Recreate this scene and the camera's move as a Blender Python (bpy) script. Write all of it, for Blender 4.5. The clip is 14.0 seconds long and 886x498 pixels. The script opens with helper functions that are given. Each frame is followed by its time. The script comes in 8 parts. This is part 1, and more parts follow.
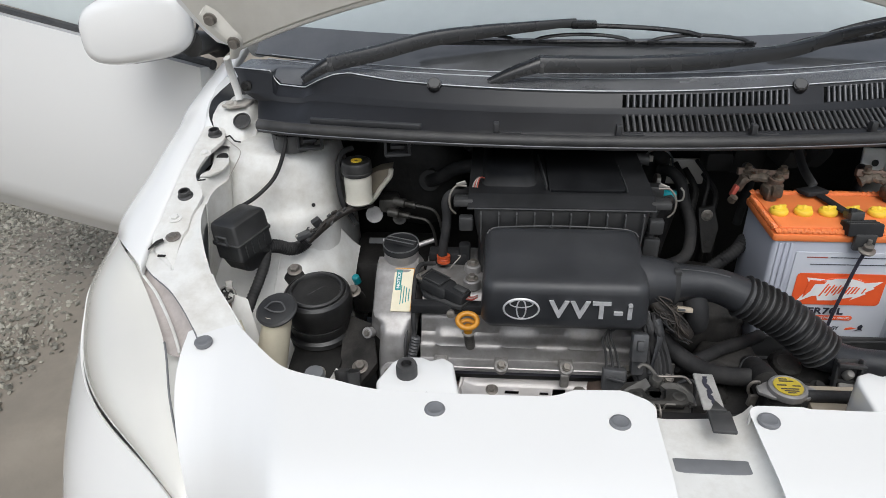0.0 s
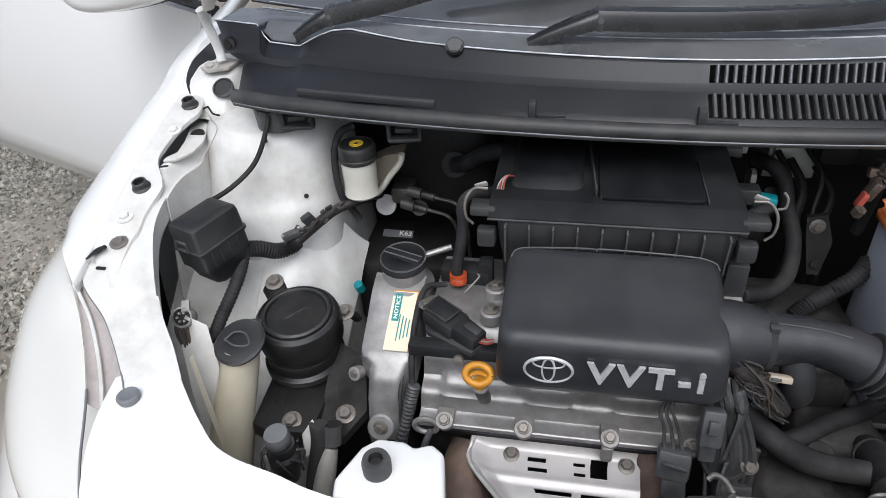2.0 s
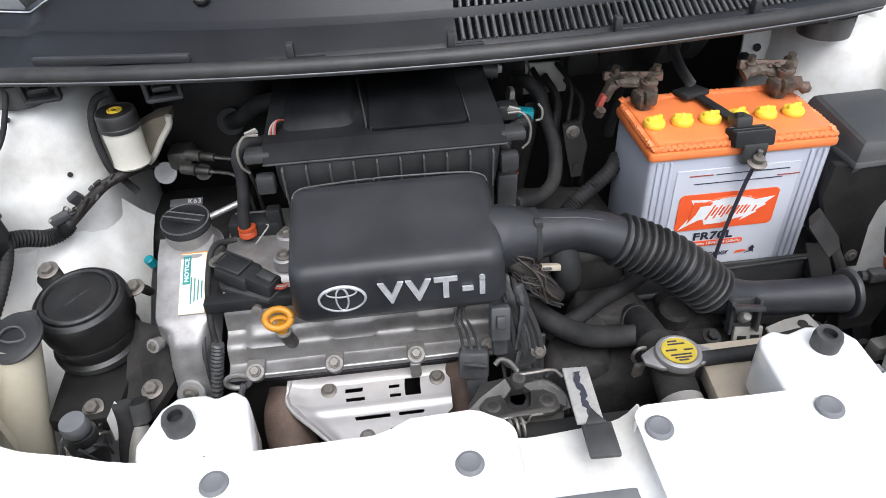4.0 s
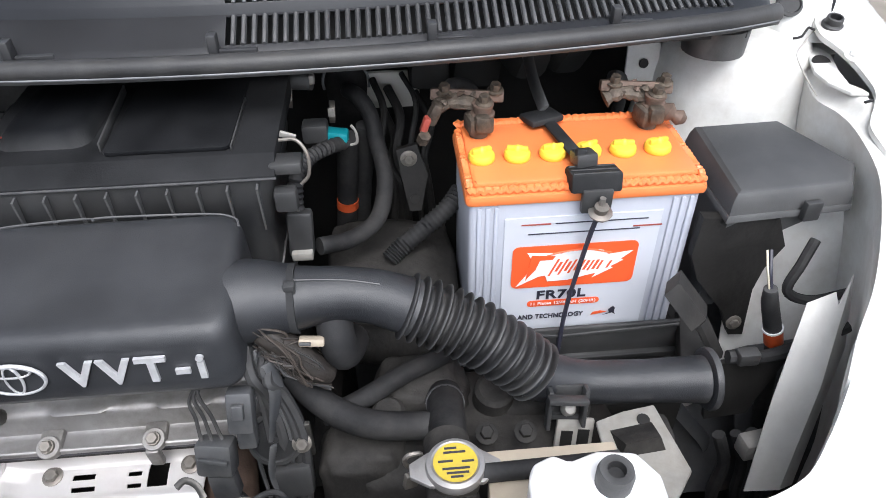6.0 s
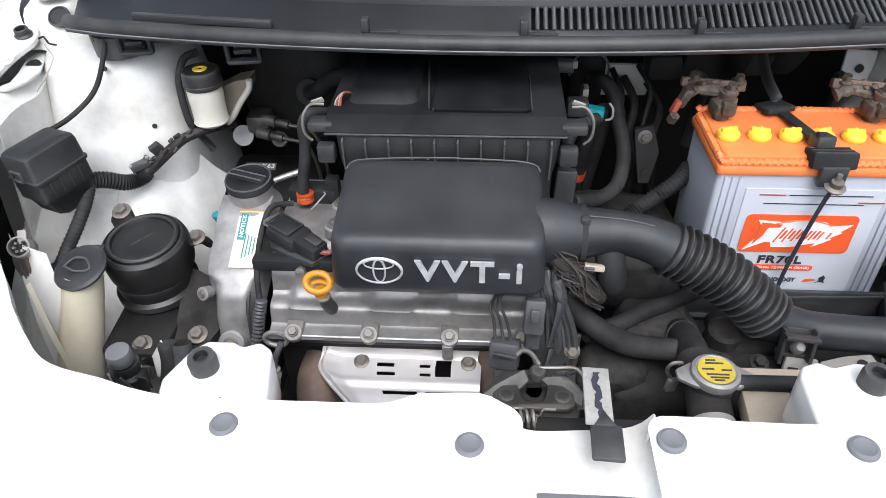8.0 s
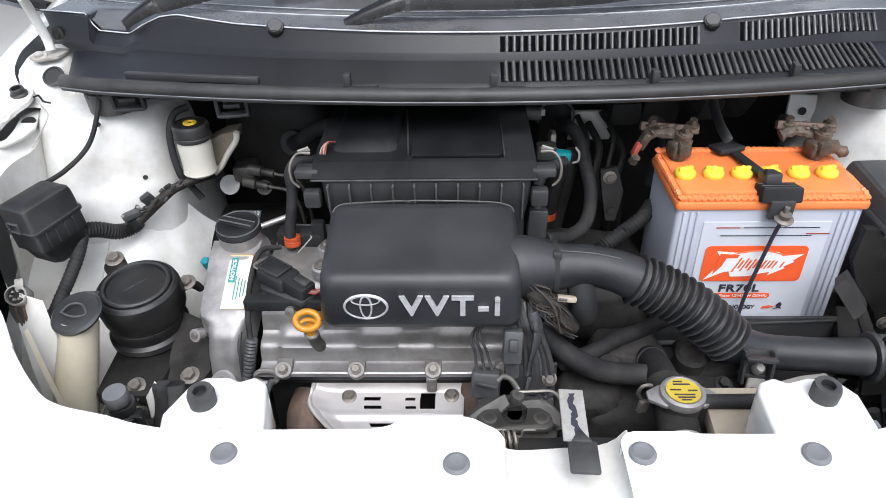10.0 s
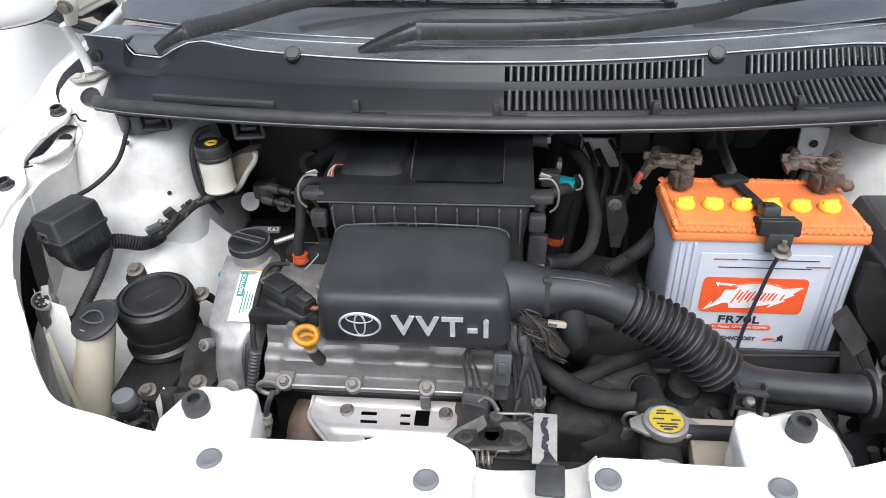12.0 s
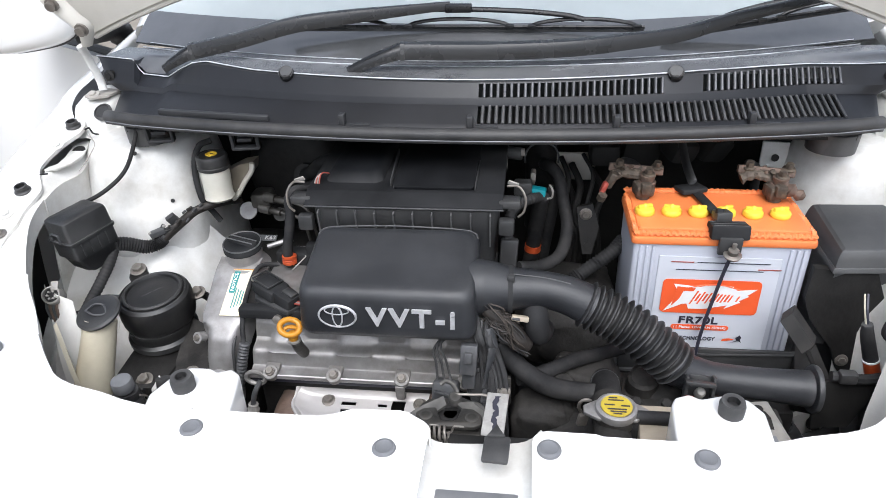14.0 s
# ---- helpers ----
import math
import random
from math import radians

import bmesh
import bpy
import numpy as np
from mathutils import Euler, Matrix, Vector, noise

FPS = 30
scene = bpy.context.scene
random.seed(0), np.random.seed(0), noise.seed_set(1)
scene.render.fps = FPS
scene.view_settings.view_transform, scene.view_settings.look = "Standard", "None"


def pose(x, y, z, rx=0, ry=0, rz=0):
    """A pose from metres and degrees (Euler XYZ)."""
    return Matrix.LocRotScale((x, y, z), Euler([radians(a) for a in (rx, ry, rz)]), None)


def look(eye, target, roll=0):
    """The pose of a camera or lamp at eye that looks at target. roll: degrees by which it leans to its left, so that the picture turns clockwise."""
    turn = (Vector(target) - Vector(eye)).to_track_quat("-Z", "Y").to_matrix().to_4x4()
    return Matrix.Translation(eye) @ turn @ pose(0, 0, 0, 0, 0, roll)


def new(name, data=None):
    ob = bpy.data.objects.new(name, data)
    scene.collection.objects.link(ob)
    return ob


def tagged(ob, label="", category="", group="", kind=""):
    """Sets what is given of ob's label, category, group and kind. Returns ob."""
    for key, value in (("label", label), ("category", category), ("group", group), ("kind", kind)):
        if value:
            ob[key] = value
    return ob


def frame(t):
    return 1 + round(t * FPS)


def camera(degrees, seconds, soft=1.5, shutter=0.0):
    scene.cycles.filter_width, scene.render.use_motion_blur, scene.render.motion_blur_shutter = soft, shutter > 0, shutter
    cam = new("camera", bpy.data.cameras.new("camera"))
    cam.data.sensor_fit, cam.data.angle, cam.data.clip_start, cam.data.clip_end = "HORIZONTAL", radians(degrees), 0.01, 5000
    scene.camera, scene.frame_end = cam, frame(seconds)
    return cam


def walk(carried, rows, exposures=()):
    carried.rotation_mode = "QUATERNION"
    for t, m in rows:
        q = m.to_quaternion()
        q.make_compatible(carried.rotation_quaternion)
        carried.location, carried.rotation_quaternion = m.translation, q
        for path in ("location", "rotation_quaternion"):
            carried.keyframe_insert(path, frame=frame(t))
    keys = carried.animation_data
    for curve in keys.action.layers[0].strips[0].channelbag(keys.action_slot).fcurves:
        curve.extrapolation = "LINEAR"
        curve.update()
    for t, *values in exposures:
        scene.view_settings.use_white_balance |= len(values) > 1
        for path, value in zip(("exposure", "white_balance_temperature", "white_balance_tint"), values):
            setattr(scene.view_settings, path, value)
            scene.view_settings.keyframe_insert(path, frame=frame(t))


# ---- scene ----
cam = camera(65.7, 14.0, 0.6)
PATH = [
    (0.0, (-0.216, -0.57, 1.328), (-0.363, 1.169, 0.352), -1.1),
    (0.5, (-0.205, -0.506, 1.317), (-0.323, 1.198, 0.278), -2.0),
    (1.0, (-0.189, -0.388, 1.315), (-0.332, 1.302, 0.256), -2.1),
    (1.5, (-0.18, -0.317, 1.295), (-0.51, 1.314, 0.187), -2.7),
    (2.0, (-0.17, -0.295, 1.289), (-0.515, 1.321, 0.161), -3.1),
    (2.5, (-0.163, -0.295, 1.286), (-0.51, 1.311, 0.146), -3.0),
    (3.0, (-0.171, -0.313, 1.285), (-0.444, 1.288, 0.117), -3.2),
    (3.5, (-0.172, -0.334, 1.286), (-0.29, 1.286, 0.118), -3.4),
    (4.0, (-0.117, -0.327, 1.27), (0.018, 1.245, 0.041), -2.8),
    (4.2, (-0.079, -0.298, 1.267), (0.087, 1.261, 0.025), -2.6),
    (4.7, (-0.001, -0.259, 1.25), (0.281, 1.276, -0.022), -2.1),
    (5.25, (0.085, -0.207, 1.228), (0.344, 1.333, -0.04), -1.6),
    (5.8, (0.134, -0.175, 1.215), (0.288, 1.38, -0.039), -1.2),
    (6.3, (0.112, -0.191, 1.217), (0.166, 1.367, -0.034), -1.0),
    (6.5, (0.087, -0.2, 1.216), (0.07, 1.336, -0.066), -1.7),
    (7.0, (0.021, -0.256, 1.234), (-0.038, 1.292, -0.031), -0.8),
    (7.5, (-0.034, -0.308, 1.245), (-0.128, 1.254, 0.0), 0.1),
    (8.0, (-0.069, -0.34, 1.254), (-0.188, 1.24, 0.034), -1.2),
    (8.2, (-0.07, -0.354, 1.245), (-0.193, 1.251, 0.058), -0.8),
    (8.7, (-0.08, -0.37, 1.249), (-0.205, 1.254, 0.087), -1.1),
    (9.25, (-0.082, -0.38, 1.26), (-0.188, 1.264, 0.124), -1.3),
    (9.8, (-0.076, -0.385, 1.272), (-0.146, 1.273, 0.155), -1.3),
    (10.3, (-0.068, -0.389, 1.278), (-0.094, 1.276, 0.17), -1.0),
    (10.5, (-0.066, -0.391, 1.28), (-0.079, 1.269, 0.164), -0.8),
    (11.0, (-0.056, -0.394, 1.281), (-0.015, 1.274, 0.178), -0.4),
    (11.5, (-0.058, -0.39, 1.284), (-0.109, 1.286, 0.194), -0.7),
    (12.0, (-0.012, -0.402, 1.295), (-0.195, 1.279, 0.225), -1.8),
    (12.5, (0.026, -0.443, 1.3), (-0.239, 1.249, 0.268), -2.6),
    (13.0, (0.054, -0.473, 1.3), (-0.168, 1.235, 0.285), -2.7),
    (13.5, (0.057, -0.481, 1.3), (-0.156, 1.24, 0.303), -2.6),
    (14.0, (0.052, -0.474, 1.299), (-0.182, 1.244, 0.301), -2.1),
]
walk(cam, [(t, look(eye, target, roll)) for t, eye, target, roll in PATH], [(0.0, -0.05, 6300, 8), (0.5, -0.16, 6200, 8), (1.0, -0.18, 6080, 8), (1.5, 0.20, 6120, 10), (2.0, 0.21, 6120, 10), (3.0, 0.21, 6120, 10), (3.6, 0.34, 6120, 10), (4.2, 0.72, 6120, 10), (6.3, 0.92, 6120, 10), (7.0, 0.83, 6120, 10), (7.5, 0.79, 6120, 10), (8.2, 0.72, 6120, 10), (10.3, 0.68, 6120, 10), (14.0, 0.67, 6120, 10)])

# ---- world and light ----
world = bpy.data.worlds.new("overcast_sky")
scene.world = world
world.use_nodes = True
wn = world.node_tree.nodes
sky = wn.new("ShaderNodeTexSky")
sky.sky_type, sky.sun_disc = "NISHITA", False
sky.sun_elevation, sky.sun_rotation = radians(58), radians(170)
sky.air_density, sky.dust_density, sky.ozone_density = 1.0, 4.0, 1.0
wn["Background"].inputs["Strength"].default_value = 0.15
cloud = wn.new("ShaderNodeHueSaturation")
cloud.inputs["Saturation"].default_value = 0.45
world.node_tree.links.new(sky.outputs["Color"], cloud.inputs["Color"])
world.node_tree.links.new(cloud.outputs["Color"], wn["Background"].inputs["Color"])
sun = new("sun", bpy.data.lights.new("sun", "SUN"))
sun.data.energy, sun.data.angle, sun.data.color = 1.4, radians(50), (1.0, 0.985, 0.97)
sun.matrix_world = look((0.7, -4.2, 7.0), (0, 0.3, 0.8))

# ---- materials ----


def mat(name, colour, rough=0.5, metal=0.0, spread=0.12, scale=30.0, bump=0.15, fine=220.0, dirt=None, amount=0.0, coat=0.0, trans=0.0, island=0.0, spec=0.5, edge_pale=0.0, pale=(0.16, 0.16, 0.16)):
    """A procedural surface: a base colour with grain at two scales, dirt patches, fine relief and paled edges."""
    m = bpy.data.materials.new(name)
    m.use_nodes = True
    n, l = m.node_tree.nodes, m.node_tree.links
    b = n["Principled BSDF"]
    co = n.new("ShaderNodeTexCoord")
    big, small = n.new("ShaderNodeTexNoise"), n.new("ShaderNodeTexNoise")
    big.inputs["Scale"].default_value, big.inputs["Detail"].default_value = scale, 4
    small.inputs["Scale"].default_value, small.inputs["Detail"].default_value = fine, 3
    for t in (big, small):
        l.new(co.outputs["Object"], t.inputs["Vector"])
    ramp = n.new("ShaderNodeMapRange")
    ramp.inputs["From Min"].default_value, ramp.inputs["From Max"].default_value = 0.3, 0.7
    ramp.inputs["To Min"].default_value, ramp.inputs["To Max"].default_value = 1 - spread, 1 + spread
    l.new(big.outputs["Fac"], ramp.inputs["Value"])
    vary = n.new("ShaderNodeMix")
    vary.data_type, vary.blend_type = "RGBA", "MULTIPLY"
    vary.inputs["Factor"].default_value = 1.0
    vary.inputs["A"].default_value = (*colour, 1)
    l.new(ramp.outputs["Result"], vary.inputs["B"])
    out = vary.outputs["Result"]
    if island:
        geo = n.new("ShaderNodeNewGeometry")
        r2 = n.new("ShaderNodeMapRange")
        r2.inputs["To Min"].default_value, r2.inputs["To Max"].default_value = 1 - island, 1 + island
        l.new(geo.outputs["Random Per Island"], r2.inputs["Value"])
        v2 = n.new("ShaderNodeMix")
        v2.data_type, v2.blend_type = "RGBA", "MULTIPLY"
        v2.inputs["Factor"].default_value = 1.0
        l.new(out, v2.inputs["A"]), l.new(r2.outputs["Result"], v2.inputs["B"])
        out = v2.outputs["Result"]
    if dirt:
        stain = n.new("ShaderNodeTexNoise")
        stain.inputs["Scale"].default_value, stain.inputs["Detail"].default_value = scale * 0.6, 8
        stain.inputs["Roughness"].default_value = 0.7
        l.new(co.outputs["Object"], stain.inputs["Vector"])
        r3 = n.new("ShaderNodeMapRange")
        r3.inputs["From Min"].default_value, r3.inputs["From Max"].default_value = 0.42, 0.72
        r3.inputs["To Max"].default_value = amount
        l.new(stain.outputs["Fac"], r3.inputs["Value"])
        v3 = n.new("ShaderNodeMix")
        v3.data_type = "RGBA"
        v3.inputs["B"].default_value = (*dirt, 1)
        l.new(r3.outputs["Result"], v3.inputs["Factor"]), l.new(out, v3.inputs["A"])
        out = v3.outputs["Result"]
    # Convex edges get a paler colour: painted edge highlights along with rubbed wear.
    if edge_pale:
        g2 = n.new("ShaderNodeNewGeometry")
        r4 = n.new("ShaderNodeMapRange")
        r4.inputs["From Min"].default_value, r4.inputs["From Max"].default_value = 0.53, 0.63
        r4.inputs["To Max"].default_value = edge_pale
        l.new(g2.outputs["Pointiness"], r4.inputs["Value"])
        edge_mix = n.new("ShaderNodeMath")
        edge_mix.operation = "MULTIPLY"
        l.new(r4.outputs["Result"], edge_mix.inputs[0]), l.new(big.outputs["Fac"], edge_mix.inputs[1])
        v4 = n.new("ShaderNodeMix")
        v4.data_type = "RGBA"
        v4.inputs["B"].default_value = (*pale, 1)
        l.new(edge_mix.outputs["Value"], v4.inputs["Factor"]), l.new(out, v4.inputs["A"])
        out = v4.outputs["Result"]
    l.new(out, b.inputs["Base Color"])
    rr = n.new("ShaderNodeMapRange")
    rr.inputs["To Min"].default_value, rr.inputs["To Max"].default_value = max(0.02, rough - (0.12 if spread else 0.01)), min(1, rough + (0.12 if spread else 0.01))
    l.new(big.outputs["Fac"], rr.inputs["Value"])
    l.new(rr.outputs["Result"], b.inputs["Roughness"])
    b.inputs["Metallic"].default_value = metal
    b.inputs["Coat Weight"].default_value = coat
    b.inputs["Coat Roughness"].default_value = 0.06
    b.inputs["Transmission Weight"].default_value = trans
    b.inputs["Specular IOR Level"].default_value = spec
    if bump:
        bp = n.new("ShaderNodeBump")
        bp.inputs["Strength"].default_value, bp.inputs["Distance"].default_value = bump, 0.001
        l.new(small.outputs["Fac"], bp.inputs["Height"])
        l.new(bp.outputs["Normal"], b.inputs["Normal"])
    return m


PAINT = mat("white_paint", (0.80, 0.80, 0.79), 0.25, spread=0.0, scale=6, bump=0.0, coat=0.8)
PAINT_IN = mat("white_underbonnet_paint", (0.71, 0.71, 0.69), 0.42, spread=0.06, scale=14, bump=0.08, dirt=(0.42, 0.39, 0.34), amount=0.75)
PAINT_BONNET = mat("bonnet_underside_paint", (0.62, 0.60, 0.55), 0.5, spread=0.05, scale=10, bump=0.05, dirt=(0.42, 0.39, 0.34), amount=0.4)
PLASTIC = mat("black_moulded_plastic", (0.012, 0.0125, 0.0135), 0.40, spread=0.25, scale=22, bump=0.2, fine=900, dirt=(0.045, 0.043, 0.04), amount=0.4, spec=0.4, edge_pale=0.9)
PLASTIC_COVER = mat("cover_black_plastic", (0.020, 0.0212, 0.0245), 0.40, spread=0.25, scale=14, bump=0.3, fine=1400, dirt=(0.050, 0.051, 0.053), amount=0.5, spec=0.5, edge_pale=0.8)
COWL = mat("cowl_dark_plastic", (0.010, 0.0105, 0.0128), 0.37, spread=0.2, scale=9, bump=0.1, fine=800, dirt=(0.032, 0.033, 0.037), amount=0.4, spec=0.42, edge_pale=0.9)
RUBBER = mat("black_rubber", (0.014, 0.014, 0.015), 0.50, spread=0.2, scale=35, bump=0.2, fine=500, dirt=(0.06, 0.057, 0.052), amount=0.45, edge_pale=0.9)
HOSE = mat("hose_rubber", (0.010, 0.010, 0.011), 0.74, spread=0.35, scale=26, bump=0.3, fine=240, dirt=(0.056, 0.053, 0.050), amount=0.65, spec=0.3, edge_pale=0.6)
# Real grime, and the painted darkness of holes that are not cut.
GRIME_HOLE = mat("oily_grime_and_hole_black", (0.009, 0.0085, 0.008), 0.6, spread=0.5, scale=24, bump=0.8, fine=120, dirt=(0.030, 0.028, 0.026), amount=0.6, spec=0.4)
# Serves dark bay parts and the black sheets that paint shaded cavities.
BAY = mat("bay_dark_metal_and_shade", (0.014, 0.0135, 0.013), 0.75, spread=0.4, scale=12, bump=0.4, fine=90, dirt=(0.030, 0.027, 0.024), amount=0.5)
ALU = mat("cast_aluminium", (0.34, 0.33, 0.325), 0.42, 0.55, spread=0.18, scale=24, bump=0.15, fine=700, dirt=(0.13, 0.118, 0.103), amount=0.75, edge_pale=0.7, pale=(0.62, 0.61, 0.60))
SHIELD = mat("aluminised_heat_shield", (0.60, 0.58, 0.57), 0.45, 0.30, spread=0.08, scale=12, bump=0.08, fine=300, dirt=(0.42, 0.36, 0.31), amount=0.45)
STEEL = mat("zinc_steel", (0.19, 0.175, 0.155), 0.48, 0.6, spread=0.25, scale=60, bump=0.2, dirt=(0.09, 0.062, 0.045), amount=0.75, edge_pale=0.7, pale=(0.42, 0.40, 0.37))
RUST = mat("rusty_brown_steel", (0.16, 0.11, 0.085), 0.65, 0.35, spread=0.4, scale=30, bump=0.6, dirt=(0.06, 0.05, 0.045), amount=0.6)
LATCHM = mat("oiled_grey_steel", (0.060, 0.057, 0.052), 0.45, 0.7, spread=0.35, scale=40, bump=0.5, dirt=(0.05, 0.043, 0.036), amount=0.6, edge_pale=0.7, pale=(0.34, 0.33, 0.31))
LEAD = mat("corroded_lead_terminal", (0.085, 0.068, 0.054), 0.6, 0.45, spread=0.5, scale=90, bump=0.9, fine=300, dirt=(0.19, 0.155, 0.115), amount=0.6)
ORANGE = mat("orange_battery_plastic", (0.80, 0.215, 0.062), 0.38, spread=0.06, scale=20, bump=0.08, dirt=(0.55, 0.19, 0.08), amount=0.35)
YELLOW = mat("yellow_plastic", (0.80, 0.56, 0.05), 0.4, spread=0.06, scale=40, bump=0.1)
CAPYELLOW = mat("aged_yellow_label", (0.52, 0.40, 0.035), 0.45, spread=0.12, scale=80, bump=0.1, dirt=(0.30, 0.22, 0.06), amount=0.6)
HANDLE = mat("dipstick_amber_plastic", (0.56, 0.24, 0.012), 0.38, spread=0.15, scale=60, bump=0.1, dirt=(0.35, 0.16, 0.03), amount=0.5)
GREYCASE = mat("grey_battery_case", (0.42, 0.44, 0.50), 0.42, spread=0.05, scale=14, bump=0.08, dirt=(0.42, 0.41, 0.42), amount=0.35)
LABELGREY = mat("silver_label_film", (0.55, 0.57, 0.62), 0.35, spread=0.03, scale=20, bump=0.03)
REDORANGE = mat("printed_red_orange", (0.80, 0.11, 0.03), 0.4, spread=0.04, scale=30, bump=0.0)
INK = mat("black_print", (0.03, 0.03, 0.045), 0.45, spread=0.1, bump=0.0)
WHITEINK = mat("white_print", (0.78, 0.78, 0.78), 0.45, spread=0.04, bump=0.0)
TEALINK = mat("teal_print", (0.02, 0.22, 0.22), 0.5, spread=0.1, bump=0.0)
CREAMLABEL = mat("cream_label_paper", (0.72, 0.66, 0.50), 0.5, spread=0.06, scale=40, bump=0.05)
SILVER = mat("silver_lettering", (0.62, 0.62, 0.63), 0.35, 0.4, spread=0.12, scale=120, bump=0.1)
NYLON = mat("aged_translucent_nylon", (0.62, 0.57, 0.44), 0.45, spread=0.08, scale=16, bump=0.1, dirt=(0.42, 0.36, 0.26), amount=0.5, trans=0.12)
RESERVOIR = mat("milky_reservoir_plastic", (0.70, 0.68, 0.60), 0.4, spread=0.06, scale=20, bump=0.08, dirt=(0.45, 0.40, 0.30), amount=0.4, trans=0.15)
LENS = mat("hazed_headlight_lens", (0.82, 0.81, 0.77), 0.16, spread=0.03, scale=5, bump=0.0, coat=0.5, trans=0.45)
REFLECTOR = mat("headlight_reflector", (0.80, 0.80, 0.78), 0.35, 0.15, spread=0.05, bump=0.0)
TEAL = mat("teal_plastic", (0.01, 0.23, 0.27), 0.4, spread=0.1, bump=0.1)
CLIPORANGE = mat("orange_hose_clip", (0.48, 0.075, 0.02), 0.38, spread=0.2, scale=90, bump=0.2, dirt=(0.2, 0.06, 0.03), amount=0.4)
GREYPLASTIC = mat("grey_connector_plastic", (0.040, 0.042, 0.046), 0.5, spread=0.25, scale=60, bump=0.25, dirt=(0.09, 0.085, 0.078), amount=0.5, edge_pale=0.8)
PALECONN = mat("pale_connector_plastic", (0.30, 0.29, 0.27), 0.5, spread=0.15, scale=60, bump=0.2, dirt=(0.2, 0.17, 0.13), amount=0.5)
TAPE = mat("brown_harness_tape", (0.022, 0.018, 0.0155), 0.6, spread=0.5, scale=90, bump=0.8, fine=260, dirt=(0.050, 0.042, 0.035), amount=0.5)
REDWIRE = mat("red_wire_sleeve", (0.32, 0.05, 0.035), 0.5, spread=0.15, bump=0.1, dirt=(0.3, 0.2, 0.15), amount=0.5)
# Tank plastic darkened: shade behind the tank is in the colour, with dirt.
TANKSHADE = mat("browned_shaded_reservoir_plastic", (0.23, 0.20, 0.155), 0.45, spread=0.2, scale=25, bump=0.1, dirt=(0.20, 0.17, 0.12), amount=0.6, trans=0.1)
BEIGE = mat("beige_shroud_plastic", (0.42, 0.36, 0.28), 0.55, spread=0.12, scale=20, bump=0.2, dirt=(0.22, 0.18, 0.14), amount=0.5)
GREYCLIP = mat("grey_plastic_clip", (0.16, 0.165, 0.175), 0.5, spread=0.1, scale=60, bump=0.15, edge_pale=0.7)
PEEL = mat("flaking_grey_paint", (0.38, 0.37, 0.35), 0.6, spread=0.2, scale=60, bump=0.6, fine=160, dirt=(0.16, 0.15, 0.14), amount=0.7)
# Pale half-opaque base carries the brightness of reflected sky as glass colour.
GLASS = mat("windscreen_glass", (0.80, 0.86, 0.86), 0.06, spread=0.02, bump=0.0, trans=0.45, spec=0.8)
# The black border is greyed: reflected sky is painted into its colour.
SKYGLASS = mat("sky_pale_glass_border", (0.11, 0.112, 0.115), 0.12, spread=0.15, scale=7, bump=0.0, dirt=(0.18, 0.18, 0.182), amount=0.5, coat=1.0, spec=0.8)
PALEEDGE = mat("highlight_pale_edge", (0.55, 0.56, 0.58), 0.25, spread=0.25, scale=40, bump=0.0)
# Paler copy of the cowl plastic, with reflected sky painted in.
DECK = mat("sky_pale_cowl_deck", (0.12, 0.122, 0.126), 0.22, spread=0.2, scale=10, bump=0.08, fine=700, dirt=(0.20, 0.20, 0.205), amount=0.5, spec=0.6, edge_pale=0.6)
# Cowl plastic made lighter: the upper bars' highlights sit in the colour.
LOUVRE = mat("lit_louvre_plastic", (0.022, 0.023, 0.026), 0.26, spread=0.2, scale=20, bump=0.05, fine=700, dirt=(0.06, 0.06, 0.063), amount=0.4, spec=0.6, edge_pale=0.8, pale=(0.20, 0.205, 0.22))
WIPER = mat("satin_black_wiper", (0.005, 0.0052, 0.006), 0.27, spread=0.2, scale=20, bump=0.08, fine=700, dirt=(0.012, 0.012, 0.013), amount=0.2, spec=0.5, edge_pale=0.3)
GUTTER = mat("dusty_faded_seam", (0.46, 0.42, 0.40), 0.6, spread=0.12, scale=30, bump=0.2, dirt=(0.26, 0.23, 0.21), amount=0.7)
LAMPGREY = mat("lamp_inner_grey", (0.30, 0.305, 0.31), 0.5, spread=0.08, scale=8, bump=0.0)
CASTING = mat("grimy_dusty_casting", (0.018, 0.017, 0.016), 0.75, spread=0.4, scale=28, bump=0.8, fine=160, dirt=(0.065, 0.060, 0.055), amount=0.75, spec=0.3)
ALU_DULL = mat("oil_stained_aluminium", (0.28, 0.27, 0.26), 0.5, 0.4, spread=0.3, scale=40, bump=0.25, fine=500, dirt=(0.07, 0.058, 0.046), amount=0.8)
BROWNWIRE = mat("dusty_brown_wire", (0.050, 0.040, 0.033), 0.6, spread=0.3, scale=80, bump=0.2)
DUSTBOX = mat("dusty_black_box_plastic", (0.028, 0.029, 0.031), 0.45, spread=0.25, scale=12, bump=0.2, fine=900, dirt=(0.065, 0.064, 0.062), amount=0.6, edge_pale=0.8)
# Darker copy of the moulded plastic; on the filter lid it paints shade.
PLASTIC_DEEP = mat("matte_and_shaded_black_plastic", (0.0055, 0.006, 0.0072), 0.65, spread=0.3, scale=22, bump=0.25, fine=600, dirt=(0.014, 0.0145, 0.0155), amount=0.4, spec=0.09, edge_pale=0.6)
STAYGREY = mat("dusty_grey_bracket", (0.018, 0.0175, 0.017), 0.7, spread=0.25, scale=40, bump=0.4, fine=200, dirt=(0.045, 0.040, 0.036), amount=0.6)
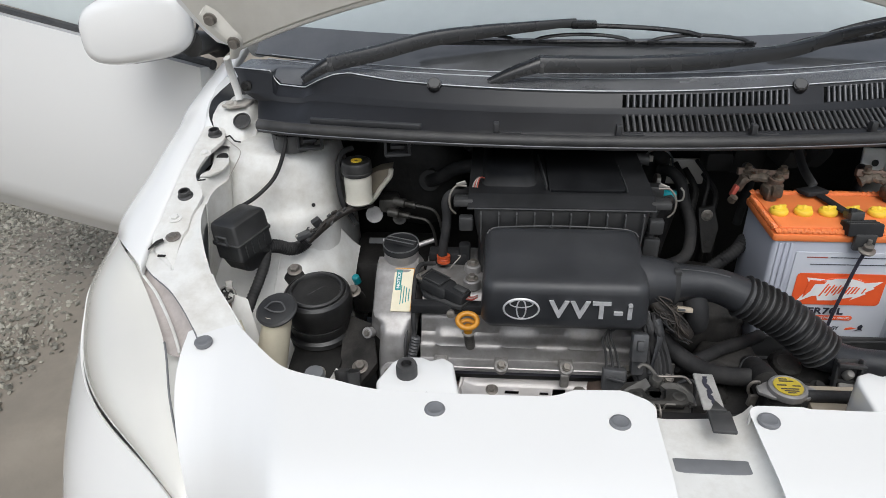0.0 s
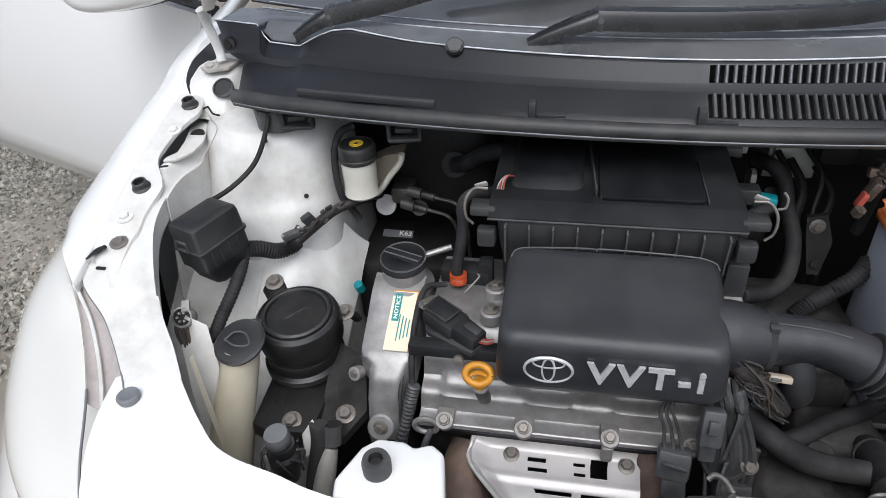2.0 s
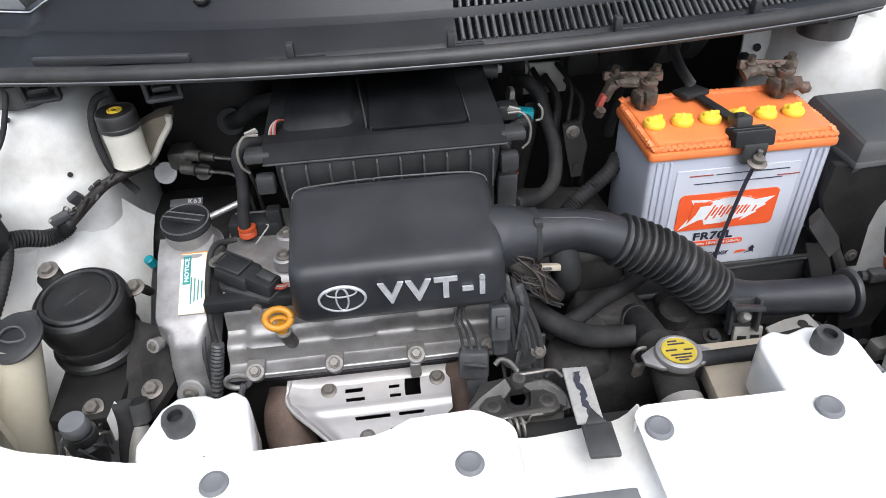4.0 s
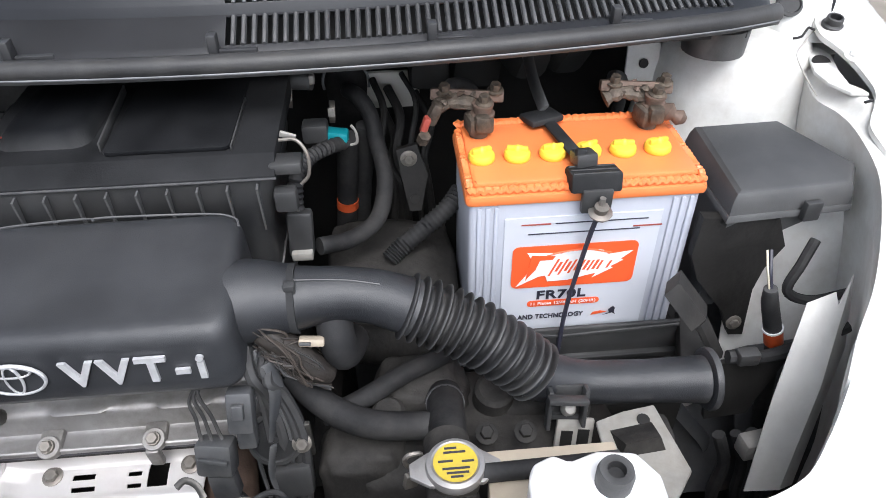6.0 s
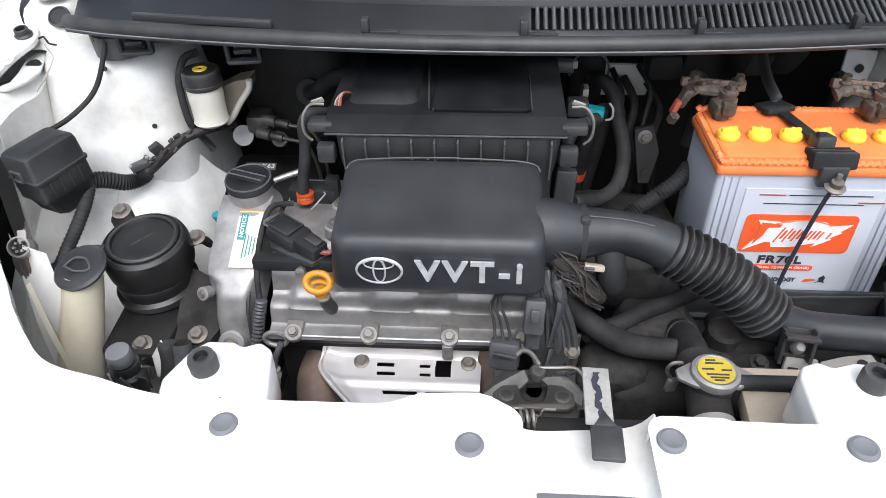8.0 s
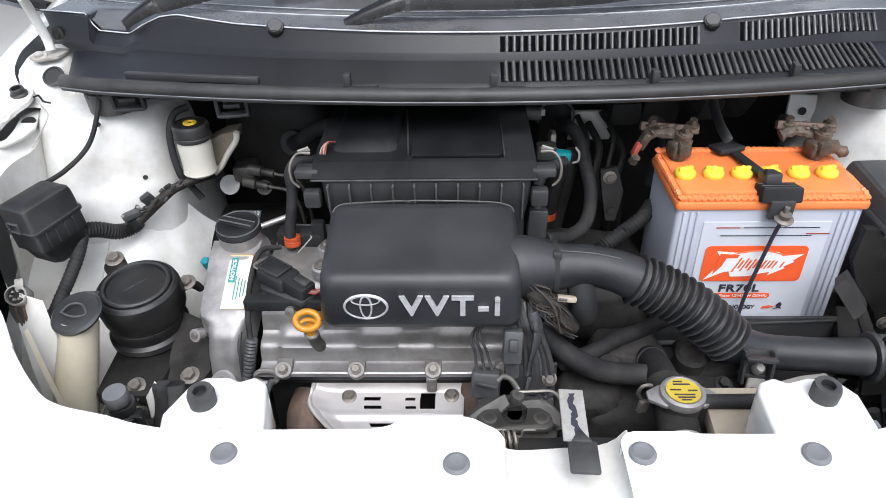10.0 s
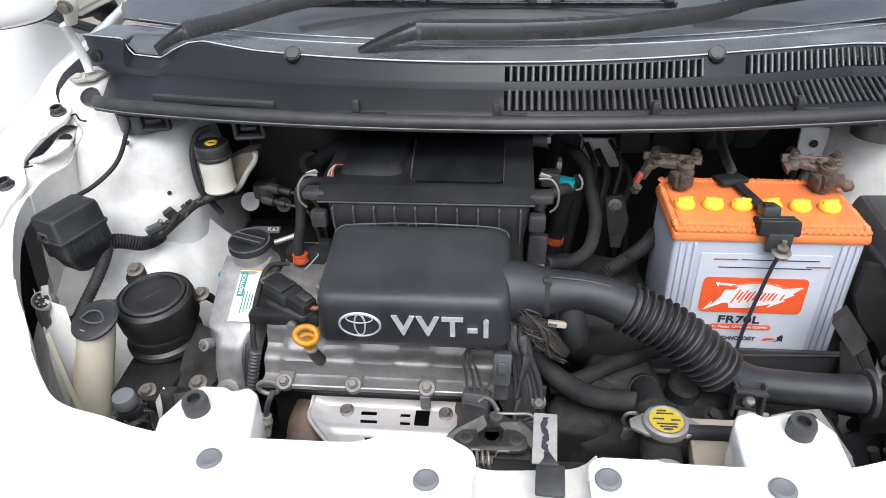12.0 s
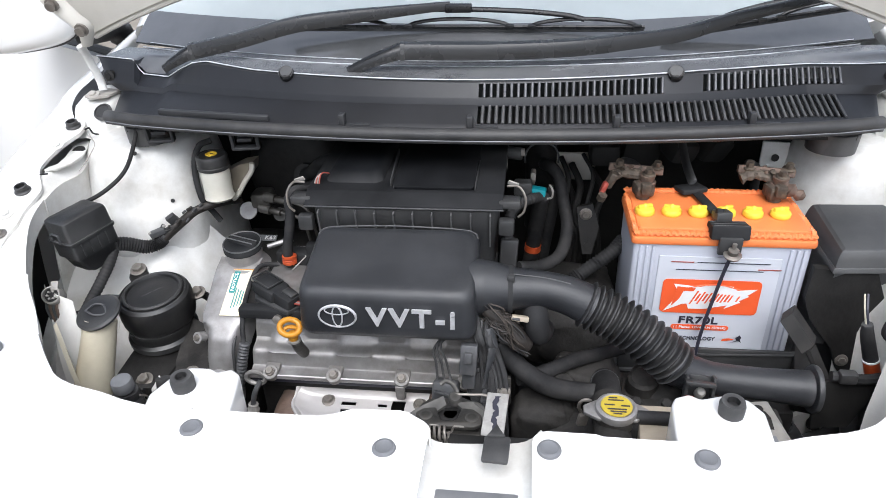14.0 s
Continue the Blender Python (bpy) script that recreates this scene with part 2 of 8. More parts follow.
EDGEGREY = mat("highlight_grey_edge", (0.17, 0.175, 0.185), 0.4, spread=0.3, scale=30, bump=0.0)
MOUNTRUB = mat("oiled_mount_rubber", (0.009, 0.009, 0.0095), 0.38, spread=0.25, scale=30, bump=0.2, fine=400, dirt=(0.045, 0.043, 0.04), amount=0.5, edge_pale=1.0)
HINGEDUST = mat("dusty_hinge_paint", (0.46, 0.44, 0.40), 0.65, spread=0.15, scale=25, bump=0.3, fine=180, dirt=(0.16, 0.14, 0.12), amount=0.8)
HOUSEGREY = mat("aged_grey_housing_plastic", (0.76, 0.75, 0.72), 0.5, spread=0.08, scale=20, bump=0.1, dirt=(0.45, 0.42, 0.36), amount=0.4)
CABIN = mat("dark_cabin_trim", (0.05, 0.05, 0.052), 0.7, spread=0.2, scale=10, bump=0.2)
DIRTGROUND = mat("damp_dirt_ground", (0.25, 0.22, 0.18), 0.9, spread=0.2, scale=3.0, bump=0.9, fine=60, dirt=(0.17, 0.15, 0.125), amount=0.8)
PEBBLE = mat("grey_gravel_stone", (0.25, 0.238, 0.200), 0.85, spread=0.15, scale=60, bump=0.4, fine=200, island=0.5)

# ---- builders ----


def catmull(pts, n=6):
    pts = [Vector(p) for p in pts]
    ext = [pts[0] * 2 - pts[1], *pts, pts[-1] * 2 - pts[-2]]
    out = []
    for i in range(1, len(ext) - 2):
        a, b, c, d = ext[i - 1:i + 3]
        for k in range(n):
            t = k / n
            out.append(0.5 * (2 * b + (c - a) * t + (2 * a - 5 * b + 4 * c - d) * t * t + (3 * b - a - 3 * c + d) * t ** 3))
    out.append(pts[-1])
    return out


def box(c, s, bev=0.003, m=None, seg=2, bm=None):
    """A bevelled block of size s round c, turned by m about c."""
    one = bmesh.new()
    bmesh.ops.create_cube(one, size=1)
    bmesh.ops.scale(one, vec=s, verts=one.verts)
    if bev:
        bmesh.ops.bevel(one, geom=one.edges[:], offset=min(bev, min(s) * 0.45), segments=seg, profile=0.5, affect="EDGES")
    bmesh.ops.transform(one, matrix=Matrix.Translation(c) @ (m or Matrix.Identity(4)), verts=one.verts)
    return join(bm, one)


def join(bm, one):
    if bm is None:
        return one
    me = bpy.data.meshes.new("tmp")
    one.to_mesh(me)
    one.free()
    bm.from_mesh(me)
    bpy.data.meshes.remove(me)
    return bm


def loft(rings, close=True, caps=True, bm=None):
    one = bmesh.new()
    vs = [[one.verts.new(p) for p in r] for r in rings]
    n = len(rings[0])
    for a, b in zip(vs, vs[1:]):
        for i in range(n if close else n - 1):
            one.faces.new((a[i], a[(i + 1) % n], b[(i + 1) % n], b[i]))
    if caps and close:
        one.faces.new(vs[0][::-1])
        one.faces.new(vs[-1])
    bmesh.ops.recalc_face_normals(one, faces=one.faces)
    return join(bm, one)


def tube(pts, r, seg=12, smooth=6, bm=None, squash=1.0):
    """A round pipe along a smooth path; r is one radius or one per given point."""
    path = catmull(pts, smooth) if smooth else [Vector(p) for p in pts]
    k = len(path) - 1
    rr = [r] * (k + 1) if not hasattr(r, "__len__") else [float(np.interp(i / k * (len(r) - 1), range(len(r)), r)) for i in range(k + 1)]
    rings, side = [], None
    for i, p in enumerate(path):
        d = (path[min(i + 1, k)] - path[max(i - 1, 0)]).normalized()
        if side is None:
            side = d.orthogonal().normalized()
        side = (side - d * side.dot(d)).normalized()
        up = d.cross(side)
        rings.append([p + side * math.cos(a) * rr[i] + up * math.sin(a) * rr[i] * squash for a in np.arange(seg) * 2 * math.pi / seg])
    return loft(rings, bm=bm)


def lathe(prof, c=(0, 0, 0), axis=(0, 0, 1), seg=28, bm=None):
    """Turns (radius, height) pairs round an axis through c."""
    q = Vector((0, 0, 1)).rotation_difference(Vector(axis)).to_matrix()
    rings = [[Vector(c) + q @ Vector((max(r, 1e-4) * math.cos(a), max(r, 1e-4) * math.sin(a), h)) for a in np.arange(seg) * 2 * math.pi / seg] for r, h in prof]
    return loft(rings, bm=bm)


def prism(poly, z0, z1, bev=0.003, m=None, bm=None, seg=2):
    """An upright block over a plan outline."""
    one = bmesh.new()
    low = [one.verts.new((x, y, z0)) for x, y in poly]
    f = one.faces.new(low)
    up = bmesh.ops.extrude_face_region(one, geom=[f])
    bmesh.ops.translate(one, vec=(0, 0, z1 - z0), verts=[g for g in up["geom"] if isinstance(g, bmesh.types.BMVert)])
    bmesh.ops.recalc_face_normals(one, faces=one.faces)
    if bev:
        bmesh.ops.bevel(one, geom=one.edges[:], offset=bev, segments=seg, profile=0.5, affect="EDGES")
    if m:
        bmesh.ops.transform(one, matrix=m, verts=one.verts)
    return join(bm, one)


def sheet(fn, us, vs, holes=(), thick=0.0, bm=None, drop=None):
    """A surface fn(u, v) over a grid, with the cells inside the holes (u0, u1, v0, v1), or where drop(middle) holds, left open."""
    one = bmesh.new()
    g = [[one.verts.new(fn(u, v)) for v in vs] for u in us]
    for i in range(len(us) - 1):
        for j in range(len(vs) - 1):
            cu, cv = (us[i] + us[i + 1]) / 2, (vs[j] + vs[j + 1]) / 2
            if any(a < cu < b and c < cv < d for a, b, c, d in holes):
                continue
            if drop and drop((g[i][j].co + g[i + 1][j + 1].co) / 2):
                continue
            one.faces.new((g[i][j], g[i + 1][j], g[i + 1][j + 1], g[i][j + 1]))
    bmesh.ops.delete(one, geom=[v for v in one.verts if not v.link_faces], context="VERTS")
    bmesh.ops.recalc_face_normals(one, faces=one.faces)
    if thick:
        bmesh.ops.solidify(one, geom=one.faces[:], thickness=thick)
    return join(bm, one)


def lump(c, s, seed, rough=0.10, power=0.55):
    """A rounded, uneven casting of size s round c."""
    one = bmesh.new()
    bmesh.ops.create_icosphere(one, subdivisions=4, radius=1)
    for v in one.verts:
        p = Vector([math.copysign(abs(a) ** power, a) for a in v.co])
        p *= 1 + rough * noise.noise(v.co * 2.3 + Vector((seed, 0, 0))) + rough * 0.5 * noise.noise(v.co * 6 + Vector((0, seed, 0)))
        v.co = Vector(c) + Vector((p.x * s[0], p.y * s[1], p.z * s[2])) * 0.5
    return one


def lettering(text, width, height, m, depth=0.0012, bold=0.0, bm=None, gap=1.0):
    """Raised letters of the built-in font, fitted to a width and height about the pose m."""
    cu = bpy.data.curves.new("tmp", "FONT")
    cu.body, cu.size, cu.extrude, cu.offset, cu.space_character = text, 1.0, 0.01, bold, gap + bold * 3
    ob = bpy.data.objects.new("tmp", cu)
    scene.collection.objects.link(ob)
    me = bpy.data.meshes.new_from_object(ob.evaluated_get(bpy.context.evaluated_depsgraph_get()))
    bpy.data.objects.remove(ob)
    one = bmesh.new()
    one.from_mesh(me)
    bpy.data.meshes.remove(me)
    lo = Vector([min(v.co[i] for v in one.verts) for i in range(3)])
    hi = Vector([max(v.co[i] for v in one.verts) for i in range(3)])
    fit = Matrix.Diagonal((width / (hi.x - lo.x), height / (hi.y - lo.y), depth / (hi.z - lo.z), 1)) @ Matrix.Translation(-(lo + hi) / 2)
    bmesh.ops.transform(one, matrix=m @ fit, verts=one.verts)
    return join(bm, one)


def mesh_ob(name, bm, material, angle=38):
    """Links a bmesh as one object whose origin lies in its middle."""
    me = bpy.data.meshes.new(name)
    lo = Vector([min(v.co[i] for v in bm.verts) for i in range(3)])
    hi = Vector([max(v.co[i] for v in bm.verts) for i in range(3)])
    c = Vector(((lo.x + hi.x) / 2, (lo.y + hi.y) / 2, lo.z))
    bmesh.ops.translate(bm, vec=-c, verts=bm.verts)
    bm.to_mesh(me)
    bm.free()
    me.polygons.foreach_set("use_smooth", [True] * len(me.polygons))
    me.set_sharp_from_angle(angle=radians(angle))
    me.materials.append(material)
    ob = new(name, me)
    ob.location = c
    return ob


PLACE = {}


def thing(name, at, label, category, group="", kind=""):
    ob = new(name)
    ob.location, ob.empty_display_size = at, 0.05
    PLACE[ob] = Vector(at)
    return tagged(ob, label, category, group, kind)


def part(name, bm, material, parent, label="", angle=38):
    ob = mesh_ob(name, bm, material, angle)
    at = ob.location.copy()
    ob.parent = parent
    ob.location = at - PLACE[parent]
    PLACE[ob] = at
    return tagged(ob, label)


def solo(name, bm, material, label, category, group="", kind="", angle=38):
    ob = mesh_ob(name, bm, material, angle)
    PLACE[ob] = ob.location.copy()
    return tagged(ob, label, category, group, kind)


def hexbolt(parent, at, axis=(0, 0, 1), r=0.0065, h=0.006, washer=0.0105, material=None):
    """A flanged hexagon bolt head under a part or thing."""
    bm = lathe([(0, 0), (washer, 0), (washer, 0.0015), (r * 1.1, 0.0025)], at, axis, 18)
    q = Vector(axis).normalized()
    bm = lathe([(r, 0.002), (r, h - 0.001), (r * 0.86, h), (0.0001, h)], at, axis, 6, bm)
    return part("bolt", bm, material or STEEL, parent)


CX = -0.035


def mir(p):
    return (2 * CX - p[0], *p[1:])

# ---- ground ----
gs = bmesh.new()
bmesh.ops.create_grid(gs, x_segments=60, y_segments=60, size=1)
for v in gs.verts:
    r = max(abs(v.co.x), abs(v.co.y))
    v.co *= 4 if r < 0.7 else 4 + (r - 0.7) ** 2 * 12000
    v.co.z = 0.012 * noise.noise(v.co * 1.7) * (r < 0.7)
solo("ground", gs, DIRTGROUND, "damp brown dirt yard round the parked car", "ground", kind="structure")


def gravel():
    rng = random.Random(4)
    verts, faces = [], []
    base = [Vector(p).normalized() for p in ((1, 0, 0.2), (0.3, 1, 0.1), (-0.8, 0.6, 0.2), (-0.8, -0.6, 0.1), (0.3, -1, 0.2), (0, 0, 1), (0, 0, -1))]
    tri = [(0, 1, 5), (1, 2, 5), (2, 3, 5), (3, 4, 5), (4, 0, 5), (1, 0, 6), (2, 1, 6), (3, 2, 6), (4, 3, 6), (0, 4, 6)]
    for _ in range(52000):
        x, y = rng.uniform(-3.3, -1.4), rng.uniform(0.5, 2.7)
        dense = 0.5 + 0.5 * noise.noise(Vector((x * 1.3, y * 1.3, 0))) + (-1.76 - x) * 3.0 + min(0, y - 0.8) * 1.5
        dense = min(1, dense) * min(1, max(0, x + 3.3) / 0.9) * min(1, max(0, 2.75 - y) / 0.7)
        if rng.random() > dense:
            continue
        r = rng.choice((0.004, 0.005, 0.006, 0.007, 0.009, 0.012))
        m = Matrix.Translation((x, y, r * 0.25)) @ Euler((rng.random(), rng.random(), rng.uniform(0, 6.3))).to_matrix().to_4x4() @ Matrix.Diagonal((r * rng.uniform(0.8, 1.5), r * rng.uniform(0.7, 1.1), r * rng.uniform(0.45, 0.8), 1))
        k = len(verts)
        verts += [m @ (p * rng.uniform(0.8, 1.2)) for p in base]
        faces += [tuple(k + i for i in f) for f in tri]
    me = bpy.data.meshes.new("gravel")
    me.from_pydata(verts, [], faces)
    me.materials.append(PEBBLE)
    tagged(new("gravel", me), "loose grey crushed gravel strewn on the dirt", "gravel", kind="stuff")


gravel()

# ---- car body ----
car = thing("car", (CX, 1.4, 0), "white compact hatchback with its bonnet and front door open", "car")


def lerp(a, b, t):
    return a + (b - a) * t


def curve3(pts, n=8):
    """A function of 0..1 along a smooth line through the points."""
    path = catmull(pts, n)
    k = len(path) - 1

    def at(t):
        i = min(max(t, 0), 1) * k
        j = min(int(i), k - 1)
        return path[j].lerp(path[j + 1], i - j)
    return at


YB = ([-0.62, -0.60, -0.573, -0.553, -0.530, -0.512, -0.497, -0.484, -0.471, -0.456, -0.44, -0.40, -0.373, -0.345, -0.30, -0.25, -0.150, -0.135, -0.120, -0.065, -0.050, -0.036], [0.140, 0.160, 0.168, 0.154, 0.128, 0.108, 0.093, 0.080, 0.069, 0.061, 0.055, 0.045, 0.036, 0.030, 0.0285, 0.028, 0.029, 0.034, 0.042, 0.044, 0.034, 0.031])


def slam(u, v, inner=-0.036, hump=1.0):
    xb = lerp(-0.617, inner, u)
    yb = float(np.interp(xb, *YB)) if hump or xb < -0.2 else 0.031
    gap = max(0, 0.016 - (inner - xb))
    yb -= 0.016 - math.sqrt(max(0, 0.016 ** 2 - gap ** 2))
    xf, yf = lerp(-0.545, inner, u), lerp(-0.070, -0.19, min(1, u * 2.5))
    edge = 0.80 - 0.010 * max(0, (abs(xb - CX) - 0.35) / 0.25) ** 1.5
    if v < 0:
        return xb, yb + 0.001, edge - 0.016
    x, y = lerp(xb, xf, v) - 0.016 * max(0, 1 - 6 * u) * math.sin(math.pi * min(1, v)), lerp(yb, yf, v)
    z = 0.801 - 0.012 * max(0, (abs(x - CX) - 0.35) / 0.25) ** 1.5 - 3.0 * max(0, -0.07 - y) ** 2 - 0.12 * max(0, 1 - 4 * u) * v ** 2
    return x, y, z


grid_v = [-0.1] + [i / 16 for i in range(17)]
grid_u = sorted([i / 70 for i in range(71)] + [0.979, 0.983, 0.987, 0.991, 0.994, 0.997, 0.999])
part("radiator_panel", sheet(lambda u, v: slam(u, v), grid_u, grid_v, thick=-0.002), PAINT, car, "glossy white panel along the nose")
part("radiator_panel", sheet(lambda u, v: mir(slam(u, v, -0.136, 0)), grid_u, grid_v, thick=0.002), PAINT, car, "glossy white panel along the nose")


def lock_panel(u, v):
    x = lerp(-0.046, 0.076, u)
    y = lerp(0.026 + 0.010 * u, -0.19, v)
    dip = 0.020 * (1 - abs(2 * u - 1) ** 6)
    z = 0.796 - dip - 2.0 * max(0, -0.07 - y) ** 2
    return x, y, z


# Duller paint than the panels beside it paints the recess's shade.
part("lock_panel", sheet(lock_panel, [i / 16 for i in range(17)], [0, 0.02, 0.04] + [i / 12 for i in range(1, 13)], thick=-0.002), PAINT_IN, car, "recessed white panel under the bonnet catch, greyed for its shade")
# A solid dark bar paints the gap's shade onto the panel.
part("grille_gap", box((0.0145, -0.040, 0.7735), (0.121, 0.020, 0.012), 0.002), GREYCLIP, car, "dark strip standing in for the shaded gap across the recess")
for x, y in ((-0.299, 0.022), (-0.289, 0.030)):
    part("paint_chip", lathe([(0.0016, 0), (0.0014, 0.0006), (0.0001, 0.0007)], (x, y, 0.8022), (0, 0, 1), 8), GRIME_HOLE, car)
for x, y in ((-0.277, 0.003), (-0.0765, -0.007), (0.082, 0.005), (0.228, 0.005), (-0.587, 0.119), (0.517, 0.119)):
    z = 0.801 if abs(x - CX) < 0.4 else 0.7945
    part("trim_clip", lathe([(0.0001, -0.004), (0.0105, -0.004), (0.0118, 0.0008), (0.0112, 0.0025), (0.0085, 0.0034), (0.0072, 0.0026), (0.0001, 0.0030)], (x, y, z + 0.0012), (0, -0.03, 1), 24), GREYCLIP, car, "round grey plastic push clip")

# headlights
hl_in = curve3([(-0.742, 0.262, 0.824), (-0.702, 0.212, 0.800), (-0.650, 0.134, 0.782), (-0.615, 0.058, 0.760), (-0.590, 0.010, 0.735), (-0.565, -0.030, 0.705), (-0.545, -0.060, 0.673)])
hl_out = curve3([(-0.842, 0.41, 0.803), (-0.838, 0.30, 0.775), (-0.824, 0.238, 0.752), (-0.800, 0.170, 0.716), (-0.745, 0.100, 0.696), (-0.644, 0.021, 0.679), (-0.550, -0.055, 0.668)])


def headlight_fn(u, v, sink=0.0):
    p = hl_in(u).lerp(hl_out(u), v)
    bulge = math.sin(math.pi * v) * (0.012 + 0.018 * math.sin(math.pi * u)) - sink
    return p + Vector((-0.45, -0.5, 0.75)) * bulge


def bumper_fn(u, v):
    top = BT(u)
    low = BL(u)
    p = top.lerp(low, v)
    out = Vector((p.x - CX, (p.y - 0.5) * 1.2, 0)).normalized()
    return p + out * 0.045 * math.sin(math.pi * min(1, v * 1.1))


BT = curve3([(-0.850, 0.50, 0.80), (-0.842, 0.31, 0.772), (-0.827, 0.236, 0.747), (-0.803, 0.167, 0.711), (-0.747, 0.096, 0.691), (-0.645, 0.016, 0.674), (-0.540, -0.068, 0.668), (-0.435, -0.132, 0.757), (-0.335, -0.188, 0.757), (CX, -0.191, 0.757)])
BL = curve3([(-0.86, 0.48, 0.25), (-0.87, 0.32, 0.25), (-0.872, 0.24, 0.25), (-0.862, 0.14, 0.25), (-0.82, 0.03, 0.25), (-0.74, -0.08, 0.25), (-0.64, -0.17, 0.25), (-0.52, -0.23, 0.25), (-0.38, -0.27, 0.25), (CX, -0.31, 0.25)])
U20 = [i / 24 for i in range(25)]
V10 = [i / 10 for i in range(11)]
for fn in (lambda p: p, mir):
    hl = part("headlight", sheet(lambda u, v: fn(headlight_fn(u, v, 0.03)), U20, V10, thick=0.002), REFLECTOR, car, "hazed clear headlight with silver reflector")
    part("bowl", sheet(lambda a, r: fn(headlight_fn(0.50 + 0.25 * r * math.cos(a * 2 * math.pi), 0.50 + 0.34 * r * math.sin(a * 2 * math.pi), 0.010 + 0.012 * (1 - r))), U20, [0.02 + 0.98 * i / 8 for i in range(9)]), LAMPGREY, hl, "grey lamp bowl")
    part("lens", sheet(lambda u, v: fn(headlight_fn(u, v)), U20, V10, thick=0.003), LENS, hl, "milky weathered headlight lens").visible_shadow = False
    part("bumper", sheet(lambda u, v: fn(bumper_fn(u, v)), [i / 60 for i in range(61)], V10, thick=0.003), PAINT, car, "white front bumper skin")

# wings
hem = curve3([(-0.726, 0.248, 0.831), (-0.732, 0.307, 0.847), (-0.736, 0.449, 0.895), (-0.741, 0.592, 0.929), (-0.748, 0.692, 0.957), (-0.760, 0.95, 1.005)])


def wing_fn(u, v):
    h = hem(u)
    zs = float(np.interp(lerp(0.385, 0.98, u), [0.38, 0.455, 0.612, 0.70, 0.888, 1.0], [0.795, 0.815, 0.848, 0.872, 0.912, 0.940]))
    sec = [(h.x + 0.002, h.z - 0.018), (h.x, h.z), (-0.768, h.z + 0.003), (-0.803, lerp(h.z, zs, 0.42) + 0.006), (-0.832, zs), (-0.850, zs - 0.045), (-0.858, zs - 0.15), (-0.862, 0.55), (-0.855, 0.30)]
    shift = [0, 0, 0.045, 0.09, 0.125, 0.15, 0.15, 0.15, 0.15]
    p = curve3([(a, b, c) for (a, b), c in zip(sec, shift)], 8)(v)
    return p.x, h.y + p.z * (1 - u), p.y


for fn in (lambda p: p, mir):
    part("front_wing", sheet(lambda u, v: fn(wing_fn(u, v)), [i / 50 for i in range(51)], [i / 64 for i in range(65)], thick=0.002), PAINT, car, "glossy white front wing", 50)

# apron rails beside the bay, with the inner walls below them
r_in = curve3([(-0.545, 0.146, 0.798), (-0.573, 0.184, 0.803), (-0.610, 0.230, 0.817), (-0.6445, 0.290, 0.838), (-0.668, 0.345, 0.854), (-0.678, 0.405, 0.864), (-0.679, 0.445, 0.866), (-0.673, 0.487, 0.866), (-0.690, 0.56, 0.880), (-0.70, 0.66, 0.905)])
r_out = curve3([(-0.588, 0.112, 0.789), (-0.618, 0.155, 0.799), (-0.664, 0.208, 0.812), (-0.729, 0.268, 0.823), (-0.736, 0.34, 0.848), (-0.737, 0.41, 0.870), (-0.738, 0.45, 0.882), (-0.739, 0.50, 0.897), (-0.741, 0.58, 0.915), (-0.746, 0.69, 0.94)])


HEMY, HEMX, HEMZ = [0.248, 0.307, 0.449, 0.592, 0.692], [-0.726, -0.732, -0.736, -0.741, -0.748], [0.831, 0.847, 0.895, 0.929, 0.957]


def plate_z(y):
    return float(np.interp(y, HEMY, HEMZ)) - 0.004


def ease(t):
    t = min(1, max(0, t))
    return t * t * (3 - 2 * t)


def rail_fn(u, v):
    """The lower flange: a rolled lip at the bay's edge, then a shelf that runs under the upper plate."""
    a, b = r_in(u), r_out(u)
    if v < 0:
        return a + Vector((-0.003, 0.003, 0.030 * v))
    p = a.lerp(b, v)
    shelf = min(0.8865, plate_z(p.y) - 0.006) if u > 0.3 else p.z
    p.z = lerp(p.z, lerp(a.z, shelf, ease(v / 0.30)), ease((u - 0.3) / 0.12))
    p.z += 0.004 * math.exp(-((v - 0.22) / 0.12) ** 2) * min(1, max(0, (u - 0.08) * 5)) * (1 - ease((u - 0.3) / 0.1)) - 0.005 * max(0, 1 - u * 8)
    return p


scallop = curve3([(-0.676, 0.250, 0), (-0.683, 0.277, 0), (-0.686, 0.314, 0), (-0.683, 0.329, 0), (-0.6856, 0.357, 0), (-0.682, 0.392, 0), (-0.686, 0.407, 0), (-0.6965, 0.422, 0), (-0.7085, 0.4432, 0), (-0.7101, 0.469, 0), (-0.7079, 0.4966, 0), (-0.7016, 0.5221, 0), (-0.6942, 0.5414, 0), (-0.6958, 0.562, 0), (-0.7038, 0.580, 0)])


def plate_fn(u, v):
    """The upper rail plate, from its wavy inner edge to the wing's hem."""
    p = scallop(u)
    x = lerp(p.x, lerp(p.x - 0.006, float(np.interp(p.y, HEMY, HEMX)) + 0.001, ease(u / 0.13)), max(0, v))
    z = plate_z(p.y) + 0.0025 * math.sin(math.pi * max(0, v)) + 0.0015 * ease((v - 0.55) / 0.1)
    return x, p.y, z + 0.006 * min(0, v) - 0.007 * (1 - ease(u / 0.17))


well_edge = curve3([(-0.720, 0.574, 0.920), (-0.7365, 0.600, 0.938), (-0.746, 0.640, 0.950), (-0.743, 0.668, 0.958), (-0.728, 0.682, 0.970), (-0.711, 0.690, 0.982), (-0.690, 0.692, 0.990)])
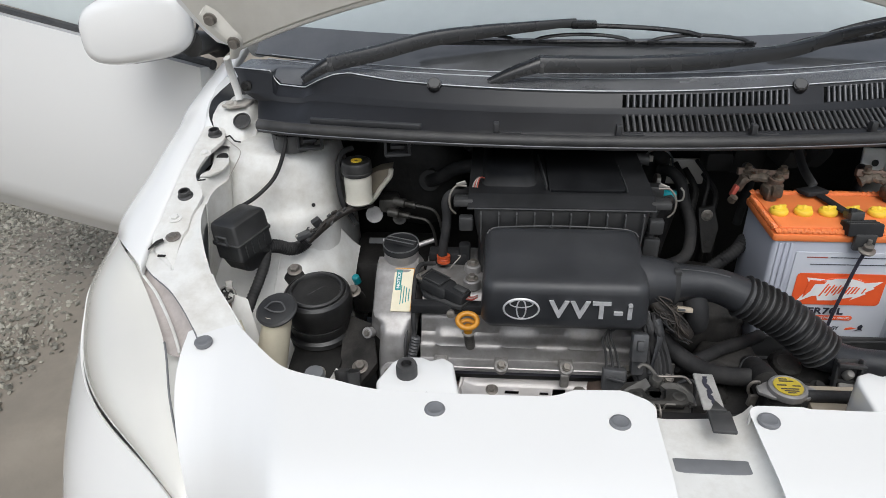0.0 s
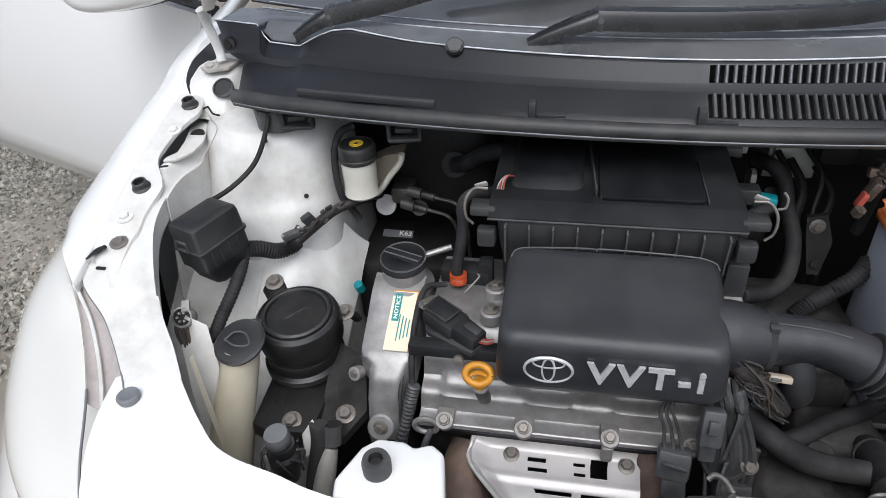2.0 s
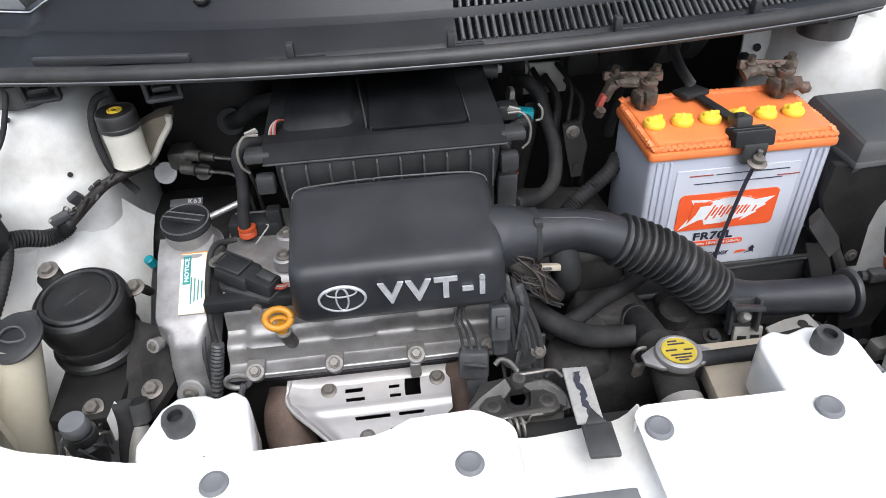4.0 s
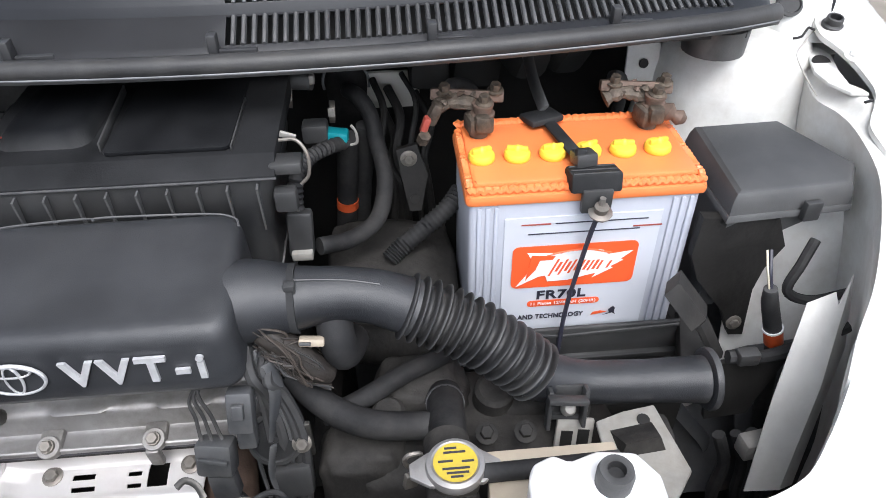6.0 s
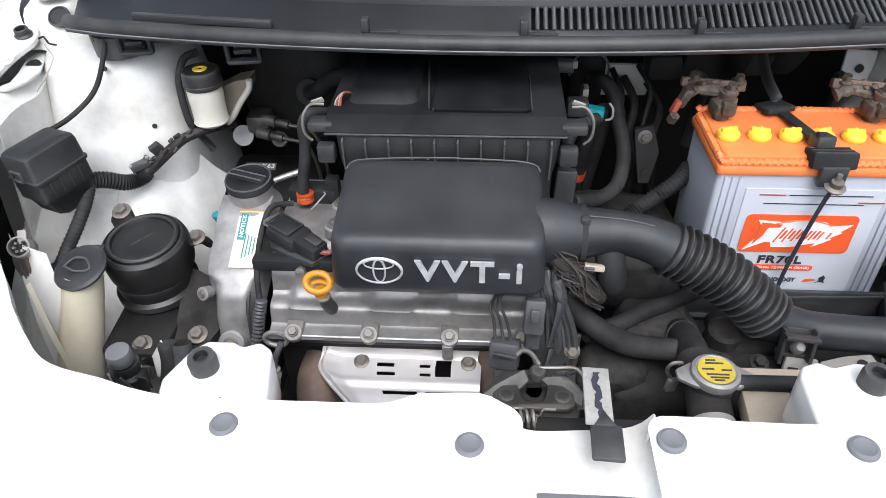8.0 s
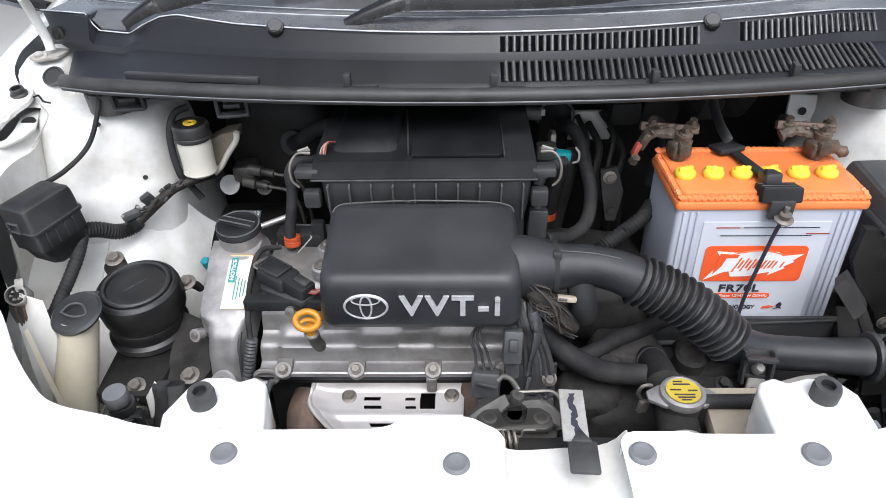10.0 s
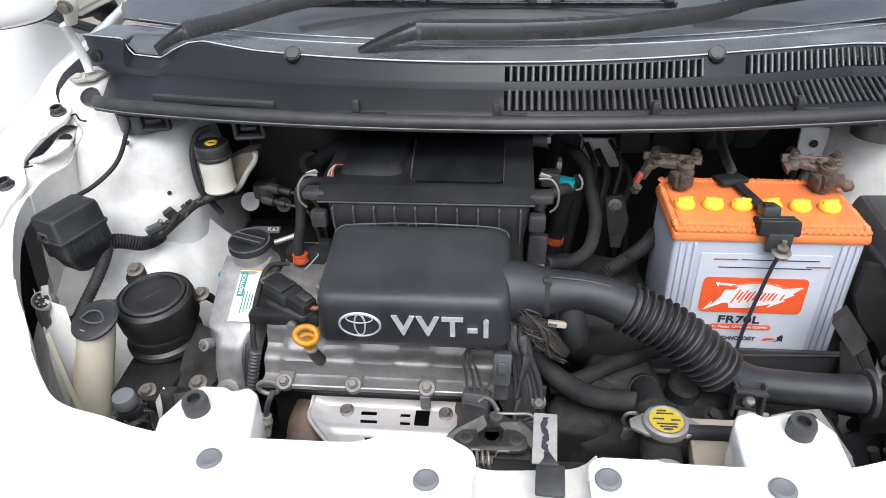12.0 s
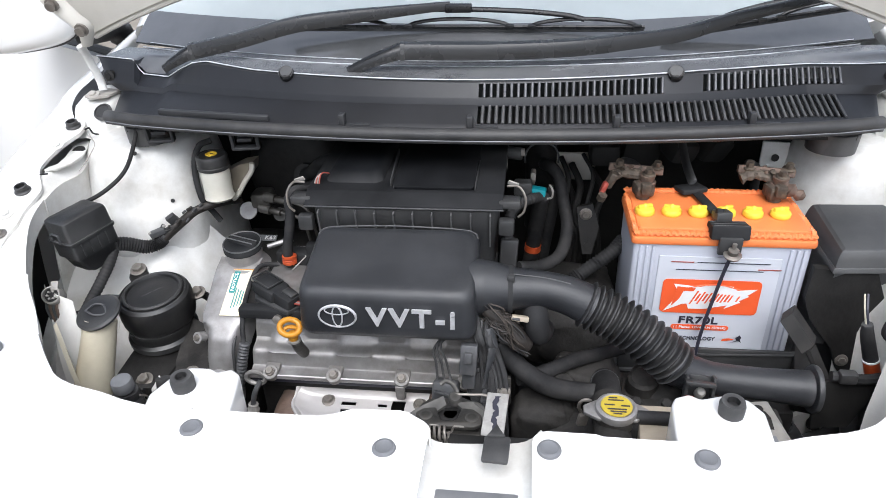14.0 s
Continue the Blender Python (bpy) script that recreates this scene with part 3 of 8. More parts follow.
well_out = curve3([(-0.738, 0.574, 0.922), (-0.744, 0.600, 0.932), (-0.754, 0.640, 0.944), (-0.758, 0.680, 0.955), (-0.750, 0.710, 0.968), (-0.730, 0.725, 0.982), (-0.690, 0.730, 0.994)])


def hinge_z(y):
    return float(np.interp(y, [0.555, 0.60, 0.70], [0.890, 0.942, 0.958]))


def well_foot(u):
    p = well_edge(u) + Vector((0.030, -0.016, 0))
    p.z = hinge_z(p.y) - 0.002
    return p


def ear_gap(p):
    """The crescent that is open between the upper plate and the ear."""
    return 0.436 < p.y < 0.548 and p.x < float(np.interp(p.y, [0.436, 0.453, 0.466, 0.499, 0.541, 0.565], [-0.705, -0.7005, -0.6935, -0.700, -0.714, -0.7126]))


r_low = curve3([(-0.575, 0.14, 0.48), (-0.600, 0.18, 0.48), (-0.630, 0.22, 0.50), (-0.662, 0.28, 0.50), (-0.680, 0.34, 0.52), (-0.70, 0.41, 0.54), (-0.70, 0.445, 0.56), (-0.69, 0.49, 0.58), (-0.70, 0.56, 0.60), (-0.71, 0.66, 0.62)])


def apron_fn(u, v):
    a, b = r_in(u), r_low(u)
    p = a.lerp(b, v)
    drop = math.sin(math.pi * min(1, v * 1.0)) * 0.045
    back = max(0, min(1, (u - 0.38) / 0.25))
    return p + Vector((-drop * 0.6, 0, -drop * 1.1)) * (1 - 0.5 * back) + Vector((0, 0, -0.02 * (v > 0)))


def tower_fn(u, v, flare=0.14, k=1.0, at=-0.602):
    """The suspension turret: a flared dome."""
    prof = [(0.0, 0.905), (0.07, 0.905), (0.092, 0.898), (0.104, 0.880), (0.112, 0.855), (0.120, 0.815), (0.128, 0.77), (0.136, 0.72), (0.145, 0.66), (0.15, 0.45)]
    q = v * (len(prof) - 1)
    j = min(int(q), len(prof) - 2)
    r, z = k * lerp(prof[j][0], prof[j + 1][0], q - j), lerp(prof[j][1], prof[j + 1][1], q - j)
    a = u * 2 * math.pi
    r *= 1 + (0.075 * noise.noise(Vector((math.cos(a) * 2.2, math.sin(a) * 2.2, z * 11))) + 0.03 * noise.noise(Vector((math.cos(a) * 6, math.sin(a) * 6, z * 30)))) * v
    r += 0.005 * max(0, min(1, (0.805 - z) / 0.012))
    wob = 1 + 0.05 * math.sin(3 * a + 1) * v + flare * max(0, math.cos(a + 1.10)) ** 2 * max(0, v - 0.35)
    dx = r * 1.08 * wob * math.cos(a)
    if flare:
        dx = -0.020 * math.log(math.exp(-dx / 0.020) + math.exp(-0.112 / 0.020))
    return at + dx, 0.602 + r * wob * math.sin(a), z + (0.004 * math.sin(5 * a) + 0.008 * noise.noise(Vector((math.cos(a) * 3, math.sin(a) * 3, z * 14)))) * v


for fn in (lambda p: p, mir):
    part("apron_rail", sheet(lambda u, v: fn(rail_fn(u, v)), [i / 140 for i in range(141)], [-1.0, -0.5] + [i / 40 for i in range(41)], thick=0.0, drop=lambda p: ear_gap(Vector(fn(p)))), PAINT_IN, car, "stepped white apron rail with bolt holes")
    part("inner_apron", sheet(lambda u, v: fn(apron_fn(u, v)), [i / 40 for i in range(41)], [i / 16 for i in range(17)], () if fn is mir else [(0.25, 0.53, 0.03, 0.42)], thick=0.002), PAINT_IN, car, "dusty white inner wing wall")
    part("strut_tower", sheet(lambda u, v: fn(tower_fn(u, v, 0.0, 0.80, -0.632) if fn is mir else tower_fn(u, v)), [i / 72 for i in range(73)], [i / 60 for i in range(61)]), PAINT_IN, car, "white suspension turret with small drain holes")
# Added black sheet; its colour stands for shade in the empty wing.
part("arch_shade", sheet(lambda u, v: Vector(apron_fn(lerp(0.15, 0.6, u), lerp(0.10, 0.7, v))) + Vector((-0.050, 0.0, 0.0)), [i / 10 for i in range(11)], [i / 10 for i in range(11)], thick=0.002), BAY, car, "black sheet painting the shade inside the wing opening")
# Uncut holes: flat dark discs whose colour is the shade inside.
for x, y, z, n in ((-0.5332, 0.4986, 0.8112, (0.54, -0.75, 0.38)), (-0.58, 0.502, 0.893, (0.1, -0.6, 0.7)), (0.533, 0.544, 0.906, (0, 0, 1))):
    part("drain_hole", lathe([(0.0001, 0), (0.0035, 0), (0.0035, 0.0012), (0.0001, 0.0012)], (x, y, z), n, 12), GRIME_HOLE, car)
for p in ((-0.708, 0.393, 0.8745), (-0.712, 0.555, 0.919)):
    for fn in (lambda p: p, mir):
        c = fn(p)
        part("grommet", lathe([(0.0001, -0.004), (0.0118, -0.004), (0.0122, 0.0015), (0.0100, 0.0035), (0.0092, 0.0100), (0.0078, 0.0108), (0.0066, 0.0100), (0.0060, 0.004), (0.0001, 0.004)], c, (0, -0.25, 1), 18), RUBBER, car, "black rubber grommet in the rail")
for fn in (lambda p: p, mir):
    hexbolt(car, fn((-0.699, 0.310, 0.8448)), (0, -0.25, 1), 0.0062, 0.006, 0.0112)
    part("rail_plate", sheet(lambda u, v: fn(plate_fn(u, v)), [i / 120 for i in range(121)], [-1, -0.5] + [i / 12 for i in range(13)]), PAINT_IN, car, "upper rail plate with a wavy edge", 50)
    # Black sheet added below the crescent, coloured for the shade in it.
    part("rail_shade", sheet(lambda u, v: fn((lerp(-0.735, -0.690, u), lerp(0.40, 0.60, v), lerp(0.845, 0.862, v))), V10, V10), BAY, car, "black sheet painting the shaded cavity under the rail")
for p in ((-0.708, 0.345, 0.858), (-0.712, 0.500, 0.9035), (-0.700, 0.66, 0.945)):
    for fn in (lambda p: p, mir):
        hexbolt(car, fn(p), (0, -0.25, 1), material=PAINT_IN)

for fn in (lambda p: p, mir):
    part("lamp_gutter", sheet(lambda u, v: fn(r_out(u * 0.335).lerp(hl_in(0.36 * (1 - u)), v) + Vector((0, 0, -0.003 - 0.010 * math.sin(math.pi * v) ** 0.6))), [i / 30 for i in range(31)], [i / 12 for i in range(13)]), GUTTER, car, "dusty faded seam between headlight and rail")
    part("gutter_lip", tube([fn(r_out(0.335 * i / 20).lerp(hl_in(0.36 * (1 - i / 20)), 0.62) + Vector((0, 0, -0.006))) for i in range(21)], 0.0022, 6, 1), PAINT_IN, car)
    part("gutter_seam", tube([fn(r_out(0.335 * i / 20) + Vector((0, 0, -0.002))) for i in range(21)], 0.0011, 6, 1), GREYCLIP, car, "dark open joint")
    part("lamp_seam", tube([fn(hl_in(i / 30) + Vector((0.001, 0, 0.0))) for i in range(10, 31)], 0.0014, 6, 1), GREYCLIP, car)
    # Slots, slit and ear hole are dark pieces painting openings on the rail.
    part("rail_slot", tube([fn((-0.724, 0.278, 0.8405)), fn((-0.716, 0.290, 0.8450)), fn((-0.708, 0.296, 0.8475))], [0.004, 0.011, 0.009], 10, 5, squash=0.25), GRIME_HOLE, car)
    part("small_slot", box(fn((-0.703, 0.272, 0.8335)), (0.012, 0.004, 0.002), 0.0005, pose(0, 0, 0, 18, 0, 0)), GRIME_HOLE, car)
    part("rail_ear", prism([fn(p)[:2] for p in ((-0.702, 0.442), (-0.7005, 0.453), (-0.6935, 0.466), (-0.700, 0.499), (-0.714, 0.541), (-0.711, 0.566), (-0.698, 0.566), (-0.682, 0.528), (-0.672, 0.500), (-0.672, 0.470), (-0.684, 0.446))], 0.8845, 0.889, 0.0015), PAINT_IN, car)
    part("ear_slit", box(fn((-0.692, 0.427, 0.8875)), (0.012, 0.0035, 0.002), 0.0008, pose(0, 0, 0, 0, 0, 20)), GRIME_HOLE, car)
    part("ear_hole", lathe([(0.0105, -0.001), (0.0105, 0.003), (0.0001, 0.003)], fn((-0.692, 0.523, 0.8870)), (0, -0.35, 0.94), 18), GRIME_HOLE, car)
    part("body_sealer", tube([fn(p) for p in ((-0.715, 0.575, 0.915), (-0.690, 0.556, 0.908), (-0.676, 0.540, 0.906), (-0.655, 0.515, 0.902), (-0.660, 0.492, 0.885), (-0.664, 0.470, 0.874))], [0.0010, 0.0006, 0.0012, 0.0006, 0.0010, 0.0006], 6, 5), HINGEDUST, car, "cracked dusty body sealer")
    part("sealer_crack", tube([fn(p) for p in ((-0.708, 0.566, 0.917), (-0.698, 0.556, 0.912), (-0.688, 0.560, 0.915), (-0.676, 0.548, 0.910), (-0.664, 0.545, 0.909))], 0.0015, 5, 2), GRIME_HOLE, car)
    part("hinge_floor", sheet(lambda u, v: fn((lerp(-0.742, -0.652, u), lerp(0.560, 0.70, v), hinge_z(lerp(0.560, 0.70, v)) - 0.07 * ease((0.18 - u) / 0.15) - 0.03 * ease((u - 0.8) / 0.2) + 0.006 * noise.noise(Vector((u * 4, v * 5, 2))))), U20, U20, thick=-0.002), PAINT_IN, car, "dusty white hinge well", 50)
    # The wall's black covers its foam and the shade painted in.
    part("well_wall", sheet(lambda u, v: fn(well_edge(u).lerp(well_foot(u), v)), [i / 30 for i in range(31)], V10), PLASTIC, car, "inner wall of the hinge well, black for foam and shade", 60)
    part("well_rim", sheet(lambda u, v: fn(well_edge(u).lerp(well_out(u), v)), [i / 30 for i in range(31)], V10, thick=0.002), PAINT, car, "white wing edge round the hinge well", 60)
    part("well_grommet", lathe([(0.0155, -0.002), (0.0160, 0.0015), (0.0130, 0.004), (0.0115, 0.0020), (0.0001, 0.0020)], fn((-0.6705, 0.584, 0.9345)), (0.0, -0.65, 0.75), 22), RUBBER, car, "black rubber plug in the hinge well")
    part("hinge_foot", prism([fn(p)[:2] for p in ((-0.712, 0.606), (-0.694, 0.594), (-0.668, 0.608), (-0.664, 0.640), (-0.690, 0.650))], 0.952, 0.957, 0.001), HINGEDUST, car, "dusty hinge foot")
    hexbolt(car, fn((-0.695, 0.606, 0.957)), (0, -0.3, 0.95), 0.0070, 0.006, 0.0110, material=HINGEDUST)
    part("hinge_pivot", lathe([(0.010, -0.006), (0.0105, 0.004), (0.0060, 0.006), (0.0055, 0.008), (0.0001, 0.008)], fn((-0.668, 0.630, 0.984)), (-0.2, -0.95, 0.1), 18), GRIME_HOLE, car)

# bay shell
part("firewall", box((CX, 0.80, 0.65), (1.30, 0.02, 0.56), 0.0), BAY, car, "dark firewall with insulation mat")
# Unseen black floor added to keep light from leaking into the bay.
part("bay_floor", prism([(CX + sx * x, y) for sx, x, y in ((-1, 0.80, 0.80), (-1, 0.78, 0.40), (-1, 0.70, 0.20), (-1, 0.55, 0.02), (-1, 0.35, -0.08), (1, 0.35, -0.08), (1, 0.55, 0.02), (1, 0.70, 0.20), (1, 0.78, 0.40), (1, 0.80, 0.80))], 0.295, 0.305, 0.0), BAY, car, "unseen black floor that keeps light out of the bay")
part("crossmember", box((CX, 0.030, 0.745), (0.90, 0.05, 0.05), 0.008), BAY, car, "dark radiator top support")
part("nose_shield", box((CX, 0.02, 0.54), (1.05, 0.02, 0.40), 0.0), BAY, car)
# Dark slab added below the cowl to stop light coming through from behind.
part("cowl_blocker", box((CX, 0.655, 0.934), (1.10, 0.30, 0.010), 0.0), BAY, car, "black plenum floor added to block light from behind")

# ---- cowl, windscreen and bonnet ----


def cowl_rows(x):
    q = (x - CX) ** 2
    ye = 0.505 + 0.45 * min(q, 0.25) + 0.22 * max(0, abs(x - CX) - 0.5)
    up = float(np.interp(x, [-0.70, -0.622, -0.614, -0.56, -0.53, -0.500, -0.470, -0.38, 0.3, 0.40, 0.45, 0.55, 0.63], [-0.002, -0.004, -0.028, -0.030, -0.014, -0.001, 0.005, 0.0, 0.0, -0.003, -0.006, -0.012, -0.014]))
    ze = 1.013 + up
    return [(ye + 0.14 - 0.12 * q, 1.004), (ye + 0.06 - 0.05 * q, 1.006), (ye + 0.012, 1.008 + up * 0.6), (ye + 0.002, ze), (ye - 0.002, ze - 0.002), (ye - 0.013 - 0.04 * q, min(ze - 0.012, 0.991 - 0.04 * q)), (ye - 0.0160 - 0.045 * q, min(ze - 0.020, 0.9825 - 0.05 * q)), (ye - 0.050 - 0.15 * q, 0.964 - 0.045 * q), (0.445 + 0.215 * q, 0.955 - 0.02 * q), (0.440 + 0.21 * q, 0.945)]


def cowl_fn(x, v):
    rows = cowl_rows(x)
    k = v * (len(rows) - 1)
    j = min(int(k), len(rows) - 2)
    over = max(0, abs(x - CX) - 0.565) * 0.88 * min(1, max(0, v - 0.42) * 2.4)
    return x - math.copysign(over, x - CX), lerp(rows[j][0], rows[j + 1][0], k - j), lerp(rows[j][1], rows[j + 1][1], k - j)


slots = []
x = -0.020
while x < 0.515:
    if not 0.243 < x < 0.296:
        slots.append((x, x + 0.0062))
    x += 0.0098
low_slots = []
x = -0.020
while x < 0.50:
    low_slots.append((x, x + 0.0046))
    x += 0.0098
cuts = sorted({round(c, 5) for a in (slots, low_slots) for s in a for c in s} | {round(-0.605 + i * 0.0234, 5) for i in range(25)} | {0.515, 0.530, 0.55, 0.575, 0.590, 0.61, 0.63, -0.552, -0.54, -0.53, -0.515, -0.5, -0.485, -0.568, -0.59, -0.614, -0.622, -0.64, -0.660, -0.68, -0.70})
nv = 9.0
vcuts = sorted({i / nv for i in range(10)} | {4.06 / nv, 4.94 / nv, 6.06 / nv, 6.94 / nv, 6.55 / nv})
holes = [(a, b, 4.06 / nv, 4.94 / nv) for a, b in slots] + [(a, b, 6.06 / nv, 6.94 / nv) for a, b in low_slots]
cowl = thing("cowl_panel", (CX, 0.55, 0.95), "dark grey plastic windscreen cowl with slotted air intake", "car cowl")
part("cowl_top", sheet(cowl_fn, cuts, vcuts, holes, thick=0.0015), COWL, cowl, "long dark moulded panel with slots", 30)
for row, (a0, a1, v0, v1) in enumerate(((slots, 0.0052, 4.06, 4.94), (low_slots, 0.0046, 6.06, 6.94))):
    bars = None
    for a, b in a0:
        mid = b + (0.0098 - a1) / 2
        bars = tube([Vector(cowl_fn(mid, lerp(v0, v1, k) / nv)) + Vector((0, -0.0006, 0.0006)) for k in (0.0, 0.5, 1.0)], 0.0021, 6, 1, bars)
    tagged(part("louvre", bars, LOUVRE if row == 0 else COWL, cowl, "", 70), "rounded bars between the slots", kind="stuff")
seal = []
for i in range(41):
    xx = lerp(-0.612, 0.542, i / 40)
    q = (xx - CX) ** 2
    seal.append((xx, 0.431 + 0.212 * q + 0.10 * max(0, abs(xx - CX) - 0.52), 0.9575 - 0.01 * q))
edge = [cowl_fn(lerp(-0.70, 0.63, i / 160), 3.0 / nv) for i in range(161)]
# Overlay that lays the painted sky reflection over the cowl's flat top.
part("cowl_deck", sheet(lambda x, v: Vector(cowl_fn(x, v)) + Vector((0, 0.002, 0.0014)), [lerp(-0.695, 0.625, i / 120) for i in range(121)], [2.75 * i / 12 / nv for i in range(13)]), DECK, cowl, "flat deck before the glass, coloured pale for reflected sky", 30)
# Bright tube paints the sky glint along the cowl's edge.
part("edge_glint", tube([(a, b - 0.001, c + 0.0015) for a, b, c in edge], 0.0010, 8, 1), PALEEDGE, cowl, "thin highlight line painted along the cowl edge")
for dz, back in ((0.002, 0.10), (0.003, 0.128)):
    part("glass_trim", tube([(a, 0.505 + 0.45 * (a - CX) ** 2 + back - 0.1 * (a - CX) ** 2, 1.005 + dz) for a in (lerp(-0.66, 0.59, i / 60) for i in range(61))], 0.0009, 6, 1), PALEEDGE, cowl, "fine pale trim line")
part("bonnet_seal", tube(seal, 0.0100, 12, 1), RUBBER, cowl, "round rubber weatherstrip")
# Grey line paints the highlight under the seal's lower edge.
part("seal_glint", tube([(a, b - 0.0095, c - 0.0052) for a, b, c in seal], 0.0009, 6, 1), EDGEGREY, cowl)
part("seal_lip", tube([(a, b - 0.0055, c - 0.0070) for a, b, c in seal], 0.0038, 8, 1), RUBBER, cowl)
for xx in (-0.216, -0.029, 0.175, 0.364):
    y = cowl_fn(xx, 7.4 / nv)
    part("tab", box((xx, y[1], y[2] + 0.008), (0.009, 0.014, 0.022), 0.002), COWL, cowl)
    part("tab_rib", box((xx + 0.022, y[1], y[2] + 0.001), (0.035, 0.006, 0.006), 0.001), COWL, cowl)
for xx in (-0.319, 0.262):
    p = cowl_fn(xx, 3.2 / nv)
    clip_at = (xx, p[1] - 0.004, p[2] + 0.002)
    knob = part("cowl_clip", lathe([(0.0105, -0.010), (0.0120, -0.002), (0.0120, 0.002), (0.0105, 0.004), (0.0090, 0.004), (0.0080, 0.0025), (0.0001, 0.0030)], clip_at, (0, -0.60, 0.80), 20), WIPER, cowl, "black retaining clip on the edge")
    part("clip_rim", lathe([(0.0110, 0.0030), (0.0116, 0.0036), (0.0108, 0.0044), (0.0102, 0.0038)], clip_at, (0, -0.75, 0.66), 20), GREYPLASTIC, knob)
part("long_rib", box((-0.43, cowl_fn(-0.43, 7.3 / nv)[1], 0.962), (0.19, 0.008, 0.010), 0.002, pose(0, 0, 0, 0, 0, -8)), COWL, cowl)
for s in (1, -1):
    end = lambda p: p if s == 1 else mir(p)
    part("drain_spout", lathe([(0.034, 0), (0.036, 0.03), (0.0001, 0.032)], end((-0.565, 0.535, 0.905)), (0, 0, 1), 20), RUBBER, cowl, "black rubber turret cap")
for xx in (-0.525, -0.375):
    yy, m2 = 0.448 + 0.2 * (xx + 0.035) ** 2, pose(0, 0, 0, 8, 0, 10)
    for dx, dz, sx, sz in ((-0.019, 0, 0.005, 0.026), (0.019, 0, 0.005, 0.026), (0, -0.011, 0.040, 0.005), (0, 0.003, 0.022, 0.006)):
        part("under_clip", box((xx + dx, yy + dx * 0.15, 0.930 + dz), (sx, 0.012, sz), 0.0015, m2), COWL, cowl, "dark clip under the seal")


def glass_fn(u, v, lift=0.0):
    x = lerp(-0.70, 0.63, u)
    q = (x - CX) ** 2
    y0 = 0.640 + 0.33 * q
    s = v
    return x * (1 - 0.10 * s), y0 + s * 0.82, 1.005 + s * 0.50 + lift


screen = thing("windscreen", (CX, 0.70, 1.0), "windscreen with black lower border, the reflected sky put into its colour", "windscreen")
part("glass", sheet(glass_fn, U20, [0.085 + 0.915 * i / 10 for i in range(11)], thick=0.004), GLASS, screen).visible_shadow = False
part("border", sheet(lambda u, v: glass_fn(u, v, 0.001), U20, [i / 9 * 0.088 for i in range(10)], thick=0.004), SKYGLASS, screen, "black ceramic border with faint lines")
part("dashboard", box((CX, 1.35, 1.00), (1.30, 0.60, 0.12), 0.04), CABIN, car, "dark dashboard behind the windscreen")
part("cabin_back", box((CX, 2.4, 0.95), (1.40, 0.05, 0.9), 0.0), CABIN, car)
part("roof", sheet(lambda u, v: (lerp(-0.60, 0.53, u), lerp(1.50, 3.2, v), 1.51 + 0.03 * math.sin(math.pi * u)), U20, V10, thick=0.02), PAINT, car, "white roof")


def side_fn(u, z):
    """The car's flank; u runs from the door opening to the tail."""
    y = lerp(0.98, 3.30, u)
    x = float(np.interp(z, [0.22, 0.32, 0.55, 0.80, 0.93, 1.00, 1.48], [-0.80, -0.845, -0.868, -0.862, -0.845, -0.80, -0.60]))
    tail = max(0, u - 0.80) / 0.20
    return x + 0.10 * tail ** 2, y, z


FZ = [0.22, 0.32, 0.45, 0.55, 0.68, 0.80, 0.88, 0.93, 0.96]
GZ = [0.96, 1.0, 1.1, 1.25, 1.40, 1.48]
part("flank", sheet(lambda u, v: side_fn(lerp(0.45, 1, u), v), U20, FZ, thick=0.003), PAINT, car, "white rear flank")
part("flank", sheet(lambda u, v: mir(side_fn(u, v)), U20, FZ, thick=0.003), PAINT, car, "white closed side")
part("sill", sheet(lambda u, v: side_fn(lerp(0, 0.45, u), v), U20, [0.22, 0.27, 0.32, 0.36], thick=0.003), PAINT, car)
for fn, u0 in ((lambda p: p, 0.45), (mir, 0.10)):
    part("side_window", sheet(lambda u, v: fn(side_fn(lerp(u0, 0.93, u), v)), V10, GZ, thick=0.004), GLASS, car)
    part("pillar", tube([fn(p) for p in ((-0.715, 0.86, 1.00), (-0.665, 1.16, 1.25), (-0.605, 1.50, 1.49))], [0.040, 0.032, 0.030], 10, 5, squash=0.6), PAINT, car)
    part("pillar", tube([fn(side_fn(0.46, z)) for z in (0.94, 1.2, 1.48)], 0.035, 10, 3, squash=0.5), PAINT, car)
    part("pillar", tube([fn(side_fn(0.96, z)) for z in (0.94, 1.2, 1.48)], 0.06, 10, 3, squash=0.5), PAINT, car)
    part("roof_rail", tube([fn((-0.60, lerp(1.5, 3.22, k), 1.49)) for k in (0, 0.5, 1)], 0.02, 8, 3), PAINT, car)
    for y in (0.60, 2.85):
        w = part("wheel", lathe([(0.20, -0.085), (0.27, -0.085), (0.285, -0.06), (0.287, 0.0), (0.285, 0.06), (0.27, 0.085), (0.20, 0.085)], fn((-0.735, y, 0.287)), (1, 0, 0), 40), RUBBER, car, "black tyre")
        part("rim", lathe([(0.0001, -0.02), (0.06, -0.03), (0.17, -0.05), (0.20, -0.07), (0.205, -0.02), (0.205, 0.07)], fn((-0.745, y, 0.287)), (1, 0, 0), 30), STEEL, w, "grey steel wheel")
part("tailgate", sheet(lambda u, v: (CX + lerp(-0.73, 0.73, u) * (1 - 0.16 * max(0, v - 0.95)), 3.30 + 0.06 * math.sin(math.pi * u) - 0.10 * max(0, v - 0.9), v), U20, [0.22, 0.4, 0.6, 0.8, 0.95], thick=0.004), PAINT, car, "white tail")
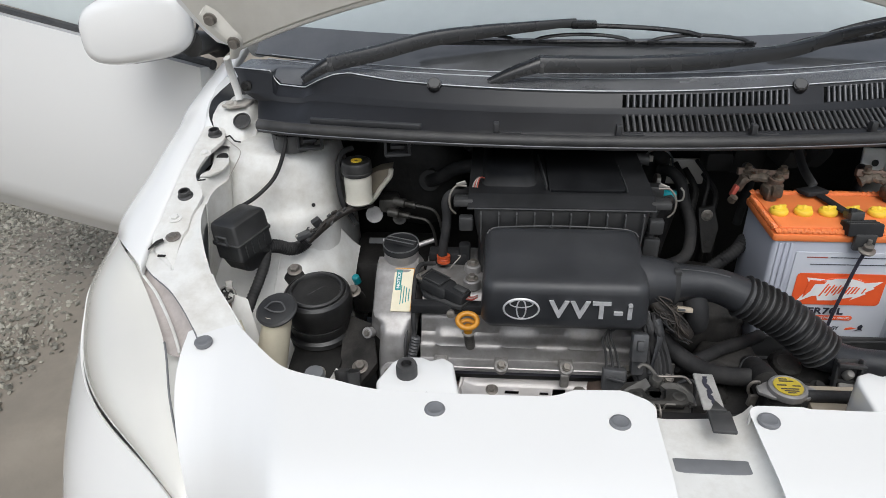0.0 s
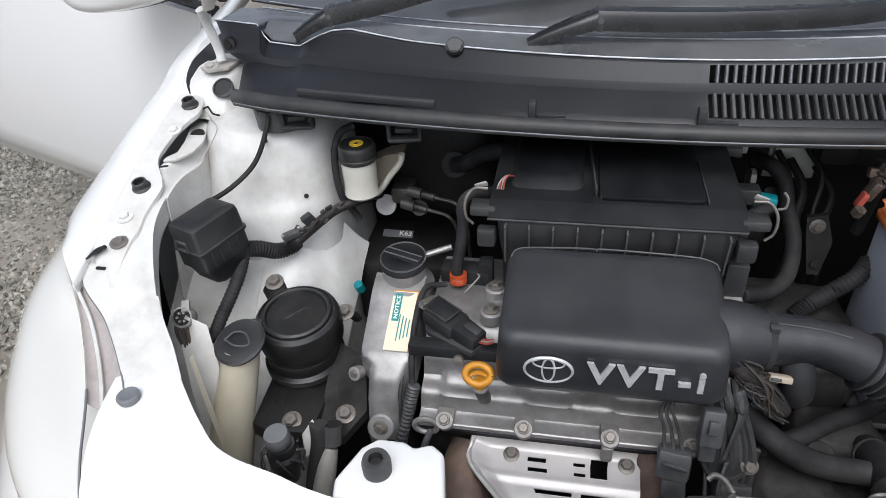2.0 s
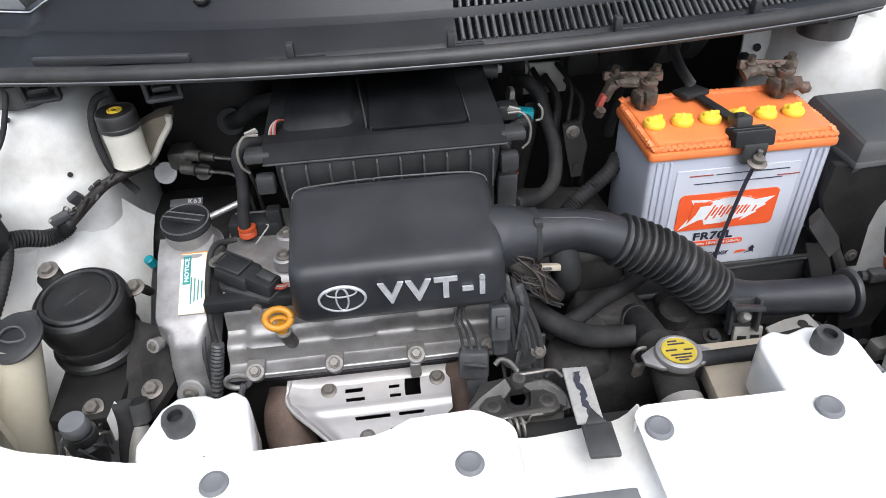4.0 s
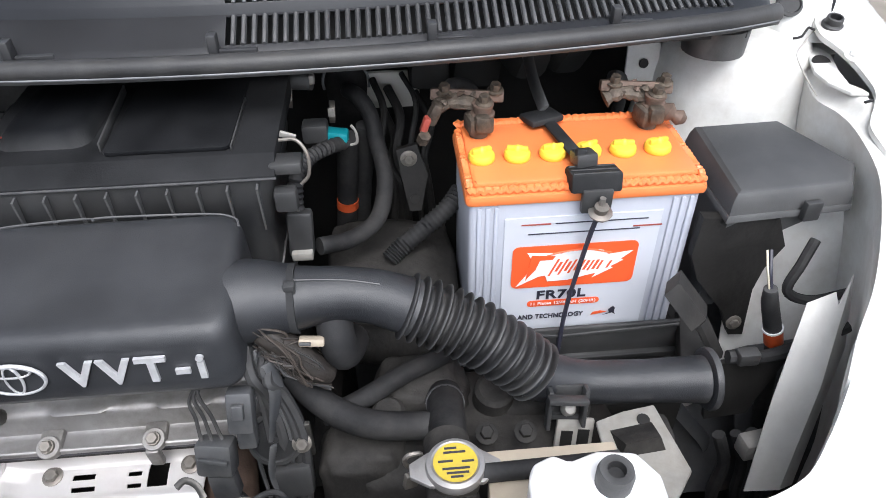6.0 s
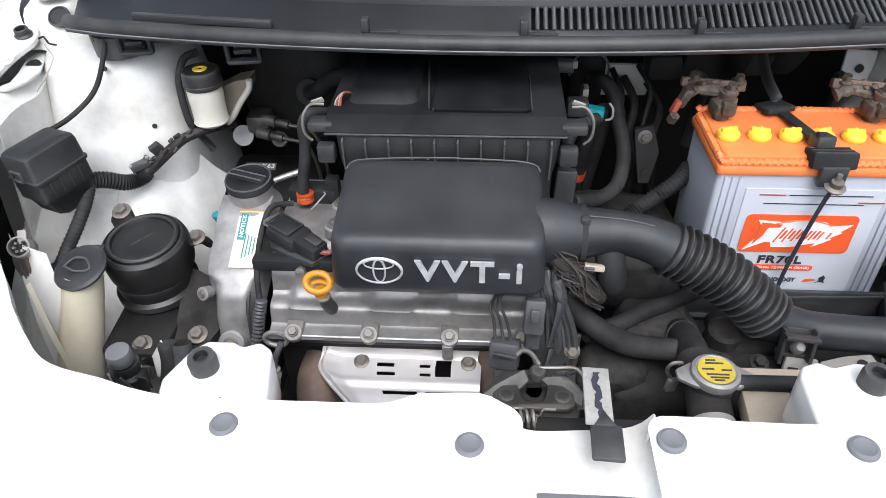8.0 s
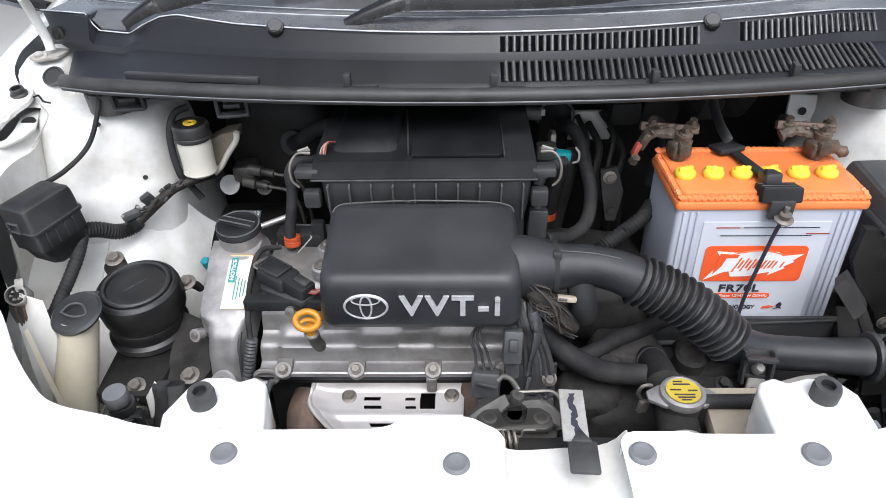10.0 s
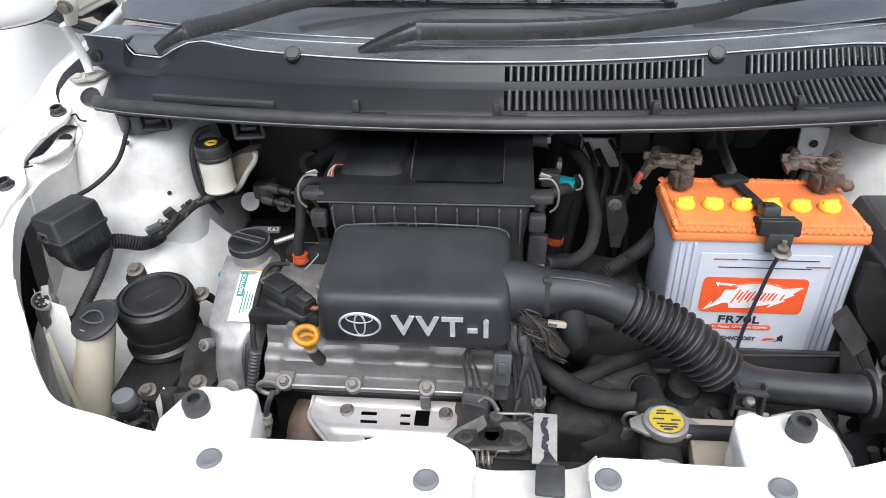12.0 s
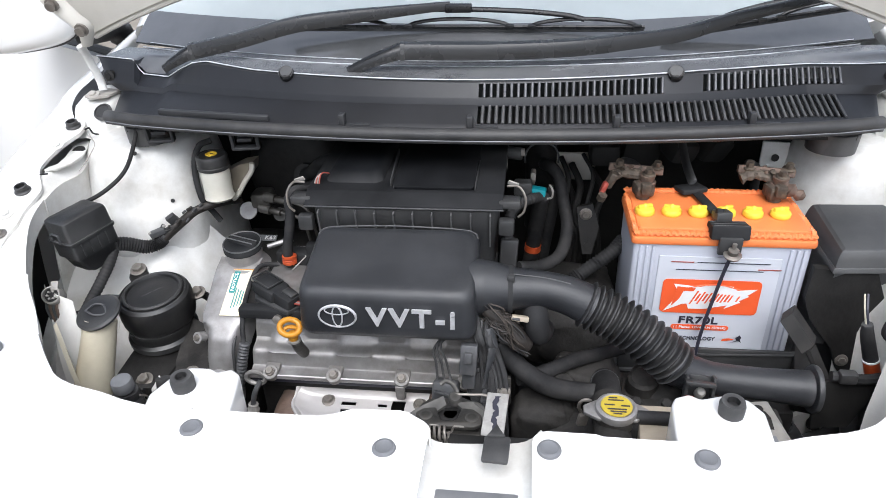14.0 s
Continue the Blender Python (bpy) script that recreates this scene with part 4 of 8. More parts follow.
part("rear_window", sheet(lambda u, v: (CX + lerp(-0.68, 0.68, u) * (1 - 0.25 * (v - 0.95)), 3.30 + 0.06 * math.sin(math.pi * u) - 0.14 * (v - 0.95), v), V10, [0.95, 1.1, 1.3, 1.48], thick=0.004), GLASS, car)
part("floor_pan", box((CX, 1.9, 0.30), (1.55, 2.7, 0.03), 0.0), CABIN, car)

THETA = radians(66)
HY, HZ = 0.628, 1.040


def bonnet_fn(u, v, off=0.0):
    """The raised bonnet: u across, v from the hinge end to the front edge."""
    w = 2 * u - 1
    x = CX + w * (0.640 + 0.085 * min(1, v * 5.5) ** 0.6)
    q = (x - CX) ** 2
    d0 = max(0, 0.455 - q) * 0.36 - 0.008
    d = lerp(d0, 0.80 - 0.12 * w * w, v)
    n = off + 0.05 * (1 - w ** 2) * v ** 0.7
    return x, HY - d * math.cos(THETA) + n * math.sin(THETA), HZ + d * math.sin(THETA) + n * math.cos(THETA)


bonnet = thing("bonnet", (CX, HY, HZ), "white bonnet raised on its hinges, underside towards the engine", "car bonnet")
UB = [i / 40 for i in range(41)]
part("outer_skin", sheet(lambda u, v: bonnet_fn(u, v, 0.012), UB, [i / 24 for i in range(25)], thick=0.002), PAINT, bonnet)
part("inner_frame", sheet(lambda u, v: bonnet_fn(lerp(0.012, 0.988, u), lerp(0.015, 0.985, v), 0.003), UB, [i / 24 for i in range(25)], [(0.2, 0.45, 0.2, 0.8), (0.55, 0.8, 0.2, 0.8)], thick=0.004), PAINT_BONNET, bonnet, "beige-white pressed underside frame")
part("hem", tube([bonnet_fn(0.006 + 0.988 * i / 40, 0.004, 0.007) for i in range(41)], 0.006, 8, 1), PAINT_BONNET, bonnet)
for s in (1, -1):
    end = (lambda p: p) if s == 1 else mir
    h = part("hinge", tube([end(p) for p in ((-0.682, 0.619, 0.962), (-0.685, 0.622, 0.980), (-0.687, 0.610, 1.02), (-0.681, 0.590, 1.045))], 0.007, 10, 5, squash=0.55), PAINT_IN, bonnet, "white curved steel hinge arm")
    part("hinge_plate", tube([end(p) for p in ((-0.695, 0.556, 1.130), (-0.684, 0.564, 1.116), (-0.664, 0.572, 1.090), (-0.657, 0.580, 1.072), (-0.668, 0.590, 1.045))], [0.010, 0.014, 0.011, 0.014, 0.009], 10, 5, squash=0.35), PAINT_BONNET, h)
    for zz, yy, xx in ((1.076, 0.574, -0.656), (1.117, 0.560, -0.684)):
        part("bolt", lathe([(0.011, 0), (0.011, 0.003), (0.008, 0.004), (0.008, 0.010), (0.0001, 0.011)], end((xx, yy - 0.004, zz)), (0, -0.9, -0.4), 10), STEEL, h)

# ---- open door and mirror ----
door = thing("front_door", (-1.3, 1.2, 0.3), "white front door standing open", "car door")


def door_fn(u, v):
    x, y = lerp(-0.86, -1.95, u), lerp(1.00, 1.43, u)
    zt = lerp(0.93, 1.06, u)
    z = lerp(zt, 0.40, v)
    b = 0.045 * math.sin(math.pi * min(1, 0.15 + v * 0.75)) - 0.05 * max(0, v - 0.85) / 0.15
    return x + 0.37 * b * -1, y - 0.93 * b, z


part("door_skin", sheet(door_fn, U20, [i / 20 for i in range(21)], thick=0.05), PAINT, door, "satin white outer door skin")
part("belt_strip", tube([Vector(door_fn(u, 0.0)) + Vector((0, -0.012, 0.006)) for u in (0, 0.5, 1)], 0.012, 8, 4), RUBBER, door, "black window weatherstrip")
part("window_pane", sheet(lambda u, v: (lerp(-0.95, -1.93, u), lerp(1.04, 1.43, u) + v * 0.1, lerp(0.94, 1.07, u) + v * 0.36), V10, V10, thick=0.004), GLASS, door)


def mirror_ring(grow, k):
    """One section of the mirror shell; k runs from its front to the glass."""
    out = []
    for t in np.arange(36) * 2 * math.pi / 36:
        a = math.copysign(abs(math.cos(t)) ** 0.62, math.cos(t))
        b = math.copysign(abs(math.sin(t)) ** 0.62, math.sin(t))
        out.append((-0.950 + a * (0.105 - 0.03 * k) * grow, 0.86 + 0.09 * k, 1.050 + 0.018 * a + b * (0.074 - 0.018 * k * k) * grow))
    return out


mirror = part("mirror", loft([mirror_ring(g, k) for g, k in ((0.72, -0.75), (0.88, -0.70), (0.97, -0.58), (1.0, -0.4), (1.0, 0.0), (1.0, 0.4), (0.98, 0.8), (0.96, 1.0))]), PAINT, door, "white wing mirror shell", 60)
part("mirror_rim", tube(mirror_ring(0.99, 0.9) + mirror_ring(0.99, 0.9)[:1], 0.006, 6, 1), RUBBER, mirror)
low = mirror_ring(1.0, -0.1)
part("mirror_seam", tube([low[i] for i in range(19, 36)], 0.0028, 6, 2), RUBBER, mirror, "dark seam under the shell")
part("mirror_stalk", tube([(-0.88, 0.90, 1.0), (-0.86, 0.98, 0.985), (-0.87, 1.02, 0.97)], [0.03, 0.02, 0.03], 10), PLASTIC, mirror)

# ---- air cleaner ----


def rounded(x0, x1, y0, y1, r, n=5):
    out = []
    for cx, cy, a0 in ((x1 - r, y1 - r, 0), (x0 + r, y1 - r, 90), (x0 + r, y0 + r, 180), (x1 - r, y0 + r, 270)):
        for i in range(n + 1):
            a = radians(a0 + 90 * i / n)
            out.append((cx + r * math.cos(a), cy + r * math.sin(a)))
    return out


air = thing("air_cleaner", (-0.115, 0.35, 0.72), "black plastic air cleaner housing with silver lettering", "air cleaner")


def cover_ring(inset, top, dz):
    ring = []
    for x, y in rounded(-0.232 + inset, -0.003 - inset, 0.206 + inset, 0.338 - inset, 0.019 - inset * 0.5, 6):
        z = (0.836 + (y - 0.21) * 0.222 + 0.004 * math.sin((x + 0.232) / 0.229 * math.pi)) if top else 0.0
        ring.append(Vector((x, y, z + dz)))
    return ring


rings = [cover_ring(0.012, False, 0.768), cover_ring(0.004, False, 0.770), cover_ring(0.0, False, 0.778)]
for k in (0.25, 0.5, 0.75):
    a, b = cover_ring(0.0, False, 0.778), cover_ring(0.003, True, -0.014)
    rings.append([p.lerp(q, k) for p, q in zip(a, b)])
rings += [cover_ring(0.003, True, -0.014), cover_ring(0.0045, True, -0.007), cover_ring(0.008, True, -0.0028), cover_ring(0.013, True, -0.0006), cover_ring(0.021, True, -0.0012), cover_ring(0.030, True, -0.0014)]
mid = sum(rings[-1], Vector()) / len(rings[-1])
rings += [[p.lerp(mid, k) + Vector((0, 0, 0.0004)) for p in rings[-1]] for k in (0.3, 0.6)]
cover = part("cover", loft(rings), PLASTIC_COVER, air, "grained black cover lid", 50)
# Pale tube paints the rear edge's highlight together with its dust.
part("rear_edge", tube([(-0.2255, 0.318, 0.8565), (-0.221, 0.328, 0.8590), (-0.205, 0.3322, 0.8608), (-0.142, 0.3325, 0.8640), (-0.134, 0.3290, 0.8638), (-0.126, 0.3325, 0.8642), (-0.040, 0.3322, 0.8620), (-0.014, 0.328, 0.8592), (-0.0085, 0.318, 0.8562)], 0.0011, 6, 4), GREYPLASTIC, cover, "dusty rear edge with its pale highlight painted on")
part("lettering", lettering("VVT-i", 0.111, 0.0262, pose(-0.0845, 0.2056, 0.8035, 88, 0, 0), 0.003, 0.026, gap=1.16), SILVER, cover, "raised silver letters")


def oval(rx, rz, w, cx=0.0, cz=0.0, n=40):
    pts = [(cx + rx * math.cos(t), cz + rz * math.sin(t)) for t in np.arange(n + 1) * 2 * math.pi / n]
    return tube([(-0.177 + a, 0.2050, 0.8025 + b) for a, b in pts], w, 6, 1, squash=0.7)


badge = oval(0.0238, 0.0163, 0.0017)
badge = join(badge, oval(0.0062, 0.0150, 0.0013, 0, 0.0))
badge = join(badge, oval(0.0155, 0.0062, 0.0013, 0, 0.0088))
part("badge", badge, SILVER, cover, "plain silver oval rings")
part("cover_duct", tube([(-0.130, 0.262, 0.780), (-0.075, 0.264, 0.796), (-0.030, 0.267, 0.8085), (0.0, 0.271, 0.811), (0.036, 0.2725, 0.8085)], [0.018, 0.034, 0.0385, 0.0365, 0.0300], 36, 14), PLASTIC_COVER, cover, "", 60)
part("filter_box", loft([[Vector((x, y, z)) for x, y in rounded(-0.240 - g, 0.010 + g, y0, 0.53, 0.02)] for g, y0, z in ((0, 0.350, 0.70), (0, 0.356, 0.82), (0.006, 0.360, 0.845), (0.008, 0.363, 0.8735))]), PLASTIC, air, "", 30)
for i in range(10):
    part("rib", prism([(0.3605, 0.8725), (0.3525, 0.8710), (0.3575, 0.822)], -0.0010, 0.0010, 0.0, Matrix.Translation((-0.236 + i * 0.0268, 0, 0)) @ Matrix(((0, 0, 1, 0), (1, 0, 0, 0), (0, 1, 0, 0), (0, 0, 0, 1)))), PLASTIC, air)
ALONG_X = Matrix(((0, 0, 1, 0), (1, 0, 0, 0), (0, 1, 0, 0), (0, 0, 0, 1)))
# The lid's colour is deepened for the shade under the cowl.
lid = part("lid", prism([(0.363, 0.8745), (0.3605, 0.8765), (0.3608, 0.8800), (0.380, 0.8935), (0.60, 0.8975), (0.60, 0.8745)], -0.256, 0.022, 0.0010, ALONG_X), PLASTIC_DEEP, air, "black filter lid with raised top")
part("lid_lip", box((-0.117, 0.3605, 0.8770), (0.280, 0.003, 0.0022), 0.0008), GREYPLASTIC, lid)
part("resonator", loft([[Vector((x, y, z)) for x, y in rounded(-0.238 + i, -0.150 - i, 0.402 + 2.2 * i, 0.60, 0.016)] for i, z in ((0.0, 0.890), (0.003, 0.900), (0.008, 0.9065), (0.016, 0.9085))]), PLASTIC_DEEP, lid, "", 40)
part("ridge", box((-0.1415, 0.455, 0.898), (0.0022, 0.120, 0.012), 0.0008, pose(0, 0, 0, 1, 0, 4)), PLASTIC, lid)
part("top_panel", prism(rounded(-0.134, -0.019, 0.386, 0.60, 0.006), 0.894, 0.8985, 0.0010), PLASTIC_DEEP, lid)
part("panel_edge", box((-0.0175, 0.435, 0.8965), (0.0016, 0.100, 0.005), 0.0005), PLASTIC, lid)

for s, x in ((-1, -0.263), (1, 0.031)):
    part("clip_block", box((x, 0.378, 0.8815), (0.030, 0.024, 0.012), 0.003), PLASTIC, lid)
    part("wire_clip", tube([(x + s * 0.012, 0.372, 0.862), (x + s * 0.020, 0.372, 0.872), (x + s * 0.021, 0.376, 0.890), (x + s * 0.012, 0.382, 0.903), (x - s * 0.004, 0.384, 0.903)], 0.0017, 8), STEEL, lid, "bent wire spring clip")
    part("clip_tab", box((x + s * 0.004, 0.388, 0.905), (0.015, 0.003, 0.007), 0.001, pose(0, 0, 0, 20, s * 20, 0)), PALECONN, lid)
    part("hinge_lug", box((x - s * 0.004, 0.370, 0.848), (0.022, 0.016, 0.024), 0.004), PLASTIC, air)


for i in range(4):
    part("red_wire", tube([(-0.252 + i * 0.0025, 0.398, 0.885), (-0.248 + i * 0.0025, 0.404, 0.900 + 0.002 * i), (-0.240 + i * 0.002, 0.415, 0.904), (-0.230, 0.43, 0.893)], 0.0010, 6), REDWIRE if i % 2 else PALECONN, air)

# ---- intake duct ----
duct = thing("intake_duct", (0.2, 0.26, 0.70), "black rubber and plastic intake duct with ribbed bellows", "intake duct")
part("elbow", tube([(0.036, 0.2725, 0.8085), (0.06, 0.274, 0.809), (0.085, 0.275, 0.807), (0.112, 0.2745, 0.800), (0.140, 0.272, 0.788)], [0.0290, 0.0255, 0.0240, 0.0250, 0.0265], 28), PLASTIC_COVER, duct, "smooth black elbow pipe")
part("joint_band", lathe([(0.026, -0.003), (0.0312, -0.003), (0.0312, 0.003), (0.026, 0.003)], (0.037, 0.2725, 0.8085), (1, 0, 0), 32), PLASTIC_DEEP, duct)
part("joint_latch", box((0.037, 0.258, 0.834), (0.010, 0.010, 0.010), 0.002), PLASTIC, duct)
part("mould_line", tube([(0.040, 0.2640, 0.8365), (0.062, 0.266, 0.8335), (0.085, 0.267, 0.8300), (0.112, 0.266, 0.8240)], 0.0010, 6), PLASTIC_COVER, duct)
axis = catmull([(0.130, 0.2730, 0.792), (0.165, 0.268, 0.777), (0.196, 0.261, 0.761), (0.228, 0.253, 0.737), (0.254, 0.247, 0.714)], 36)
conv = 15
rad = [0.0242 + 0.0078 * (0.5 + 0.5 * math.cos(2 * math.pi * (conv * i / (len(axis) - 1)) + math.pi)) ** 2.2 for i in range(len(axis))]
rings, side = [], None
for i, p in enumerate(axis):
    d = (axis[min(i + 1, len(axis) - 1)] - axis[max(i - 1, 0)]).normalized()
    side = (side or Vector((0, 1, 0)))
    side = (side - d * side.dot(d)).normalized()
    up = d.cross(side)
    rings.append([p + side * math.cos(a) * rad[i] + up * math.sin(a) * rad[i] for a in np.arange(30) * 2 * math.pi / 30])
part("bellows", loft(rings), RUBBER, duct, "ribbed black rubber bellows", 75)
snout = part("snout", tube([(0.245, 0.248, 0.719), (0.262, 0.245, 0.711), (0.30, 0.243, 0.702), (0.36, 0.242, 0.698), (0.417, 0.241, 0.695)], [0.0265, 0.0240, 0.0212, 0.0208, 0.0235], 26), PLASTIC_COVER, duct, "black inlet pipe")
part("rim", lathe([(0.0245, -0.004), (0.0300, -0.003), (0.0312, 0.000), (0.0305, 0.003), (0.0240, 0.004), (0.0225, 0.000)], (0.422, 0.241, 0.695), (1, -0.02, -0.04), 30), PLASTIC_COVER, duct)
for dx, dz, sx, sz in ((-0.0165, 0, 0.004, 0.040), (0.0165, 0, 0.004, 0.040), (0, 0.018, 0.036, 0.005), (0, -0.018, 0.036, 0.005)):
    part("bracket_frame", box((0.274 + dx - dz * 0.1, 0.210 - dz * 0.35, 0.708 + dz), (sx, 0.012, sz), 0.001, pose(0, 0, 0, -18, 4, -3)), PLASTIC, duct)
part("bracket_plate", box((0.277, 0.220, 0.704), (0.030, 0.004, 0.036), 0.001, pose(0, 0, 0, -18, 4, -3)), PLASTIC, duct)
part("push_pin", lathe([(0.0065, 0), (0.0065, 0.010), (0.0045, 0.014), (0.0001, 0.015)], (0.276, 0.214, 0.700), (0, -0.6, 0.8), 14), PALECONN, duct, "cream plastic push pin")

# ---- engine ----
engine = thing("engine", (-0.17, 0.35, 0.35), "four-cylinder petrol engine with dusty cast aluminium valve cover", "engine")


def valve_fn(u, v):
    prof = [(0.228, 0.6740), (0.226, 0.6765), (0.227, 0.6805), (0.243, 0.6815), (0.247, 0.684), (0.250, 0.700), (0.255, 0.7055), (0.268, 0.708), (0.273, 0.712), (0.278, 0.732), (0.283, 0.738), (0.292, 0.744), (0.300, 0.755), (0.308, 0.762), (0.330, 0.765), (0.40, 0.768), (0.44, 0.765)]
    k = v * (len(prof) - 1)
    j = min(int(k), len(prof) - 2)
    y, z = lerp(prof[j][0], prof[j + 1][0], k - j), lerp(prof[j][1], prof[j + 1][1], k - j)
    x = lerp(-0.322, 0.012, u)
    w = 0.5 + 0.5 * math.tanh(6 * math.sin(2 * math.pi * (x + 0.20) / 0.097 * 1.0))
    lump = w * 0.005 if 5.5 <= k <= 8.2 else 0.0
    return x, y - lump, z


valve = part("valve_cover", sheet(valve_fn, [i / 90 for i in range(91)], [i / 34 for i in range(35)]), ALU, engine, "dusty ribbed aluminium valve cover", 30)
part("gasket_edge", box((-0.155, 0.238, 0.6690), (0.335, 0.012, 0.008), 0.001), INK, engine)
part("head_flange", box((-0.155, 0.244, 0.6570), (0.335, 0.010, 0.010), 0.002), GRIME_HOLE, engine)
part("cylinder_head", box((-0.155, 0.36, 0.58), (0.335, 0.21, 0.165), 0.006), GRIME_HOLE, engine, "oil-dark cylinder head")
part("engine_block", box((-0.15, 0.42, 0.42), (0.40, 0.30, 0.20), 0.02), GRIME_HOLE, engine)
for k, x in enumerate((-0.291, -0.201, -0.1065, -0.020)):
    lug = lathe([(0.0001, -0.009), (0.0092, -0.009), (0.0106, -0.005), (0.0108, 0.002), (0.0100, 0.0034), (0.0001, 0.0034)], (x, 0.2295, 0.6835), (0, -0.5, 0.87), 22)
    lug = box((x, 0.238, 0.6835), (0.0205, 0.018, 0.008), 0.002, pose(0, 0, 0, 12, 0, 0), bm=lug)
    if k == 2:
        lug = box((x - 0.002, 0.2235, 0.6665), (0.013, 0.008, 0.026), 0.003, pose(0, 0, 0, 8, 0, 0), bm=lug)
    part("bolt_lug", lug, ALU_DULL, valve)
    hexbolt(valve, (x, 0.2280, 0.6868), (0, -0.5, 0.87), 0.0056, 0.0060, 0.0066)
part("flange_lip", tube([(-0.322, 0.2275, 0.6815), (-0.15, 0.2270, 0.6815), (0.012, 0.2275, 0.6815)], 0.0016, 6, 2), ALU, valve, "bright narrow lip")
part("loop_bracket", tube([(-0.3125 + 0.0135 * math.cos(t), 0.226, 0.676 + 0.0105 * math.sin(t)) for t in np.arange(13) * math.pi / 6], 0.0034, 8, 2), ALU_DULL, valve)
part("wiring_tray", box((-0.283, 0.268, 0.760), (0.105, 0.018, 0.016), 0.003), PLASTIC_DEEP, engine, "black wiring channel")

for x, y in ((-0.248, 0.365), (-0.248, 0.320), (-0.318, 0.325)):
    part("boss", lathe([(0.014, 0), (0.013, 0.012), (0.010, 0.014), (0.0001, 0.014)], (x, y, 0.764), (0, 0, 1), 16), ALU, valve)
    hexbolt(valve, (x, y, 0.778), (0, 0, 1), 0.0062, 0.007, 0.0098)


# timing chain cover on the engine's end
def chain_fn(u, v):
    prof = [(0.2284, 0.648), (0.2292, 0.654), (0.230, 0.66), (0.236, 0.70), (0.246, 0.724), (0.262, 0.741), (0.30, 0.7585), (0.335, 0.777), (0.362, 0.783)]
    k = v * (len(prof) - 1)
    j = min(int(k), len(prof) - 2)
    y, z = lerp(prof[j][0], prof[j + 1][0], k - j), lerp(prof[j][1], prof[j + 1][1], k - j)
    lo = np.interp(v, [0, 0.5, 0.58, 0.64, 1.0], [-0.388, -0.384, -0.386, -0.400, -0.404])
    hi = np.interp(v, [0, 0.5, 0.6, 1.0], [-0.356, -0.350, -0.342, -0.336])
    edge = abs(2 * u - 1)
    return lerp(lo, hi, u) + 0.006, y + 0.012 * edge ** 8, z - 0.035 * max(0, edge - 0.86) / 0.14


chain = part("timing_cover", sheet(chain_fn, [i / 20 for i in range(21)], [i / 40 for i in range(41)], thick=-0.006), ALU, engine, "bare aluminium timing chain cover", 45)
part("cover_side", box((-0.370, 0.345, 0.64), (0.060, 0.14, 0.19), 0.010), GRIME_HOLE, engine)
hexbolt(chain, (-0.364, 0.2160, 0.6755), (-0.1, -0.9, 0.3), 0.006, 0.007, 0.0090)
part("flange_foot", lathe([(0.0155, -0.008), (0.0160, 0.002), (0.0140, 0.004), (0.0001, 0.004)], (-0.364, 0.2185, 0.6735), (0, -0.85, 0.5), 22), ALU, chain)
for p in ((-0.4020, 0.258, 0.716),):
    part("edge_ear", lathe([(0.008, -0.010), (0.0085, 0.002), (0.0001, 0.003)], p, (-0.35, -0.8, 0.45), 14), ALU, chain)
    hexbolt(chain, p, (-0.35, -0.8, 0.45), 0.0045, 0.006, 0.0068)
part("joint_gasket", tube([(-0.3385, 0.300, 0.757), (-0.341, 0.262, 0.738), (-0.343, 0.240, 0.715), (-0.345, 0.233, 0.68), (-0.346, 0.231, 0.655)], 0.0026, 8), RUBBER, chain)
lab = pose(-0.352, 0.3010, 0.7672, 24.5, 0, 0)
label = part("caution_label", box((-0.352, 0.3010, 0.7672), (0.030, 0.078, 0.0012), 0.0, pose(0, 0, 0, 24.5, 0, 0)), CREAMLABEL, chain, "yellow-edged paper label")
part("label_band", box(lab @ Vector((-0.0075, 0.016, 0.0012)), (0.0085, 0.036, 0.0006), 0.0, pose(0, 0, 0, 24.5, 0, 0)), TEALINK, label)
part("label_word", lettering("NOTICE", 0.030, 0.0048, lab @ pose(-0.0075, 0.016, 0.0018, 0, 0, 90), 0.0004, 0.02), WHITEINK, label)
for i in range(4):
    part("label_bar", box(lab @ Vector((-0.002 + 0.004 * i, -0.010, 0.0010)), (0.0013, 0.034 - 0.004 * i, 0.0005), 0.0, pose(0, 0, 0, 24.5, 0, 0)), TEALINK, label)
for a, b, w, h in ((0, 0.0383, 0.030, 0.0012), (0.0145, 0, 0.0010, 0.078)):
    part("label_border", box(lab @ Vector((a, b, 0.0008)), (w, h, 0.0005), 0.0, pose(0, 0, 0, 24.5, 0, 0)), HANDLE, label)
neck = part("filler_neck", lathe([(0.036, 0), (0.030, 0.010), (0.027, 0.016), (0.027, 0.030), (0.0001, 0.030)], (-0.361, 0.368, 0.772), (0, -0.1, 1), 26), ALU, engine)
oilcap = part("oil_cap", lathe([(0.0265, 0), (0.0285, 0.002), (0.0285, 0.009), (0.0265, 0.012), (0.0001, 0.0125)], (-0.361, 0.366, 0.801), (0, -0.1, 1), 30), PLASTIC_DEEP, engine, "black twist oil filler cap")
part("grip", box((-0.361, 0.364, 0.813), (0.053, 0.011, 0.010), 0.004, pose(0, 0, 0, 6, 0, -20)), PLASTIC_DEEP, oilcap)
part("cap_rim", tube([(-0.361 + 0.0275 * math.cos(t), 0.3655 + 0.0275 * math.sin(t), 0.8125 + 0.003 * math.sin(t)) for t in np.arange(33) * math.pi / 16], 0.0011, 6, 1), GREYPLASTIC, oilcap)
